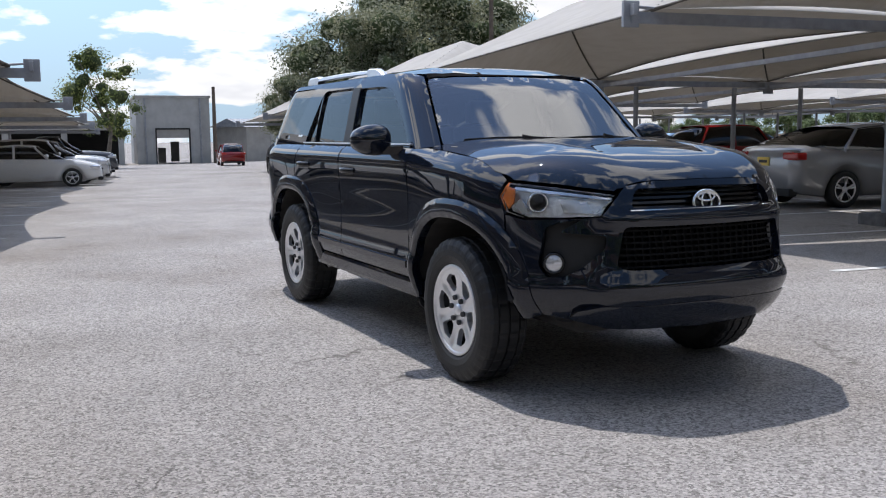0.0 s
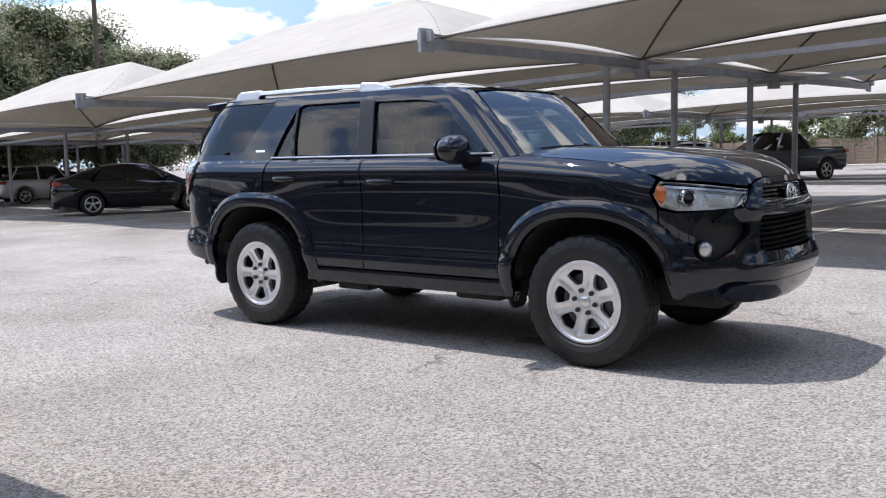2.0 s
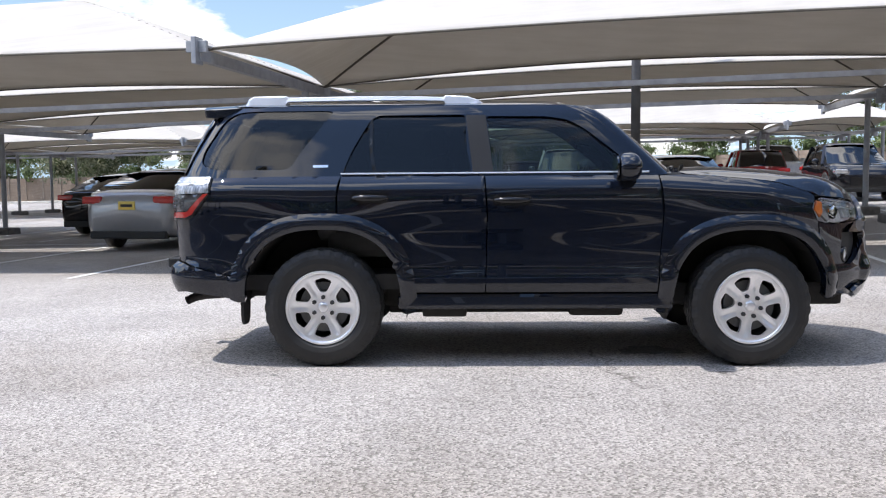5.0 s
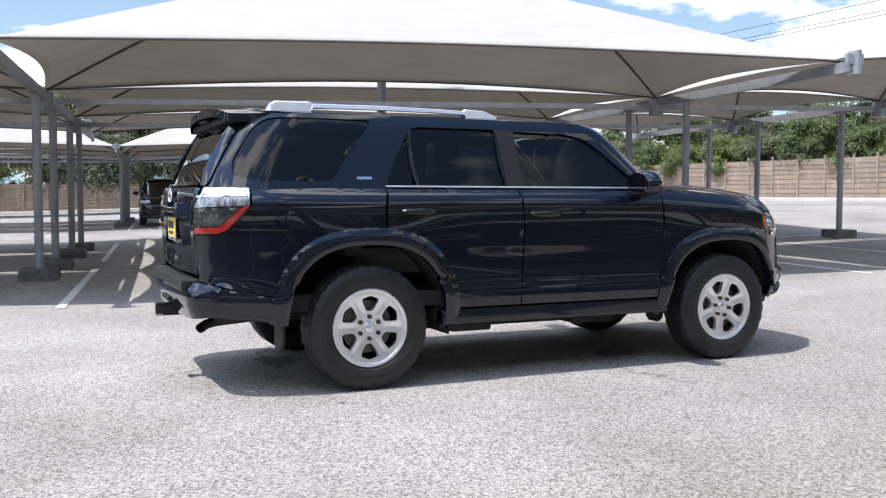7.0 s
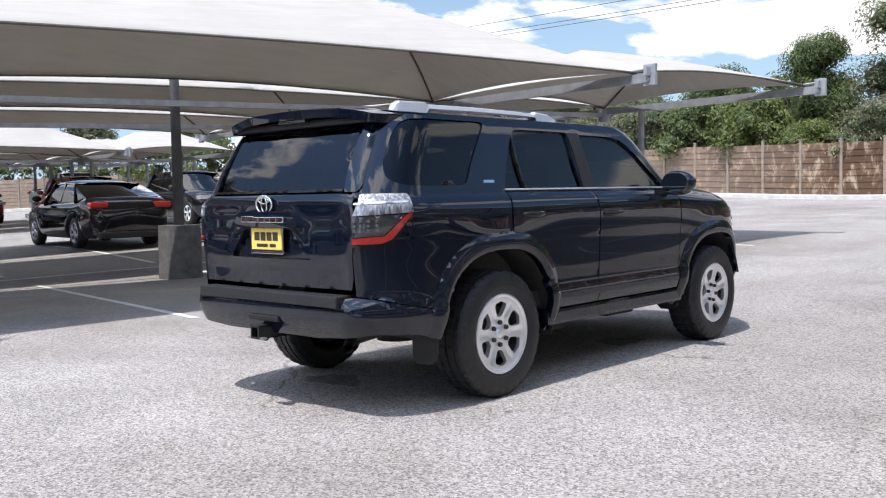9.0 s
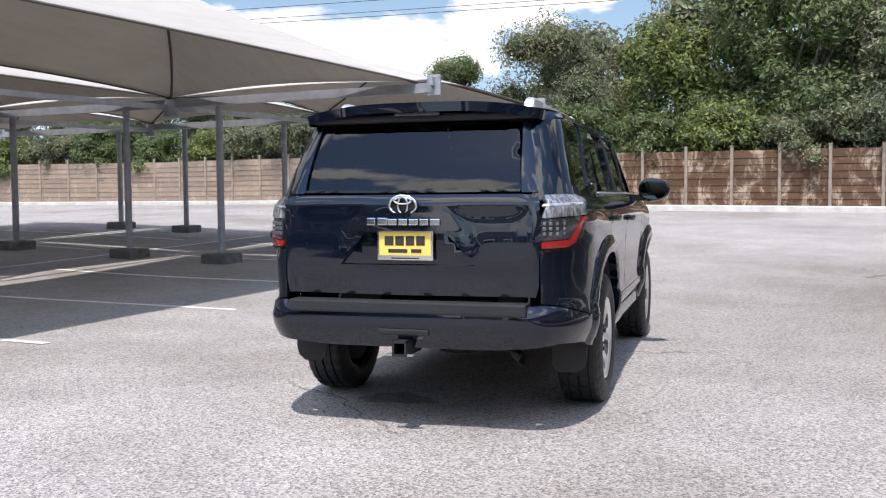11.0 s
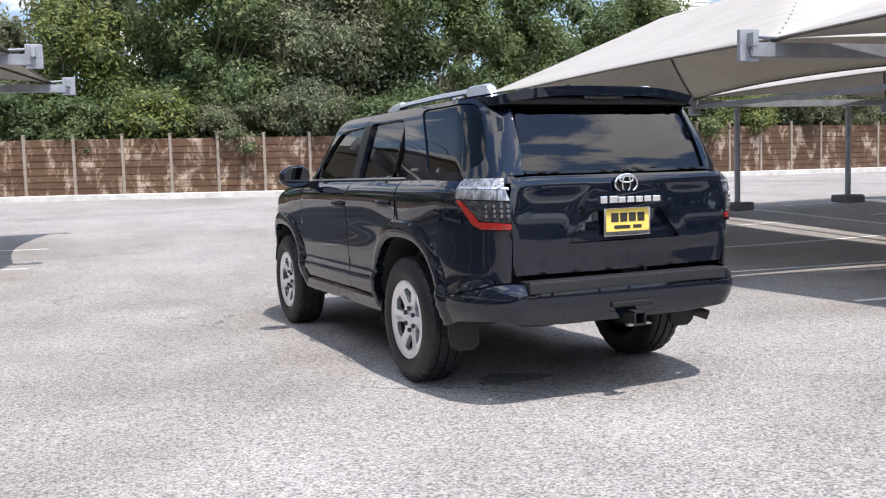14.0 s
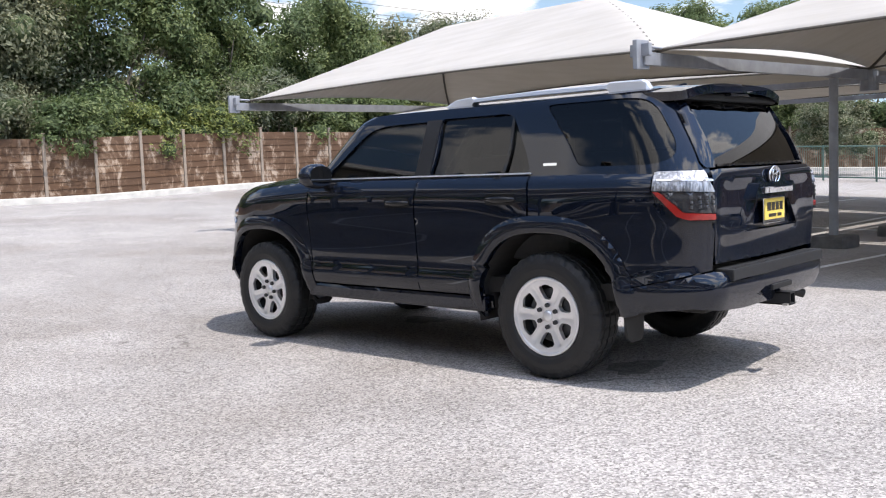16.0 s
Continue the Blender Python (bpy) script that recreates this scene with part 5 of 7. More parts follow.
    # door handles
    for sg, doors in ((-1, (fd[0], rd[0])), (1, (fd[1], rd[1]))):
        for xc, zc, d in ((-0.15, 1.092, doors[0]), (-1.075, 1.112, doors[1])):
            bm = bmesh.new()
            y = body_w(xc, zc)
            prev = []
            for i in range(13):
                t = i / 12
                x = xc - 0.115 + 0.23 * t
                lift = 0.040 * math.sin(math.pi * t) ** 0.6 + 0.002
                hh = 0.014 + 0.008 * math.sin(math.pi * t)
                ring = [bm.verts.new((x, sg * (y + a), zc + b)) for a, b in ((lift - 0.014, -hh), (lift, -hh * 0.8), (lift + 0.004, 0), (lift, hh * 0.8), (lift - 0.014, hh))]
                if prev:
                    for j in range(5):
                        bm.faces.new((prev[j], ring[j], ring[(j + 1) % 5], prev[(j + 1) % 5]))
                prev = ring
            bmesh.ops.recalc_face_normals(bm, faces=bm.faces)
            part("handle_grip", bm, M["gloss_black"], d, smooth=True)
            cup = [(xc - 0.125, zc - 0.035), (xc + 0.125, zc - 0.035), (xc + 0.125, zc + 0.035), (xc - 0.125, zc + 0.035)]
            part("handle_cup", sheet(rounded(cup, 0.03), FLANK, (), 0.02, 0.0015, 0, -1, mirror=sg < 0), M["gloss_black"], d, smooth=True)

    # mirrors
    for sg in (-1, 1):
        mr = new("wing_mirror")
        mr.parent = car
        mr["label"] = "gloss black wing mirror on a stalk"
        bm = bmesh.new()
        bmesh.ops.create_uvsphere(bm, u_segments=28, v_segments=18, radius=1.0)
        for v in bm.verts:
            x, y, z = v.co
            q = lambda t, e: math.copysign(abs(t) ** e, t)  # noqa: E731
            v.co = Vector((0.575 + 0.085 * q(x, 0.8), 1.045 * sg + 0.125 * q(y, 0.85), 1.298 + 0.092 * q(z, 0.88) * (1.0 - 0.16 * sg * y)))
            if v.co.x < 0.50:
                v.co.x = 0.50
        part("cap", bm, P, mr, smooth=True)
        bm = bmesh.new()
        rim = [bm.verts.new((0.494, sg * 1.045 + 0.102 * math.copysign(abs(math.cos(t)) ** 0.8, math.cos(t)), 1.298 + 0.074 * math.copysign(abs(math.sin(t)) ** 0.8, math.sin(t)))) for t in (2 * math.pi * i / 28 for i in range(28))]
        rear = bmesh.ops.extrude_face_region(bm, geom=[bm.faces.new(rim)])["geom"]
        bmesh.ops.translate(bm, vec=(0.012, 0, 0), verts=[v for v in rear if isinstance(v, bmesh.types.BMVert)])
        bmesh.ops.recalc_face_normals(bm, faces=bm.faces)
        part("mirror_glass", bm, M["mirror"], mr)
        bm = bmesh.new()
        beam(bm, (0.60, sg * 0.86, 1.235), (0.575, sg * 0.98, 1.235), 0.12, 0.05)
        part("stalk", bm, M["gloss_black"], mr)

    # cabin inside, seen through the glass
    bm = bmesh.new()
    box(bm, 0.55, 1.0, -0.72, 0.72, 0.95, 1.235, 0.06)
    part("dashboard", bm, M["matt_black"], car)
    for sx, sy in ((-0.25, -0.38), (-0.25, 0.38), (-1.15, -0.40), (-1.15, 0.40)):
        seat = new("seat")
        seat.parent = car
        bm = bmesh.new()
        box(bm, sx - 0.25, sx + 0.28, sy - 0.25, sy + 0.25, 0.70, 0.88, 0.05)
        part("cushion", bm, M["cloth_seat"], seat)
        bm = bmesh.new()
        box(bm, -0.07, 0.07, -0.24, 0.24, 0.0, 0.58, 0.05, Matrix.Translation((sx - 0.24, sy, 0.82)) @ Matrix.Rotation(radians(-14), 4, "Y"))
        part("backrest", bm, M["cloth_seat"], seat)
        bm = bmesh.new()
        box(bm, -0.05, 0.05, -0.13, 0.13, 0.0, 0.18, 0.04, Matrix.Translation((sx - 0.39, sy, 1.40)))
        part("headrest", bm, M["cloth_seat"], seat)
    bm = bmesh.new()
    n, m = 32, 8
    vs = []
    for i in range(n):
        a = 2 * math.pi * i / n
        vs.append([bm.verts.new(Matrix.Translation((0.40, 0.38, 1.15)) @ Matrix.Rotation(radians(-62), 4, "Y") @ Vector(((0.185 + 0.015 * math.cos(2 * math.pi * j / m)) * math.cos(a), (0.185 + 0.015 * math.cos(2 * math.pi * j / m)) * math.sin(a), 0.015 * math.sin(2 * math.pi * j / m)))) for j in range(m)])
    for i in range(n):
        for j in range(m):
            bm.faces.new((vs[i][j], vs[(i + 1) % n][j], vs[(i + 1) % n][(j + 1) % m], vs[i][(j + 1) % m]))
    part("steering_wheel", bm, M["matt_black"], car, smooth=True)
    bm = bmesh.new()
    box(bm, -2.3, 0.9, -0.80, 0.80, 0.50, 0.60, 0.0)
    part("cabin_floor", bm, M["underbody"], car)
    return car


build_suv()


# ---------------------------------------------------------------- fence and kerb
def board_material():
    n = Nodes("weathered_fence_board")
    info = n.nt.nodes.new("ShaderNodeObjectInfo")
    grain = n.noise(3.0, 6.0, 0.6, n.stretch(0.6, 1.0, 14.0))
    place = n.nt.nodes.new("ShaderNodeNewGeometry").outputs["Position"]
    flat = n.nt.nodes.new("ShaderNodeMapping")
    flat.inputs["Scale"].default_value = (1.0, 1.0, 0.55)
    n.nt.links.new(place, flat.inputs["Vector"])
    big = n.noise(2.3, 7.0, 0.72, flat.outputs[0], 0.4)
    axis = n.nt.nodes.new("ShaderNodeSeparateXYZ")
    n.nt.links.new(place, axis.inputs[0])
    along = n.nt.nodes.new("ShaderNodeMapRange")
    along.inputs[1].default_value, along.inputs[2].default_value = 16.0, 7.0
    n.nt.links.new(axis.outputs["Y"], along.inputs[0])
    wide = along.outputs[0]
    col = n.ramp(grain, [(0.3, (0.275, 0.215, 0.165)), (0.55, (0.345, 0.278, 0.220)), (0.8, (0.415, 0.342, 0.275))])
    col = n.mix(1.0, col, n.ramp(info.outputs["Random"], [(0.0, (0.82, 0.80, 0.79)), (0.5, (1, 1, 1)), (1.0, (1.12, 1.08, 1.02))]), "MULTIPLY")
    # brown mottling paints stains and the overhanging foliage's dappled shade together
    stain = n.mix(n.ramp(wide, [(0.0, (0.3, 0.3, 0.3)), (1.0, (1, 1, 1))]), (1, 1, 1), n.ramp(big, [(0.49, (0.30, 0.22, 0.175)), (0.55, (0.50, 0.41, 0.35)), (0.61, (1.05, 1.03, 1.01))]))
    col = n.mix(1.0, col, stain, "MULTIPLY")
    n.set(Base_Color=col, Roughness=0.88, Specular_IOR_Level=0.2)
    n.bump(grain, 0.35, 0.006)
    return n.mat


M["board"] = board_material()
M["fence_post"] = plain("pale_fence_post", (0.27, 0.22, 0.175), 0.9, 0, 0.2, 3.0, 0.3)
FENCE = [(-60.0, -48.0), (6.0, -42.0), (21.5, -35.0), (23.2, -9.0), (27.0, 5.7), (30.5, 24.0), (28.0, 46.0), (16.0, 58.0), (-40.0, 66.0), (-90.0, 70.0)]


def fence_points(step=1.5):
    """Post places along the fence."""
    pts = []
    for (x0, y0), (x1, y1) in zip(FENCE, FENCE[1:]):
        ln = math.hypot(x1 - x0, y1 - y0)
        n = max(1, round(ln / step))
        pts += [(x0 + (x1 - x0) * i / n, y0 + (y1 - y0) * i / n) for i in range(n)]
    return pts


def build_fence():
    pts = fence_points()
    th = thing("fence", "tall weathered brown fence of lapped horizontal boards", "fence", kind="")
    th.matrix_world = Matrix.Translation((24.0, -4.0, ground_z(24, -4)))
    inv = th.matrix_world.inverted()
    hgt, rows = 1.78, 8
    bh = hgt / rows
    ref = bmesh.new()
    box(ref, 0, 1, -0.011, 0.011, 0, bh * 1.12, 0.004, Matrix.Rotation(radians(5), 4, "X"), 1)
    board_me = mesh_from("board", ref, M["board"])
    ref = bmesh.new()
    box(ref, -0.05, 0.05, -0.05, 0.05, -0.1, hgt + 0.17, 0.012, None, 1)
    box(ref, -0.062, 0.062, -0.062, 0.062, hgt + 0.15, hgt + 0.19, 0.01, None, 1)
    post_me = mesh_from("post", ref, M["fence_post"])
    rest = bmesh.new()
    rest_post = bmesh.new()
    rng = random.Random(3)
    for i, (a, b) in enumerate(zip(pts, pts[1:])):
        za, zb = ground_z(*a) + 0.14, ground_z(*b) + 0.14
        ang = math.atan2(b[1] - a[1], b[0] - a[0])
        ln = math.hypot(b[0] - a[0], b[1] - a[1])
        near = -15.0 < a[1] < 34.0 and a[0] > 20
        pm = pose(a[0], a[1], za, 0, 0, math.degrees(ang) + 180)
        if near:
            o = new("post", post_me)
            o.parent = th
            o.matrix_local = inv @ pm
        else:
            rest_post.from_mesh(post_me)
            rest_post.verts.ensure_lookup_table()
            bmesh.ops.transform(rest_post, matrix=inv @ pm, verts=rest_post.verts[-len(post_me.vertices):])
        slope = math.atan2(zb - za, ln)
        for r in range(rows):
            sag = rng.uniform(-0.006, 0.006)
            m = Matrix.Translation((a[0], a[1], za + r * bh + sag)) @ Matrix.Rotation(ang, 4, "Z") @ Matrix.Rotation(-slope, 4, "Y") @ Matrix.Rotation(rng.uniform(-0.004, 0.004), 4, "Y") @ Matrix.Diagonal((ln, 1, 1, 1))
            if near:
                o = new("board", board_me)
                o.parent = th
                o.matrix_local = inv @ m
            else:
                rest.from_mesh(board_me)
                rest.verts.ensure_lookup_table()
                bmesh.ops.transform(rest, matrix=inv @ m, verts=rest.verts[-len(board_me.vertices):])
    o = part("far_board", rest, M["board"], th)
    tagged(o, kind="stuff")
    o = part("far_post", rest_post, M["fence_post"], th)
    tagged(o, kind="stuff")
    # kerb in front of the fence
    bm = bmesh.new()
    rows2 = []
    for a, b in zip(pts, pts[1:]):
        d = Vector((b[0] - a[0], b[1] - a[1], 0)).normalized()
        nrm = Vector((-d.y, d.x, 0))
        sect = []
        for off, h in ((0.95, -0.05), (0.93, 0.13), (0.86, 0.15), (-0.6, 0.155), (-0.6, -0.05)):
            q = Vector((a[0], a[1], 0)) + nrm * off
            sect.append(bm.verts.new((q.x, q.y, ground_z(a[0], a[1]) + h)))
        rows2.append(sect)
    for a, b in zip(rows2, rows2[1:]):
        for j in range(4):
            bm.faces.new((a[j], b[j], b[j + 1], a[j + 1]))
    o = part("kerb", bm, M["curb"])
    tagged(o, "pale concrete kerb along the foot of the fence", "kerb", kind="structure")


# ---------------------------------------------------------------- trees
def leaf_material(name, dark, mid, light):
    n = Nodes(name)
    geo = n.nt.nodes.new("ShaderNodeNewGeometry")
    big = n.noise(0.35, 3.0)
    col = n.ramp(geo.outputs["Random Per Island"], [(0.0, dark), (0.5, mid), (0.95, light)])
    col = n.mix(1.0, col, n.ramp(big, [(0.35, (0.72, 0.78, 0.75)), (0.65, (1.2, 1.12, 0.95))]), "MULTIPLY")
    n.set(Base_Color=col, Roughness=0.55, Specular_IOR_Level=0.4)
    tr = n.add("ShaderNodeBsdfTranslucent")
    n.nt.links.new(col, tr.inputs[0])
    ms = n.nt.nodes.new("ShaderNodeMixShader")
    ms.inputs[0].default_value = 0.42
    n.nt.links.new(n.bsdf.outputs[0], ms.inputs[1])
    n.nt.links.new(tr.outputs[0], ms.inputs[2])
    n.nt.links.new(ms.outputs[0], n.nt.nodes["Material Output"].inputs["Surface"])
    return n.mat


M["leaf_a"] = leaf_material("deep_green_leaves", (0.062, 0.096, 0.036), (0.130, 0.178, 0.072), (0.225, 0.275, 0.130))
M["leaf_b"] = leaf_material("olive_leaves", (0.105, 0.118, 0.072), (0.195, 0.206, 0.132), (0.305, 0.310, 0.215))
M["leaf_c"] = leaf_material("yellow_green_leaves", (0.082, 0.118, 0.034), (0.165, 0.208, 0.064), (0.285, 0.310, 0.110))
M["leaf_oak"] = leaf_material("grey_green_oak_leaves", (0.12, 0.138, 0.088), (0.215, 0.23, 0.155), (0.33, 0.34, 0.25))
M["bark"] = plain("grey_brown_bark", (0.17, 0.145, 0.12), 0.95, 0, 0.35, 5.0, 0.6)


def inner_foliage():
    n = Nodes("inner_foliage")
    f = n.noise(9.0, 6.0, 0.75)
    # the crown's inner shade is put into a colour darker than the leaves
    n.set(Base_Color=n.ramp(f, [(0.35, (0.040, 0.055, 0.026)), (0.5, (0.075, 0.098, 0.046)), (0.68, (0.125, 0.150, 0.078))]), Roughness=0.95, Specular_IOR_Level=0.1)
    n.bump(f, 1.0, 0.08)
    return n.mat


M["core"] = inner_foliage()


def leaf_cloud(lumps, count, size, rng):
    """Many small bent leaf sprays over the lumps' skins; returns verts and faces."""
    vs, fs = [], []
    weights = [r * r for *_, r, _ in lumps]
    total = sum(weights)
    for (cx, cy, cz, r, fl), w in zip(lumps, weights):
        for _ in range(int(count * w / total)):
            while True:
                d = Vector((rng.uniform(-1, 1), rng.uniform(-1, 1), rng.uniform(-1, 1)))
                if 0.05 < d.length < 1:
                    break
            d.normalize()
            k = r * (0.58 + 0.66 * rng.random() ** 1.2)
            p = Vector((cx + d.x * k, cy + d.y * k, cz + d.z * k * fl))
            up = (d + Vector((rng.gauss(0, 0.65), rng.gauss(0, 0.65), rng.gauss(0.55, 0.5)))).normalized()
            a = up.orthogonal().normalized()
            a.rotate(Matrix.Rotation(rng.uniform(0, 6.28), 3, up))
            b = up.cross(a)
            s = size * rng.uniform(0.55, 1.35)
            n0 = len(vs)
            vs += [p - a * s, p + b * s * 0.42 + up * s * 0.10, p + a * s, p - b * s * 0.42 + up * s * 0.10]
            fs.append((n0, n0 + 1, n0 + 2, n0 + 3))
    return vs, fs


def tree_meshes(name, seed, height, spread, trunk_h, mat, leaves, size, lumps_n=16, flat=0.8, low=0.0):
    rng = random.Random(seed)
    lumps = []
    for i in range(lumps_n):
        a = rng.uniform(0, 6.283)
        rad = spread * math.sqrt(rng.random()) * 0.72
        z = trunk_h + (height - trunk_h) * (low + (0.92 - low) * rng.random())
        top = 1 - max(0.0, (z - trunk_h) / (height - trunk_h) - 0.55) * 1.2
        rad *= max(0.25, top)
        r = spread * rng.uniform(0.13, 0.34)
        z = min(z, height - r * flat * 0.9)
        lumps.append((rad * math.cos(a), rad * math.sin(a), z, r, flat))
    vs, fs = leaf_cloud(lumps, leaves, size, rng)
    crown = bpy.data.meshes.new(name + "_crown")
    crown.from_pydata([tuple(v) for v in vs], [], fs)
    crown.materials.append(mat)
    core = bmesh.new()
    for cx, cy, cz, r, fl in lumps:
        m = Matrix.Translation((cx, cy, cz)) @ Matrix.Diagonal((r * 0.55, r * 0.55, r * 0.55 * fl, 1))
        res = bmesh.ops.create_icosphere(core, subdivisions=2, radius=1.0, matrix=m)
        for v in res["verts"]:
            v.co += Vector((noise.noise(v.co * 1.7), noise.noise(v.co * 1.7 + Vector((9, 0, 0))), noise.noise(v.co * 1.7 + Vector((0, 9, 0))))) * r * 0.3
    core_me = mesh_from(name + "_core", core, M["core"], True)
    bm = bmesh.new()
    base_r = 0.022 * height
    bend = Vector((rng.uniform(-0.3, 0.3), rng.uniform(-0.3, 0.3), trunk_h))
    tube(bm, (0, 0, -0.2), bend * 0.5, base_r, base_r * 0.8, 10)
    tube(bm, bend * 0.5, bend, base_r * 0.8, base_r * 0.62, 10)
    for cx, cy, cz, r, fl in lumps[: max(6, lumps_n // 4)]:
        e = Vector((cx, cy, cz))
        midp = bend.lerp(e, 0.5) + Vector((rng.uniform(-0.3, 0.3), rng.uniform(-0.3, 0.3), 0.25))
        tube(bm, bend, midp, base_r * 0.42, base_r * 0.26, 7)
        tube(bm, midp, e, base_r * 0.26, base_r * 0.08, 6)
    trunk = mesh_from(name + "_trunk", bm, M["bark"], True)
    return trunk, core_me, crown


def plant(meshes, name, label, x, y, turn, scale, sz=1.0, group="", sink=0.0, category="tree"):
    th = thing(name, label, category, group=group)
    th.matrix_world = Matrix.Translation((x, y, ground_z(x, y) - sink)) @ Matrix.Rotation(radians(turn), 4, "Z") @ Matrix.Diagonal((scale, scale, scale * sz, 1))
    for nm, me in zip(("trunk", "inner_crown", "crown"), meshes):
        o = new(nm, me)
        o.parent = th
    return th


def fence_frame(s):
    """Place and outward direction along the fence, s in metres from its first corner."""
    for (x0, y0), (x1, y1) in zip(FENCE, FENCE[1:]):
        ln = math.hypot(x1 - x0, y1 - y0)
        if s <= ln:
            d = Vector(((x1 - x0) / ln, (y1 - y0) / ln))
            return Vector((x0, y0)) + d * s, Vector((d.y, -d.x))
        s -= ln
    return Vector(FENCE[-1]), Vector((0, 1))


# height of the trees along the fence
TREE_TOPS = [(0, 8.0), (90, 7.6), (100, 7.6), (104, 6.3), (107, 8.2), (111, 9.0), (122, 9.0), (126, 7.2), (129, 5.4), (136, 5.2), (150, 5.6), (170, 6.0), (200, 6.0), (300, 5.0)]


def build_trees():
    kinds = [
        (tree_meshes("tree_a", 11, 8.6, 3.6, 1.2, M["leaf_a"], 40000, 0.092, 46, 0.85), "deep green leafy tree crowding behind the fence"),
        (tree_meshes("tree_b", 12, 8.0, 3.9, 1.0, M["leaf_b"], 46000, 0.080, 50, 0.8), "dusty olive tree with fine leaves behind the fence"),
        (tree_meshes("tree_c", 13, 7.2, 3.3, 1.0, M["leaf_c"], 36000, 0.090, 42, 0.85), "yellow-green leafy tree behind the fence"),
        (tree_meshes("tree_d", 14, 9.4, 3.4, 1.4, M["leaf_a"], 40000, 0.095, 46, 0.95), "tall dark green tree behind the fence"),
    ]
    far_kinds = [
        (tree_meshes("far_tree", 41, 8.6, 3.6, 1.2, M["leaf_a"], 8000, 0.16, 30, 0.85), "green leafy tree further behind the fence"),
        (tree_meshes("far_tree", 42, 8.0, 3.9, 1.0, M["leaf_b"], 8000, 0.15, 30, 0.8), "olive tree further behind the fence"),
    ]
    shrubs = [
        (tree_meshes("shrub_a", 21, 3.6, 2.1, 0.4, M["leaf_a"], 7000, 0.075, 30, 0.7, 0.40), "dense green shrub spilling over the fence top"),
        (tree_meshes("shrub_b", 22, 3.3, 2.0, 0.4, M["leaf_c"], 7000, 0.075, 30, 0.7, 0.40), "bright green creeper spilling over the fence top"),
        (tree_meshes("shrub_c", 23, 3.9, 2.2, 0.4, M["leaf_b"], 7500, 0.062, 30, 0.7, 0.38), "grey-green bush spilling over the fence top"),
    ]
    rng = random.Random(8)
    total = sum(math.hypot(b[0] - a[0], b[1] - a[1]) for a, b in zip(FENCE, FENCE[1:]))
    s = 2.0
    k = 0
    far_shrub = (tree_meshes("shrub_far", 24, 3.6, 2.2, 0.4, M["leaf_a"], 2200, 0.13, 16, 0.7, 0.4), "green shrub spilling over the fence top")
    while s < total - 2:
        p, n = fence_frame(s)
        near = 72 < s < 160
        ms, lab = shrubs[(k * 2 + (k // 3)) % 3]
        if not near:
            ms, lab = far_shrub
        q = p + n * rng.uniform(0.85, 1.5)
        plant(ms, "shrub", lab, q.x, q.y, rng.uniform(0, 360), rng.uniform(0.85, 1.12), rng.uniform(0.9, 1.1), "shrubs along the fence", category="shrub")
        s += 2.6 if near else 4.2
        k += 1
    s, k = 1.0, 0
    order = (1, 0, 2, 1, 3, 0, 1, 1, 2, 0, 3, 0)
    while s < total - 2:
        p, n = fence_frame(s)
        ms, lab = kinds[order[k % len(order)]] if 72 < s < 150 else far_kinds[k % 2]
        q = p + n * rng.uniform(3.4, 5.2)
        top = table(s, TREE_TOPS)
        sc = rng.uniform(0.96, 1.06) * top / 8.3
        plant(ms, "tree", lab, q.x, q.y, rng.uniform(0, 360), sc, rng.uniform(0.92, 1.1), "trees behind the fence")
        if s < 127 or 134 < s < 165:
            ms, lab = far_kinds[(k // 2) % 2]
            q = p + n * rng.uniform(9.0, 11.0)
            plant(ms, "tree", lab, q.x, q.y, rng.uniform(0, 360), sc * rng.uniform(1.0, 1.12), 1.05, "trees behind the fence")
        s += 4.6 if s < 166 else 8.0
        k += 1
    oak = tree_meshes("oak", 31, 10.5, 6.2, 2.6, M["leaf_oak"], 46000, 0.12, 64, 0.7)
    oak2 = tree_meshes("oak", 32, 7.5, 4.5, 2.4, M["leaf_oak"], 18000, 0.11, 44, 0.7)
    for x, y, t, sc in ((-40.0, 15.2, 200, 0.80), (-43.0, 20.0, 20, 0.98), (-50.0, 27.0, 140, 1.05), (-42.0, 27.0, 250, 0.8), (-58.0, 18.0, 70, 0.62)):
        plant(oak, "oak_tree", "broad grey-green oak standing among the parked cars", x, y, t, sc, group="oaks")
    for x, y, t, sc in ((-6.6, 51.5, 20, 0.95), (-1.6, 52.5, 140, 1.0), (3.5, 53.0, 60, 0.9), (-24.0, 52.0, 10, 1.0), (9.0, -33.0, 80, 0.45)):
        plant(oak2, "oak_tree", "spreading green oak beside the car park", x, y, t, sc, group="oaks")
    thin = tree_meshes("young_tree", 33, 9.0, 3.6, 2.6, M["leaf_c"], 4200, 0.12, 26, 0.8)
    plant(thin, "young_tree", "loose airy green tree beside the workshop", -66.0, 5.4, 30, 1.0)


# ---------------------------------------------------------------- parked cars
M["car_glass"] = glass_material("parked_car_glass", (0.03, 0.035, 0.04))
M["tail_red"] = plain("red_tail_lamp", (0.45, 0.015, 0.012), 0.2, Coat_Weight=1.0)
M["head_clear"] = plain("clear_headlamp", (0.65, 0.67, 0.70), 0.15, 0.6, Coat_Weight=1.0)

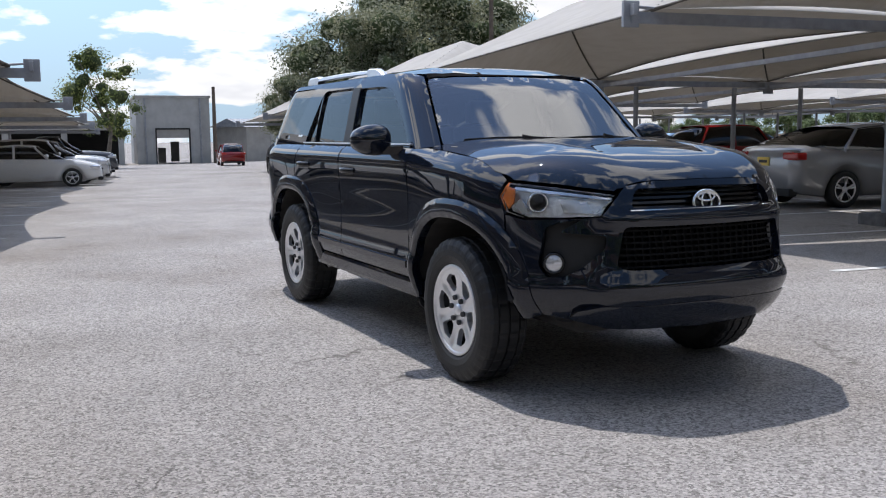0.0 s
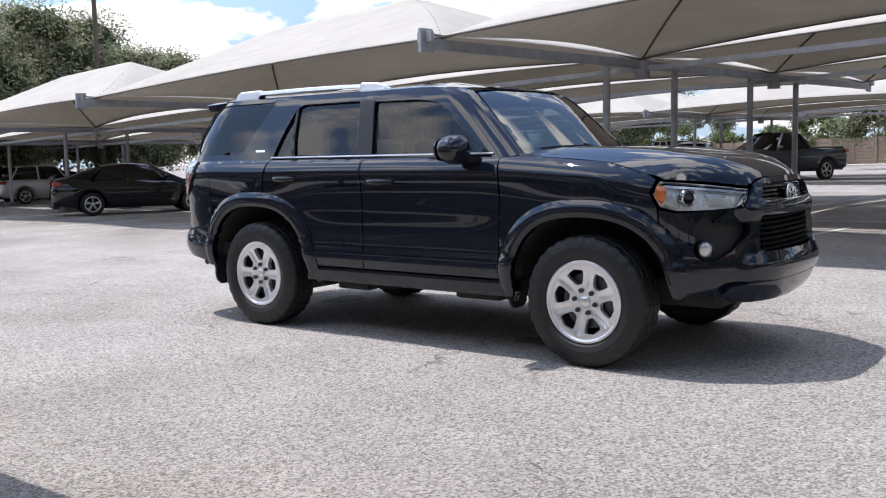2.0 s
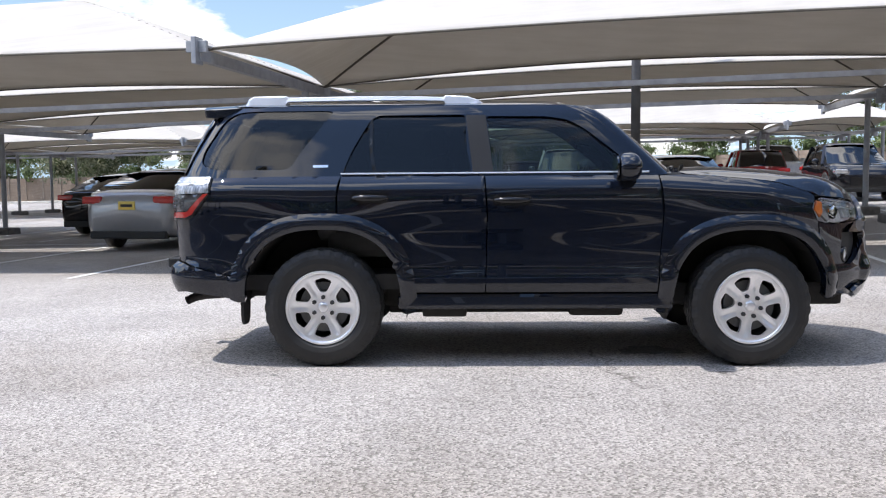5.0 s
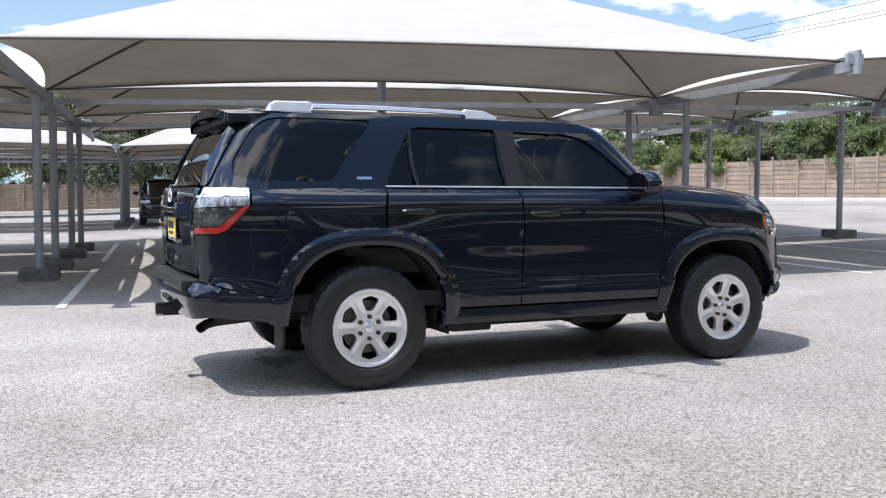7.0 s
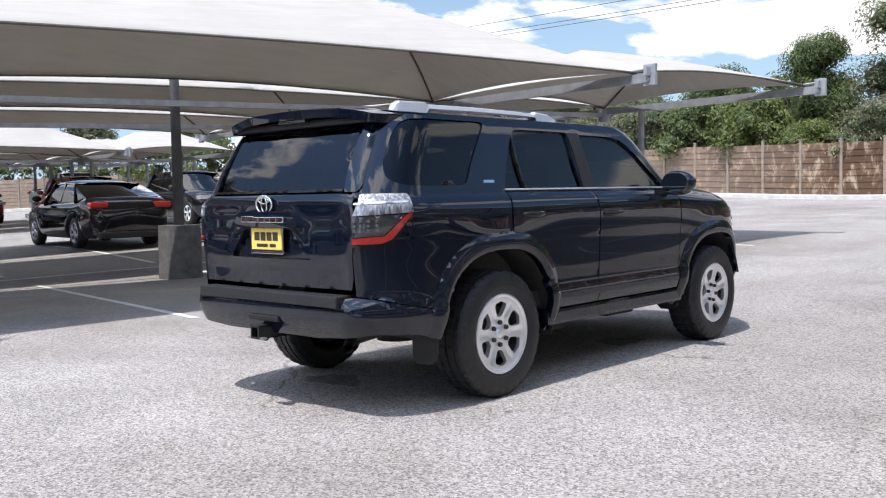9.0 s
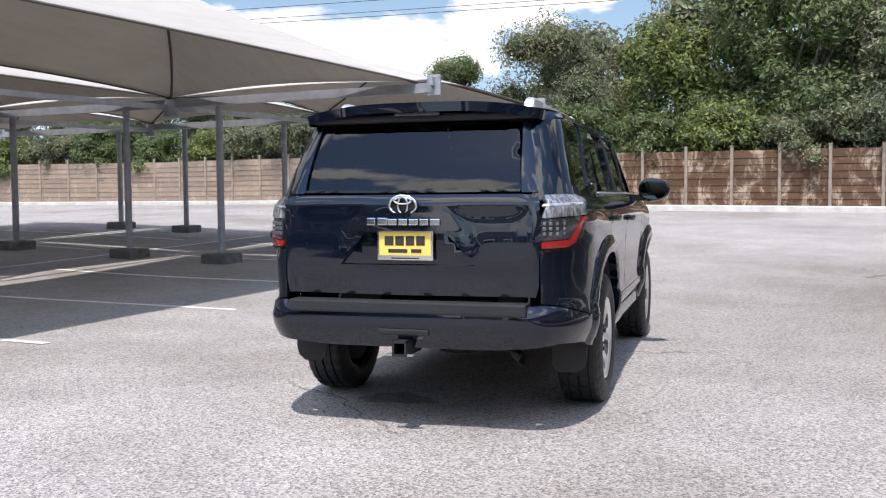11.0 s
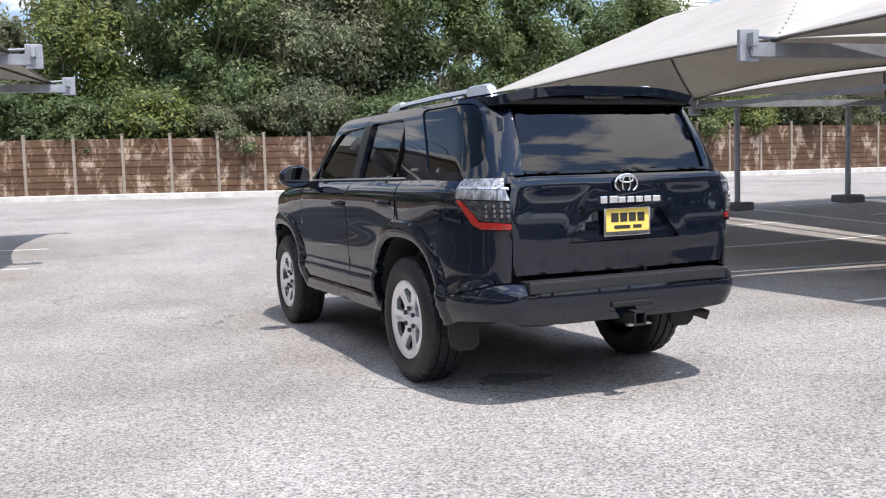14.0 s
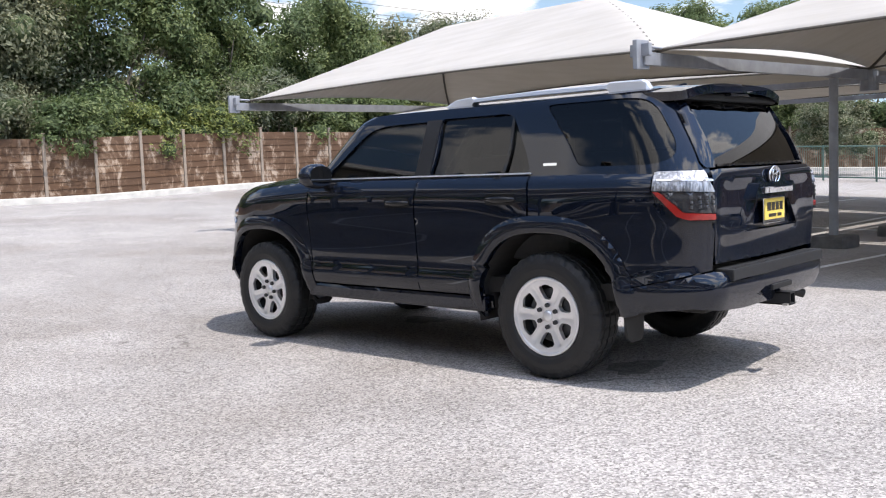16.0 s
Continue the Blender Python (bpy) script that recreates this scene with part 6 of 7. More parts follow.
SEDAN = dict(
    length=4.85, wheel=(1.42, 0.33), axles=(-1.40, 1.43), clear=0.20,
    deck=[(-2.43, 0.86), (-2.40, 1.00), (-2.0, 1.08), (-1.3, 1.02), (0.9, 0.98), (1.2, 0.97), (2.0, 0.84), (2.36, 0.70), (2.43, 0.58)],
    width=[(-2.43, 0.66), (-2.3, 0.84), (-1.8, 0.91), (0, 0.93), (1.6, 0.91), (2.1, 0.82), (2.35, 0.66), (2.43, 0.50)],
    roof=[(-2.05, 1.07), (-1.5, 1.28), (-1.0, 1.42), (-0.3, 1.47), (0.2, 1.44), (0.65, 1.24), (1.2, 0.975)],
)
SUVC = dict(
    length=4.65, wheel=(1.35, 0.36), axles=(-1.33, 1.36), clear=0.24,
    deck=[(-2.32, 0.80), (-2.28, 1.06), (-1.8, 1.10), (0.9, 1.06), (1.2, 1.07), (2.0, 0.98), (2.26, 0.84), (2.32, 0.62)],
    width=[(-2.32, 0.72), (-2.2, 0.88), (-1.7, 0.93), (0, 0.94), (1.6, 0.92), (2.05, 0.82), (2.25, 0.68), (2.32, 0.52)],
    roof=[(-2.24, 1.10), (-2.05, 1.50), (-1.5, 1.66), (-0.3, 1.70), (0.15, 1.66), (0.6, 1.40), (1.15, 1.08)],
)
PICKUP = dict(
    length=5.80, wheel=(1.75, 0.41), axles=(-1.75, 1.90), clear=0.36,
    deck=[(-2.90, 1.02), (-2.86, 1.26), (-0.6, 1.28), (1.0, 1.20), (1.4, 1.26), (2.5, 1.18), (2.82, 1.02), (2.90, 0.70)],
    width=[(-2.90, 0.92), (-2.8, 0.97), (0, 0.99), (2.2, 0.98), (2.6, 0.92), (2.82, 0.80), (2.90, 0.68)],
    roof=[(-0.95, 1.27), (-0.82, 1.74), (-0.4, 1.90), (0.35, 1.91), (0.75, 1.66), (1.38, 1.24)],
)


def car_wheel_mesh(r):
    bm = bmesh.new()
    lathe(bm, [(r * 0.62, -0.085), (r * 0.70, -0.10), (r * 0.92, -0.105), (r * 0.99, -0.085), (r, 0.0), (r * 0.99, 0.085), (r * 0.92, 0.105), (r * 0.6, 0.09)], 32)
    tyre = mesh_from("tyre", bm, M["rubber"], True)
    bm = bmesh.new()
    for k in range(5):
        t = 2 * math.pi * k / 5
        for dt in (-0.13, 0.13):
            beam(bm, (0.05 * math.cos(t), -0.088, 0.05 * math.sin(t)), (r * 0.64 * math.cos(t + dt), -0.098, r * 0.64 * math.sin(t + dt)), 0.035, 0.03)
    lathe(bm, [(r * 0.60, -0.09), (r * 0.665, -0.105), (r * 0.69, -0.09)], 32)
    lathe(bm, [(0.001, -0.105), (0.05, -0.10), (0.06, -0.08)], 14)
    rim = mesh_from("rim", bm, M["alloy"], True)
    bm = bmesh.new()
    lathe(bm, [(r * 0.66, -0.07), (r * 0.6, 0.0), (0.001, 0.0)], 20)
    back = mesh_from("barrel", bm, M["alloy_dark"])
    return tyre, rim, back


WHEELS = {}


def parked_car(spec, paint, label, u, v, heading, plate=None, z_off=0.0, name="parked_car"):
    """A whole parked car; heading in degrees, 0 along the rows, 90 across them."""
    at = uv(u, v)
    tilt = Matrix.Translation(at + Vector((0, 0, z_off))) @ Matrix.Rotation(ROW + radians(heading), 4, "Z")
    th = thing(name, label, "car", group="parked cars")
    th.matrix_world = tilt
    half = spec["length"] / 2
    clear = spec["clear"]
    wr = spec["wheel"][1]

    def deck(x):
        return table(x, spec["deck"])

    # lower body, pressed round like the rest of the bodywork
    bm = bmesh.new()
    n = 56
    rings = []
    for i in range(n + 1):
        x = -half + 2 * half * i / n
        w, zt = table(x, spec["width"]), deck(x)
        zb = clear + 0.10 * max(0, abs(x) / half - 0.72) / 0.28
        lift = 0.0
        for ax in spec["axles"]:
            d = abs(x - ax)
            if d < wr + 0.07:
                lift = max(lift, math.sqrt((wr + 0.07) ** 2 - d * d) + wr)
        zs = max(zb, min(lift, zt - 0.14)) if lift else zb
        pts = [(0.0, zb), (w * 0.80, zb), (w * 0.93, max(zb + 0.03, zs)), (w * 0.985, max(zs + 0.02, zb + 0.25 * (zt - zb))), (w, max(zs + 0.05, zb + 0.55 * (zt - zb))), (w * 0.985, zb + 0.82 * (zt - zb) if zs < zb + 0.7 * (zt - zb) else zt - 0.05), (w * 0.90, zt - 0.012), (w * 0.55, zt + 0.015), (0.0, zt + 0.022)]
        rings.append([bm.verts.new((x, y, z)) for y, z in pts] + [bm.verts.new((x, -y, z)) for y, z in pts[-2:0:-1]])
    m = len(rings[0])
    for a, b in zip(rings, rings[1:]):
        for j in range(m):
            bm.faces.new((a[j], a[(j + 1) % m], b[(j + 1) % m], b[j]))
    bm.faces.new(rings[0])
    bm.faces.new(rings[-1][::-1])
    bmesh.ops.recalc_face_normals(bm, faces=bm.faces)
    part("body", bm, paint, th, smooth=True)
    # glasshouse, its pillars and roof
    r0, r1 = spec["roof"][0][0], spec["roof"][-1][0]
    bm, gl = bmesh.new(), bmesh.new()
    n = 40
    rows, grows = [], []
    for i in range(n + 1):
        x = r0 + (r1 - r0) * i / n
        w, zd, zr = table(x, spec["width"]) * 0.90, deck(x) - 0.01, table(x, spec["roof"])
        h = max(0.004, zr - zd)
        tw = w * (1 - 0.20 * min(1.0, h / 0.5))
        grows.append([gl.verts.new((x, s * y, z)) for s in (1,) for y, z in ((w, zd), ((w + tw) / 2, zd + h * 0.52), (tw, zd + h * 0.92))] + [gl.verts.new((x, 0, zr - 0.012))] + [gl.verts.new((x, -y, z)) for y, z in ((tw, zd + h * 0.92), ((w + tw) / 2, zd + h * 0.52), (w, zd))])
    for a, b in zip(grows, grows[1:]):
        for j in range(6):
            gl.faces.new((a[j], a[j + 1], b[j + 1], b[j]))
    bmesh.ops.recalc_face_normals(gl, faces=gl.faces)
    part("glasshouse", gl, M["car_glass"], th, "dark reflecting car windows", smooth=True)
    top = max(z for _, z in spec["roof"])
    xs = [x for x, z in spec["roof"] if z > top - 0.10]
    x0, x1 = min(xs) - 0.12, max(xs) + 0.10
    rows = []
    for i in range(21):
        x = x0 + (x1 - x0) * i / 20
        w, zd, zr = table(x, spec["width"]) * 0.90, deck(x), table(x, spec["roof"])
        tw = w * (1 - 0.20 * min(1.0, (zr - zd) / 0.5))
        rows.append([bm.verts.new((x, y, z)) for y, z in ((tw + 0.012, zd + (zr - zd) * 0.86), (tw * 0.96, zr - 0.02), (tw * 0.6, zr + 0.012), (0, zr + 0.02), (-tw * 0.6, zr + 0.012), (-tw * 0.96, zr - 0.02), (-tw - 0.012, zd + (zr - zd) * 0.86))])
    for a, b in zip(rows, rows[1:]):
        for j in range(6):
            bm.faces.new((a[j], a[j + 1], b[j + 1], b[j]))
    bmesh.ops.recalc_face_normals(bm, faces=bm.faces)
    part("roof", bm, paint, th, smooth=True)
    for sg in (-1, 1):
        mids = [x0 + (x1 - x0) * t for t in (0.04, 0.5, 0.97)]
        for k, x in enumerate(mids):
            xb = x + (-0.35 if k == 0 else 0.0 if k == 1 else 0.42)
            xb = max(r0 + 0.05, min(r1 - 0.06, xb))
            w0, w1 = table(xb, spec["width"]) * 0.905, table(x, spec["width"]) * 0.735
            bm = beam(bmesh.new(), (xb, sg * w0, deck(xb) - 0.02), (x, sg * w1, table(x, spec["roof"]) - 0.05), 0.075, 0.075)
            part("pillar", bm, paint, th)
        bm = bmesh.new()
        bmesh.ops.create_uvsphere(bm, u_segments=12, v_segments=8, radius=1.0, matrix=Matrix.Translation((r1 - 0.55, sg * (table(0.6, spec["width"]) + 0.10), deck(0.5) + 0.10)) @ Matrix.Diagonal((0.07, 0.11, 0.075, 1)))
        part("door_mirror", bm, paint, th, smooth=True)
    if spec is PICKUP:
        bm = bmesh.new()
        box(bm, -2.80, -0.98, -0.80, 0.80, 1.22, 1.315, 0.0)
        part("load_bed", bm, M["matt_black"], th)
    # lamps, bumpers, plate
    for sg in (-1, 1):
        zt = deck(-half + 0.06)
        bm = bmesh.new()
        wv = table(-half + 0.12, spec["width"])
        box(bm, -half - 0.006, -half + 0.22, sg * (wv - 0.16) - 0.19, sg * (wv - 0.16) + 0.19, zt - 0.17, zt - 0.03, 0.04)
        part("tail_light", bm, M["tail_red"], th, "red tail light")
        zt = deck(half - 0.16)
        wv = table(half - 0.25, spec["width"])
        bm = bmesh.new()
        box(bm, half - 0.42, half - 0.06, sg * (wv - 0.13) - 0.17, sg * (wv - 0.13) + 0.17, zt - 0.14, zt - 0.015, 0.04)
        part("headlight", bm, M["head_clear"], th, "clear headlight")
    zf = deck(half - 0.02)
    bm = bmesh.new()
    box(bm, half - 0.10, half + 0.012, -0.48, 0.48, clear + 0.16, zf + 0.02, 0.03)
    part("grille", bm, M["gloss_black"], th)
    bm = bmesh.new()
    box(bm, half - 0.15, half + 0.02, -0.70, 0.70, clear + 0.02, clear + 0.14, 0.03)
    part("front_bumper", bm, M["matt_black"], th)
    bm = bmesh.new()
    box(bm, -half - 0.02, -half + 0.15, -0.72, 0.72, clear + 0.02, clear + 0.16, 0.03)
    part("rear_bumper", bm, M["matt_black"], th)
    if plate:
        bm = bmesh.new()
        zz = deck(-half + 0.05) - 0.12
        box(bm, -half - 0.02, -half + 0.01, -0.155, 0.155, zz - 0.15, zz, 0.004)
        pl = part("number_plate", bm, M["plate_yellow"], th, "yellow number plate")
        bm = bmesh.new()
        box(bm, -half - 0.024, -half, -0.11, 0.11, zz - 0.10, zz - 0.05, 0.002)
        part("bar", bm, M["ink"], pl, "plain dark bar of lettering")
    if wr not in WHEELS:
        WHEELS[wr] = car_wheel_mesh(wr)
    for ax in spec["axles"]:
        for sg in (-1, 1):
            w = new("wheel")
            w.parent = th
            w.matrix_local = pose(ax, sg * (table(ax, spec["width"]) - 0.13), wr, 0, 17 * sg, 0 if sg < 0 else 180)
            for nm, me in zip(("tyre", "rim", "barrel"), WHEELS[wr]):
                o = new(nm, me)
                o.parent = w
    return th


def build_cars():
    C = {}
    for nm, col, metal in (("silver_grey", (0.33, 0.335, 0.345), 0.5), ("black", (0.008, 0.008, 0.010), 0.0), ("red", (0.22, 0.012, 0.012), 0.1), ("white", (0.72, 0.72, 0.71), 0.0), ("blue", (0.012, 0.035, 0.14), 0.3), ("silver", (0.55, 0.56, 0.57), 0.5), ("slate", (0.05, 0.055, 0.065), 0.3), ("navy", (0.010, 0.018, 0.055), 0.2)):
        C[nm] = paint_material(nm + "_car_paint", col, metal, 0.35)
    N, S = 90, -90
    parked_car(SEDAN, C["silver_grey"], "silver-grey sedan with a yellow plate parked under the canopy", -7.75, 10.85, N, True)
    parked_car(SEDAN, C["black"], "black sedan parked nose in under the canopy", -21.4, 8.3, 72)
    parked_car(SUVC, C["red"], "bright red crossover parked under a far canopy", -27.4, 16.6, 62)
    parked_car(SEDAN, C["blue"], "deep blue sedan parked beside other cars under the canopy", -28.4, 22.4, N)
    parked_car(SEDAN, C["slate"], "dark grey sedan parked among others under the canopy", -31.0, 22.6, N)
    parked_car(SEDAN, C["black"], "black sedan parked among others under the canopy", -11.2, 15.6, N)
    parked_car(SUVC, C["red"], "red crossover parked in the second line of bays", -18.0, 15.4, N)
    parked_car(SEDAN, C["blue"], "blue sedan parked beside a red crossover", -20.6, 15.6, N)
    parked_car(SUVC, C["silver"], "silver crossover parked under the canopy", -38.0, 12.4, N)
    parked_car(SUVC, C["slate"], "dark grey crossover parked under the canopy", -43.2, 12.2, N)
    parked_car(SUVC, C["white"], "white crossover parked beside a dark pickup truck", -16.6, 32.0, -70)
    parked_car(PICKUP, C["white"], "white pickup truck parked in the sun", -20.5, 37.0, -20)
    parked_car(PICKUP, C["slate"], "dark blue-grey pickup truck facing out of its bay", -12.0, 30.6, -110)
    parked_car(PICKUP, C["white"], "white pickup truck facing out of its bay", 7.4, 33.0, S)
    parked_car(SUVC, C["navy"], "dark blue crossover standing in the open lane", 21.2, 40.0, -130)
    parked_car(SUVC, C["black"], "black crossover facing out of its bay", 7.9, 23.0, S)
    parked_car(PICKUP, C["slate"], "dark grey pickup truck facing out of its bay", -0.5, 23.4, S)
    parked_car(SUVC, C["black"], "black crossover facing out beside a pickup truck", -2.4, 29.6, S)
    parked_car(SEDAN, C["black"], "black sedan parked in the second line of bays", 2.4, 16.6, N)
    parked_car(SUVC, C["red"], "dark red hatchback parked under a far canopy", 6.0, 28.6, N)
    parked_car(SUVC, C["red"], "dark red crossover parked further back under the canopy", 4.4, 37.0, S)
    row = (("white", SEDAN, "white sedan parked nose out under the canopy"), ("silver", SUVC, "silver crossover parked nose out"), ("white", SEDAN, "white sedan parked in a row"), ("silver_grey", SUVC, "grey crossover parked in a row"), ("slate", PICKUP, "dark pickup truck parked in a row"), ("silver", SEDAN, "silver sedan parked in a row"))
    for k, (c, spec, lab) in enumerate(row):
        parked_car(spec, C[c], lab, -29.8 - 2.6 * k, -5.5 + (0.3 if k % 2 else 0.0), N)
    parked_car(SUVC, C["red"], "red crossover parked beside the workshop", -68.5, 5.6, 180)
    for k, c in enumerate(("slate", "silver", "red", "black")):
        parked_car(SEDAN if k % 2 else SUVC, C[c], "car parked beneath the oak trees", -55.0 + k * 2.8, 15.2 + k * 0.6, N)


# ---------------------------------------------------------------- workshop, sheds, poles
M["render_wall"] = plain("stained_grey_render", (0.40, 0.40, 0.39), 0.9, 0, 0.14, 0.8, 0.2)
M["shed_wall"] = plain("pale_metal_cladding", (0.36, 0.35, 0.33), 0.7, 0, 0.15, 1.0)
M["dark_inside"] = plain("dark_workshop_inside", (0.03, 0.03, 0.03), 0.9)
M["pole"] = plain("weathered_timber_pole", (0.12, 0.095, 0.075), 0.95, 0, 0.25, 3.0, 0.3)


def build_buildings():
    gz = ground_z(-86, 14)
    th = thing("workshop", "grey rendered workshop block with an open roller door", "building")
    th.matrix_world = Matrix.Translation((-85.0, 13.9, gz)) @ Matrix.Rotation(radians(-6), 4, "Z") @ Matrix.Diagonal((1, 0.82, 0.98, 1))
    # front wall with a door opening, sides, back and roof
    for x0, x1, y0, y1, z0 in ((-0.3, 0.0, -4.2, -2.0, -0.3), (-0.3, 0.0, 1.6, 4.0, -0.3), (-0.3, 0.0, -2.0, 1.6, 3.3), (-14.0, -0.3, -4.2, -3.9, -0.3), (-14.0, -0.3, 3.7, 4.0, -0.3)):
        part("wall", box(bmesh.new(), x0, x1, y0, y1, z0, 6.3), M["render_wall"], th)
    bm = bmesh.new()
    box(bm, -14.2, 0.12, -4.35, 4.15, 6.3, 6.55, 0.03)
    part("parapet", bm, M["shed_wall"], th)
    bm = bmesh.new()
    box(bm, -0.2, 0.06, -2.15, -2.0, 0, 3.45)
    box(bm, -0.2, 0.06, 1.6, 1.75, 0, 3.45)
    box(bm, -0.2, 0.06, -2.15, 1.75, 3.3, 3.45)
    part("door_frame", bm, M["dark_inside"], th)
    bm = bmesh.new()
    box(bm, -0.25, -0.1, -2.0, 1.6, 2.5, 3.3)
    part("roller_door", bm, M["shed_wall"], th, "half-raised pale roller door")
    for y in (-3.2, 2.9):
        bm = bmesh.new()
        box(bm, 0.0, 0.14, y - 0.09, y + 0.09, 0, 6.3, 0.02)
        part("downpipe", bm, M["steel"], th)
    bm = bmesh.new()
    box(bm, -6.0, -5.4, -1.5, -0.6, 0, 1.5, 0.04)
    box(bm, -9.0, -8.4, 0.3, 1.3, 0, 2.1, 0.04)
    part("back_bench", bm, M["shed_wall"], th)
    side = thing("workshop_wing", "low dark-fronted workshop wing with open bays", "building")
    side.matrix_world = Matrix.Translation((-84.0, 3.6, ground_z(-84, 4))) @ Matrix.Rotation(radians(-6), 4, "Z")
    bm = bmesh.new()
    box(bm, -10, 0.4, -14, 5.4, 3.2, 4.0, 0.03)
    part("roof", bm, M["shed_wall"], side)
    bm = bmesh.new()
    box(bm, -10, -9.6, -14, 5.4, -0.3, 3.2)
    part("back_wall", bm, M["dark_inside"], side)
    for y in (-14.0, -9.4, -4.6, 0.2, 5.0):
        bm = bmesh.new()
        box(bm, -0.4, 0.0, y, y + 0.5, -0.3, 3.2)
        part("pier", bm, M["render_wall"], side)
    sh = thing("storage_shed", "long pale metal-clad shed with a shallow roof", "building")
    sh.matrix_world = Matrix.Translation((-92.0, 26.0, ground_z(-92, 26))) @ Matrix.Rotation(radians(20), 4, "Z")
    bm = bmesh.new()
    box(bm, -6, 0, -4, 34, -0.3, 3.6)
    part("wall", bm, M["shed_wall"], sh)
    bm = bmesh.new()
    vs = [bm.verts.new(p) for p in ((0.4, -4.4, 3.6), (0.4, 34.4, 3.6), (-3, 34.4, 4.5), (-3, -4.4, 4.5), (-6.4, -4.4, 3.6), (-6.4, 34.4, 3.6))]
    for f in ((0, 1, 2, 3), (3, 2, 5, 4), (0, 3, 4), (1, 5, 2), (0, 4, 5, 1)):
        bm.faces.new([vs[i] for i in f])
    part("roof", bm, M["steel"], sh)
    for k in range(5):
        bm = bmesh.new()
        box(bm, 0.0, 0.05, -1 + 7 * k, 2.2 + 7 * k, 0, 2.9)
        part("door", bm, M["render_wall"], sh)


def pole(x, y, h, arm=True, r=0.14):
    th = thing("utility_pole", "weathered timber utility pole", "utility pole", group="utility poles")
    z = ground_z(x, y)
    bm = bmesh.new()
    tube(bm, (x, y, z - 0.3), (x, y, z + h), r, r * 0.7, 12)
    part("shaft", bm, M["pole"], th)
    if arm:
        bm = bmesh.new()
        beam(bm, (x - 0.25, y - 1.1, z + h - 0.6), (x + 0.25, y + 1.1, z + h - 0.6), 0.1, 0.12)
        part("crossarm", bm, M["pole"], th)
        bm = bmesh.new()
        tube(bm, (x + 0.3, y, z + h - 2.4), (x + 0.3, y, z + h - 1.5), 0.24, n=14)
        part("transformer", bm, M["steel"], th)


def cable(a, b, sag, n=24):
    bm = bmesh.new()
    a, b = Vector(a), Vector(b)
    pts = []
    for i in range(n + 1):
        t = i / n
        pts.append(a.lerp(b, t) - Vector((0, 0, 4 * sag * t * (1 - t))))
    pipe(bm, pts, 0.014, 5)
    o = part("power_line", bm, M["cable"])
    tagged(o, "thin dark overhead power line", "power line", "power lines")


build_fence()
build_cars()
build_buildings()
pole(-38.6, 22.0, 15.0, False)
pole(-70.0, 32.0, 13.0, True)
pole(-84.0, 17.45, 7.2, False, 0.22)
pole(33.0, 70.0, 11.0)
pole(32.0, -66.0, 11.0)
for dy, z in ((0.0, 9.9), (0.5, 9.5), (-0.4, 9.1)):
    cable((32.0 + dy, -66.0, z + 1.0), (34.0 + dy, 70.0, z + 1.4), 0.9)
build_trees()


def build_railing():
    th = thing("railing", "low green metal railing beside a planted strip", "railing")
    bm = bmesh.new()
    a, b = Vector((0.0, -27.0)), Vector((17.0, -29.5))
    n = 9
    for i in range(n + 1):
        p = a.lerp(b, i / n)
        z = ground_z(p.x, p.y)
        bm = bmesh.new()
        tube(bm, (p.x, p.y, z - 0.1), (p.x, p.y, z + 1.25), 0.035, n=10)
        part("post", bm, M["rail_green"], th)
    for h in (0.12, 1.2):
        bm = bmesh.new()
        for i in range(n):
            p, q = a.lerp(b, i / n), a.lerp(b, (i + 1) / n)
            tube(bm, (p.x, p.y, ground_z(p.x, p.y) + h), (q.x, q.y, ground_z(q.x, q.y) + h), 0.025, n=8)
        part("rail", bm, M["rail_green"], th)
    bm = bmesh.new()
    for i in range(240):
        p = a.lerp(b, (i + 0.5) / 240)
        z = ground_z(p.x, p.y)
        beam(bm, (p.x, p.y, z + 0.65), (p.x + 0.012, p.y, z + 0.65), 0.01, 1.08)
    tagged(part("wire_mesh", bm, M["rail_green"], th), kind="stuff")


M["rail_green"] = plain("green_painted_metal", (0.10, 0.17, 0.14), 0.5, 0.2)
build_railing()


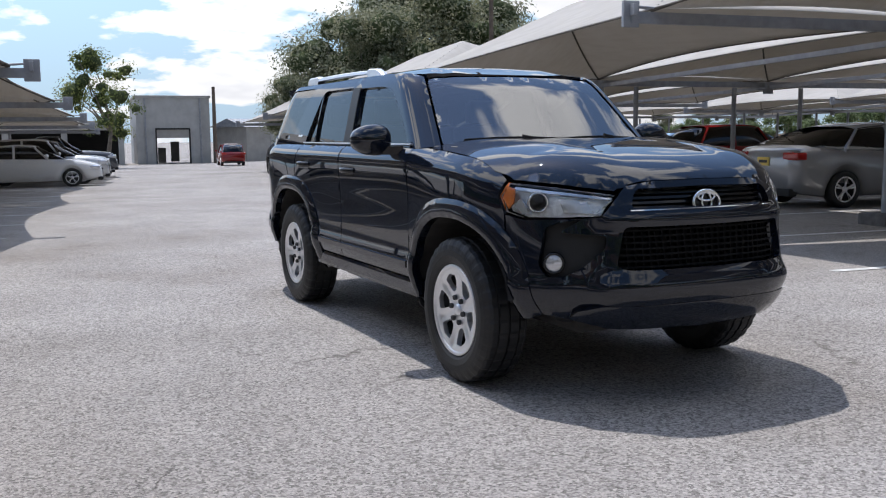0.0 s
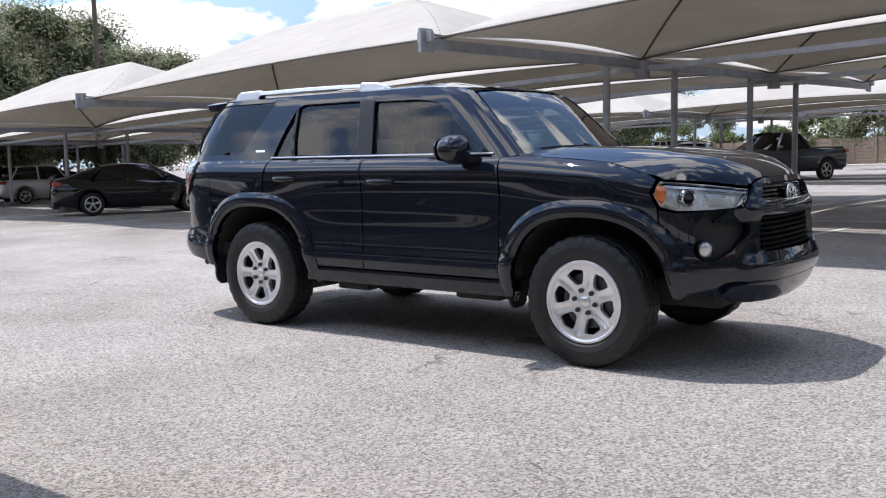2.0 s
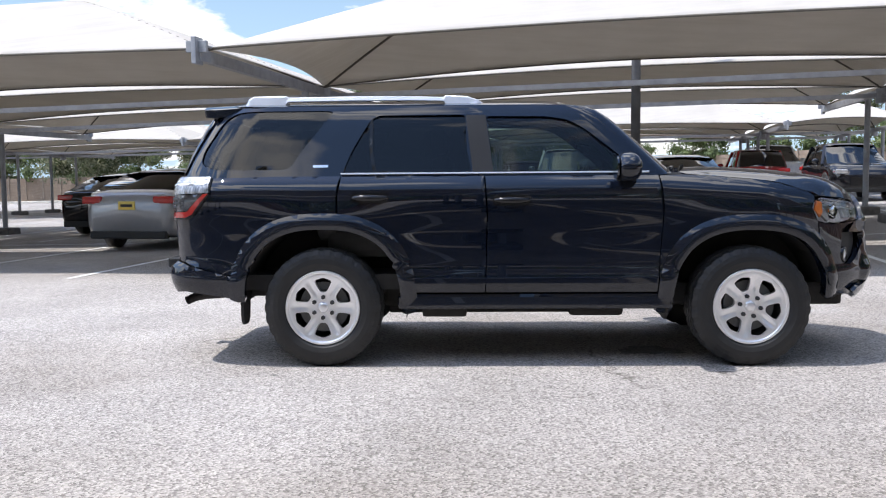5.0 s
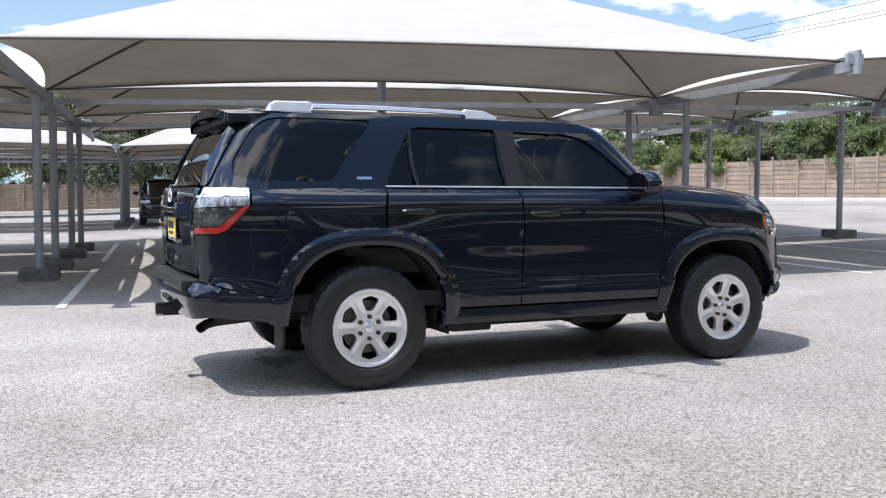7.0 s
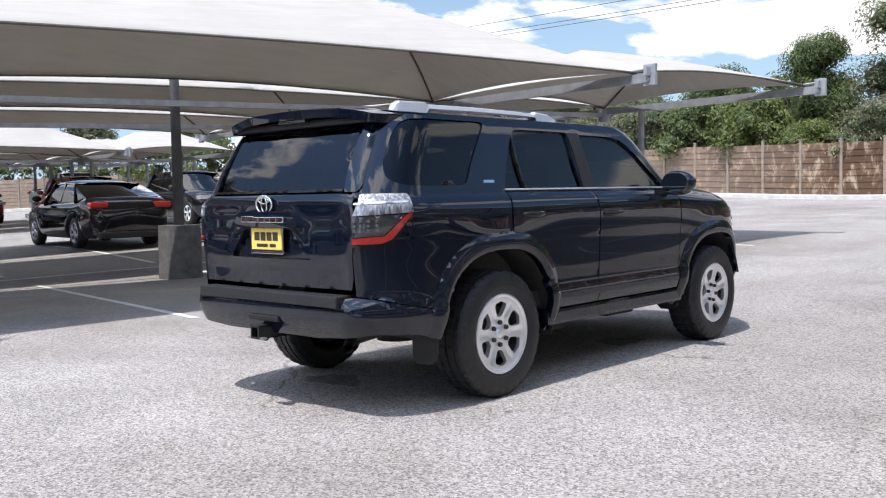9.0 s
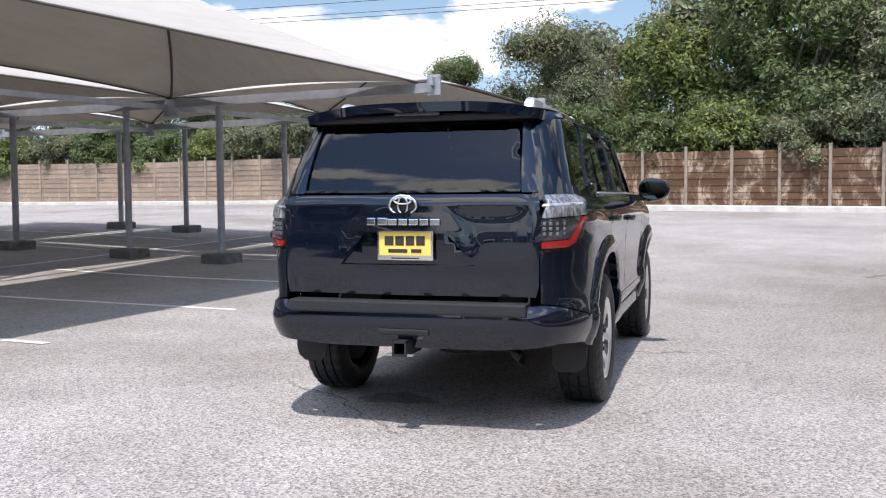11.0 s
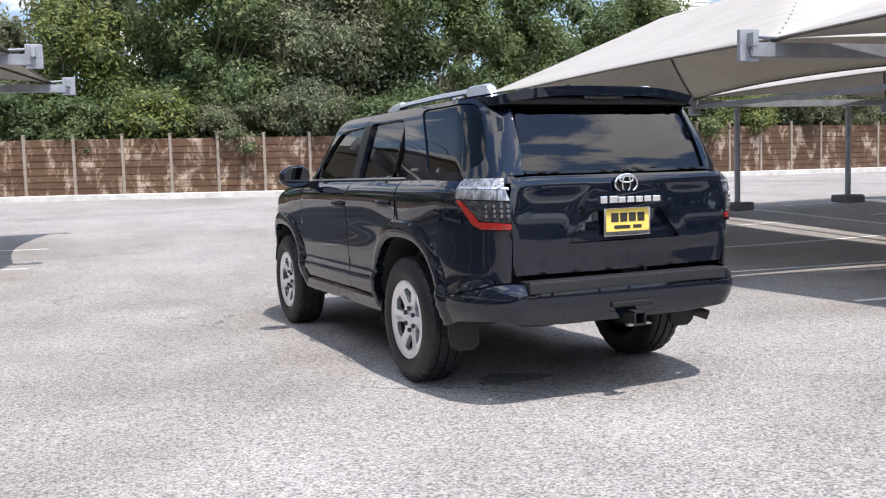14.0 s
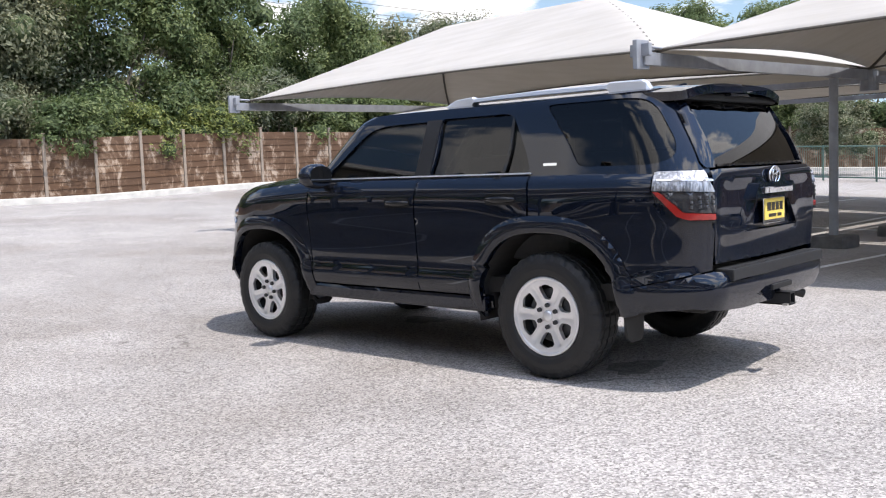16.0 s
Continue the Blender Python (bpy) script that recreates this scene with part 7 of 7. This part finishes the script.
def oil_stain(x, y, rx, ry, seed, mat, label):
    """An uneven dark spot soaked into the paving."""
    rng = random.Random(seed)
    bm = bmesh.new()
    c = bm.verts.new((x, y, ground_z(x, y) + 0.0035))
    ring = []
    for i in range(36):
        a = 2 * math.pi * i / 36
        k = 1 + 0.16 * math.sin(3 * a + seed) + 0.1 * math.sin(7 * a + 2 * seed) + rng.uniform(-0.05, 0.05)
        px, py = x + rx * k * math.cos(a), y + ry * k * math.sin(a)
        ring.append(bm.verts.new((px, py, ground_z(px, py) + 0.003)))
    for i in range(36):
        bm.faces.new((c, ring[i], ring[(i + 1) % 36]))
    tagged(part("oil_stain", bm, mat), label, "stain", "stains on the paving", "structure")


def stain_material():
    n = Nodes("oil_soaked_paving")
    vor = n.add("ShaderNodeTexVoronoi", Scale=85.0)
    n.nt.links.new(n.coord, vor.inputs["Vector"])
    f = n.noise(9.0, 5.0)
    col = n.mix(1.0, n.ramp(f, [(0.3, (0.10, 0.097, 0.092)), (0.75, (0.20, 0.195, 0.188))]), n.ramp(vor.outputs["Color"], [(0.12, (0.5, 0.49, 0.48)), (0.9, (1.4, 1.38, 1.35))]), "MULTIPLY")
    n.set(Base_Color=col, Roughness=0.8)
    n.bump(vor.outputs["Distance"], 0.55, 0.006)
    return n.mat


M["stain"] = stain_material()
oil_stain(-1.67, 0.33, 0.15, 0.24, 1, M["stain"], "dark oil stain soaked into the paving")
oil_stain(-1.67, -1.18, 0.022, 0.022, 2, M["stain"], "small dark spot on the paving")
oil_stain(0.85, -0.35, 0.22, 0.16, 3, M["stain"], "dark drip stain beneath the engine")


def build_column():
    """A dark light pole on a tall concrete base; its shaft goes up through the cloth."""
    at = uv(1.11, 8.9)
    th = thing("steel_column", "dark steel column on a tall rough concrete base", "column")
    bm = bmesh.new()
    tube(bm, (at.x, at.y, at.z - 0.1), (at.x, at.y, at.z + 0.84), 0.34, 0.33, 24)
    part("concrete_base", bm, M["footing"], th, "tall rough concrete base")
    bm = bmesh.new()
    tube(bm, (at.x, at.y, at.z + 0.8), (at.x, at.y, at.z + 6.5), 0.085, 0.06, n=16)
    part("shaft", bm, M["dark_steel"], th, smooth=True)


M["dark_steel"] = plain("dark_painted_steel", (0.12, 0.12, 0.122), 0.6, 0.2, 0.2)
build_column()
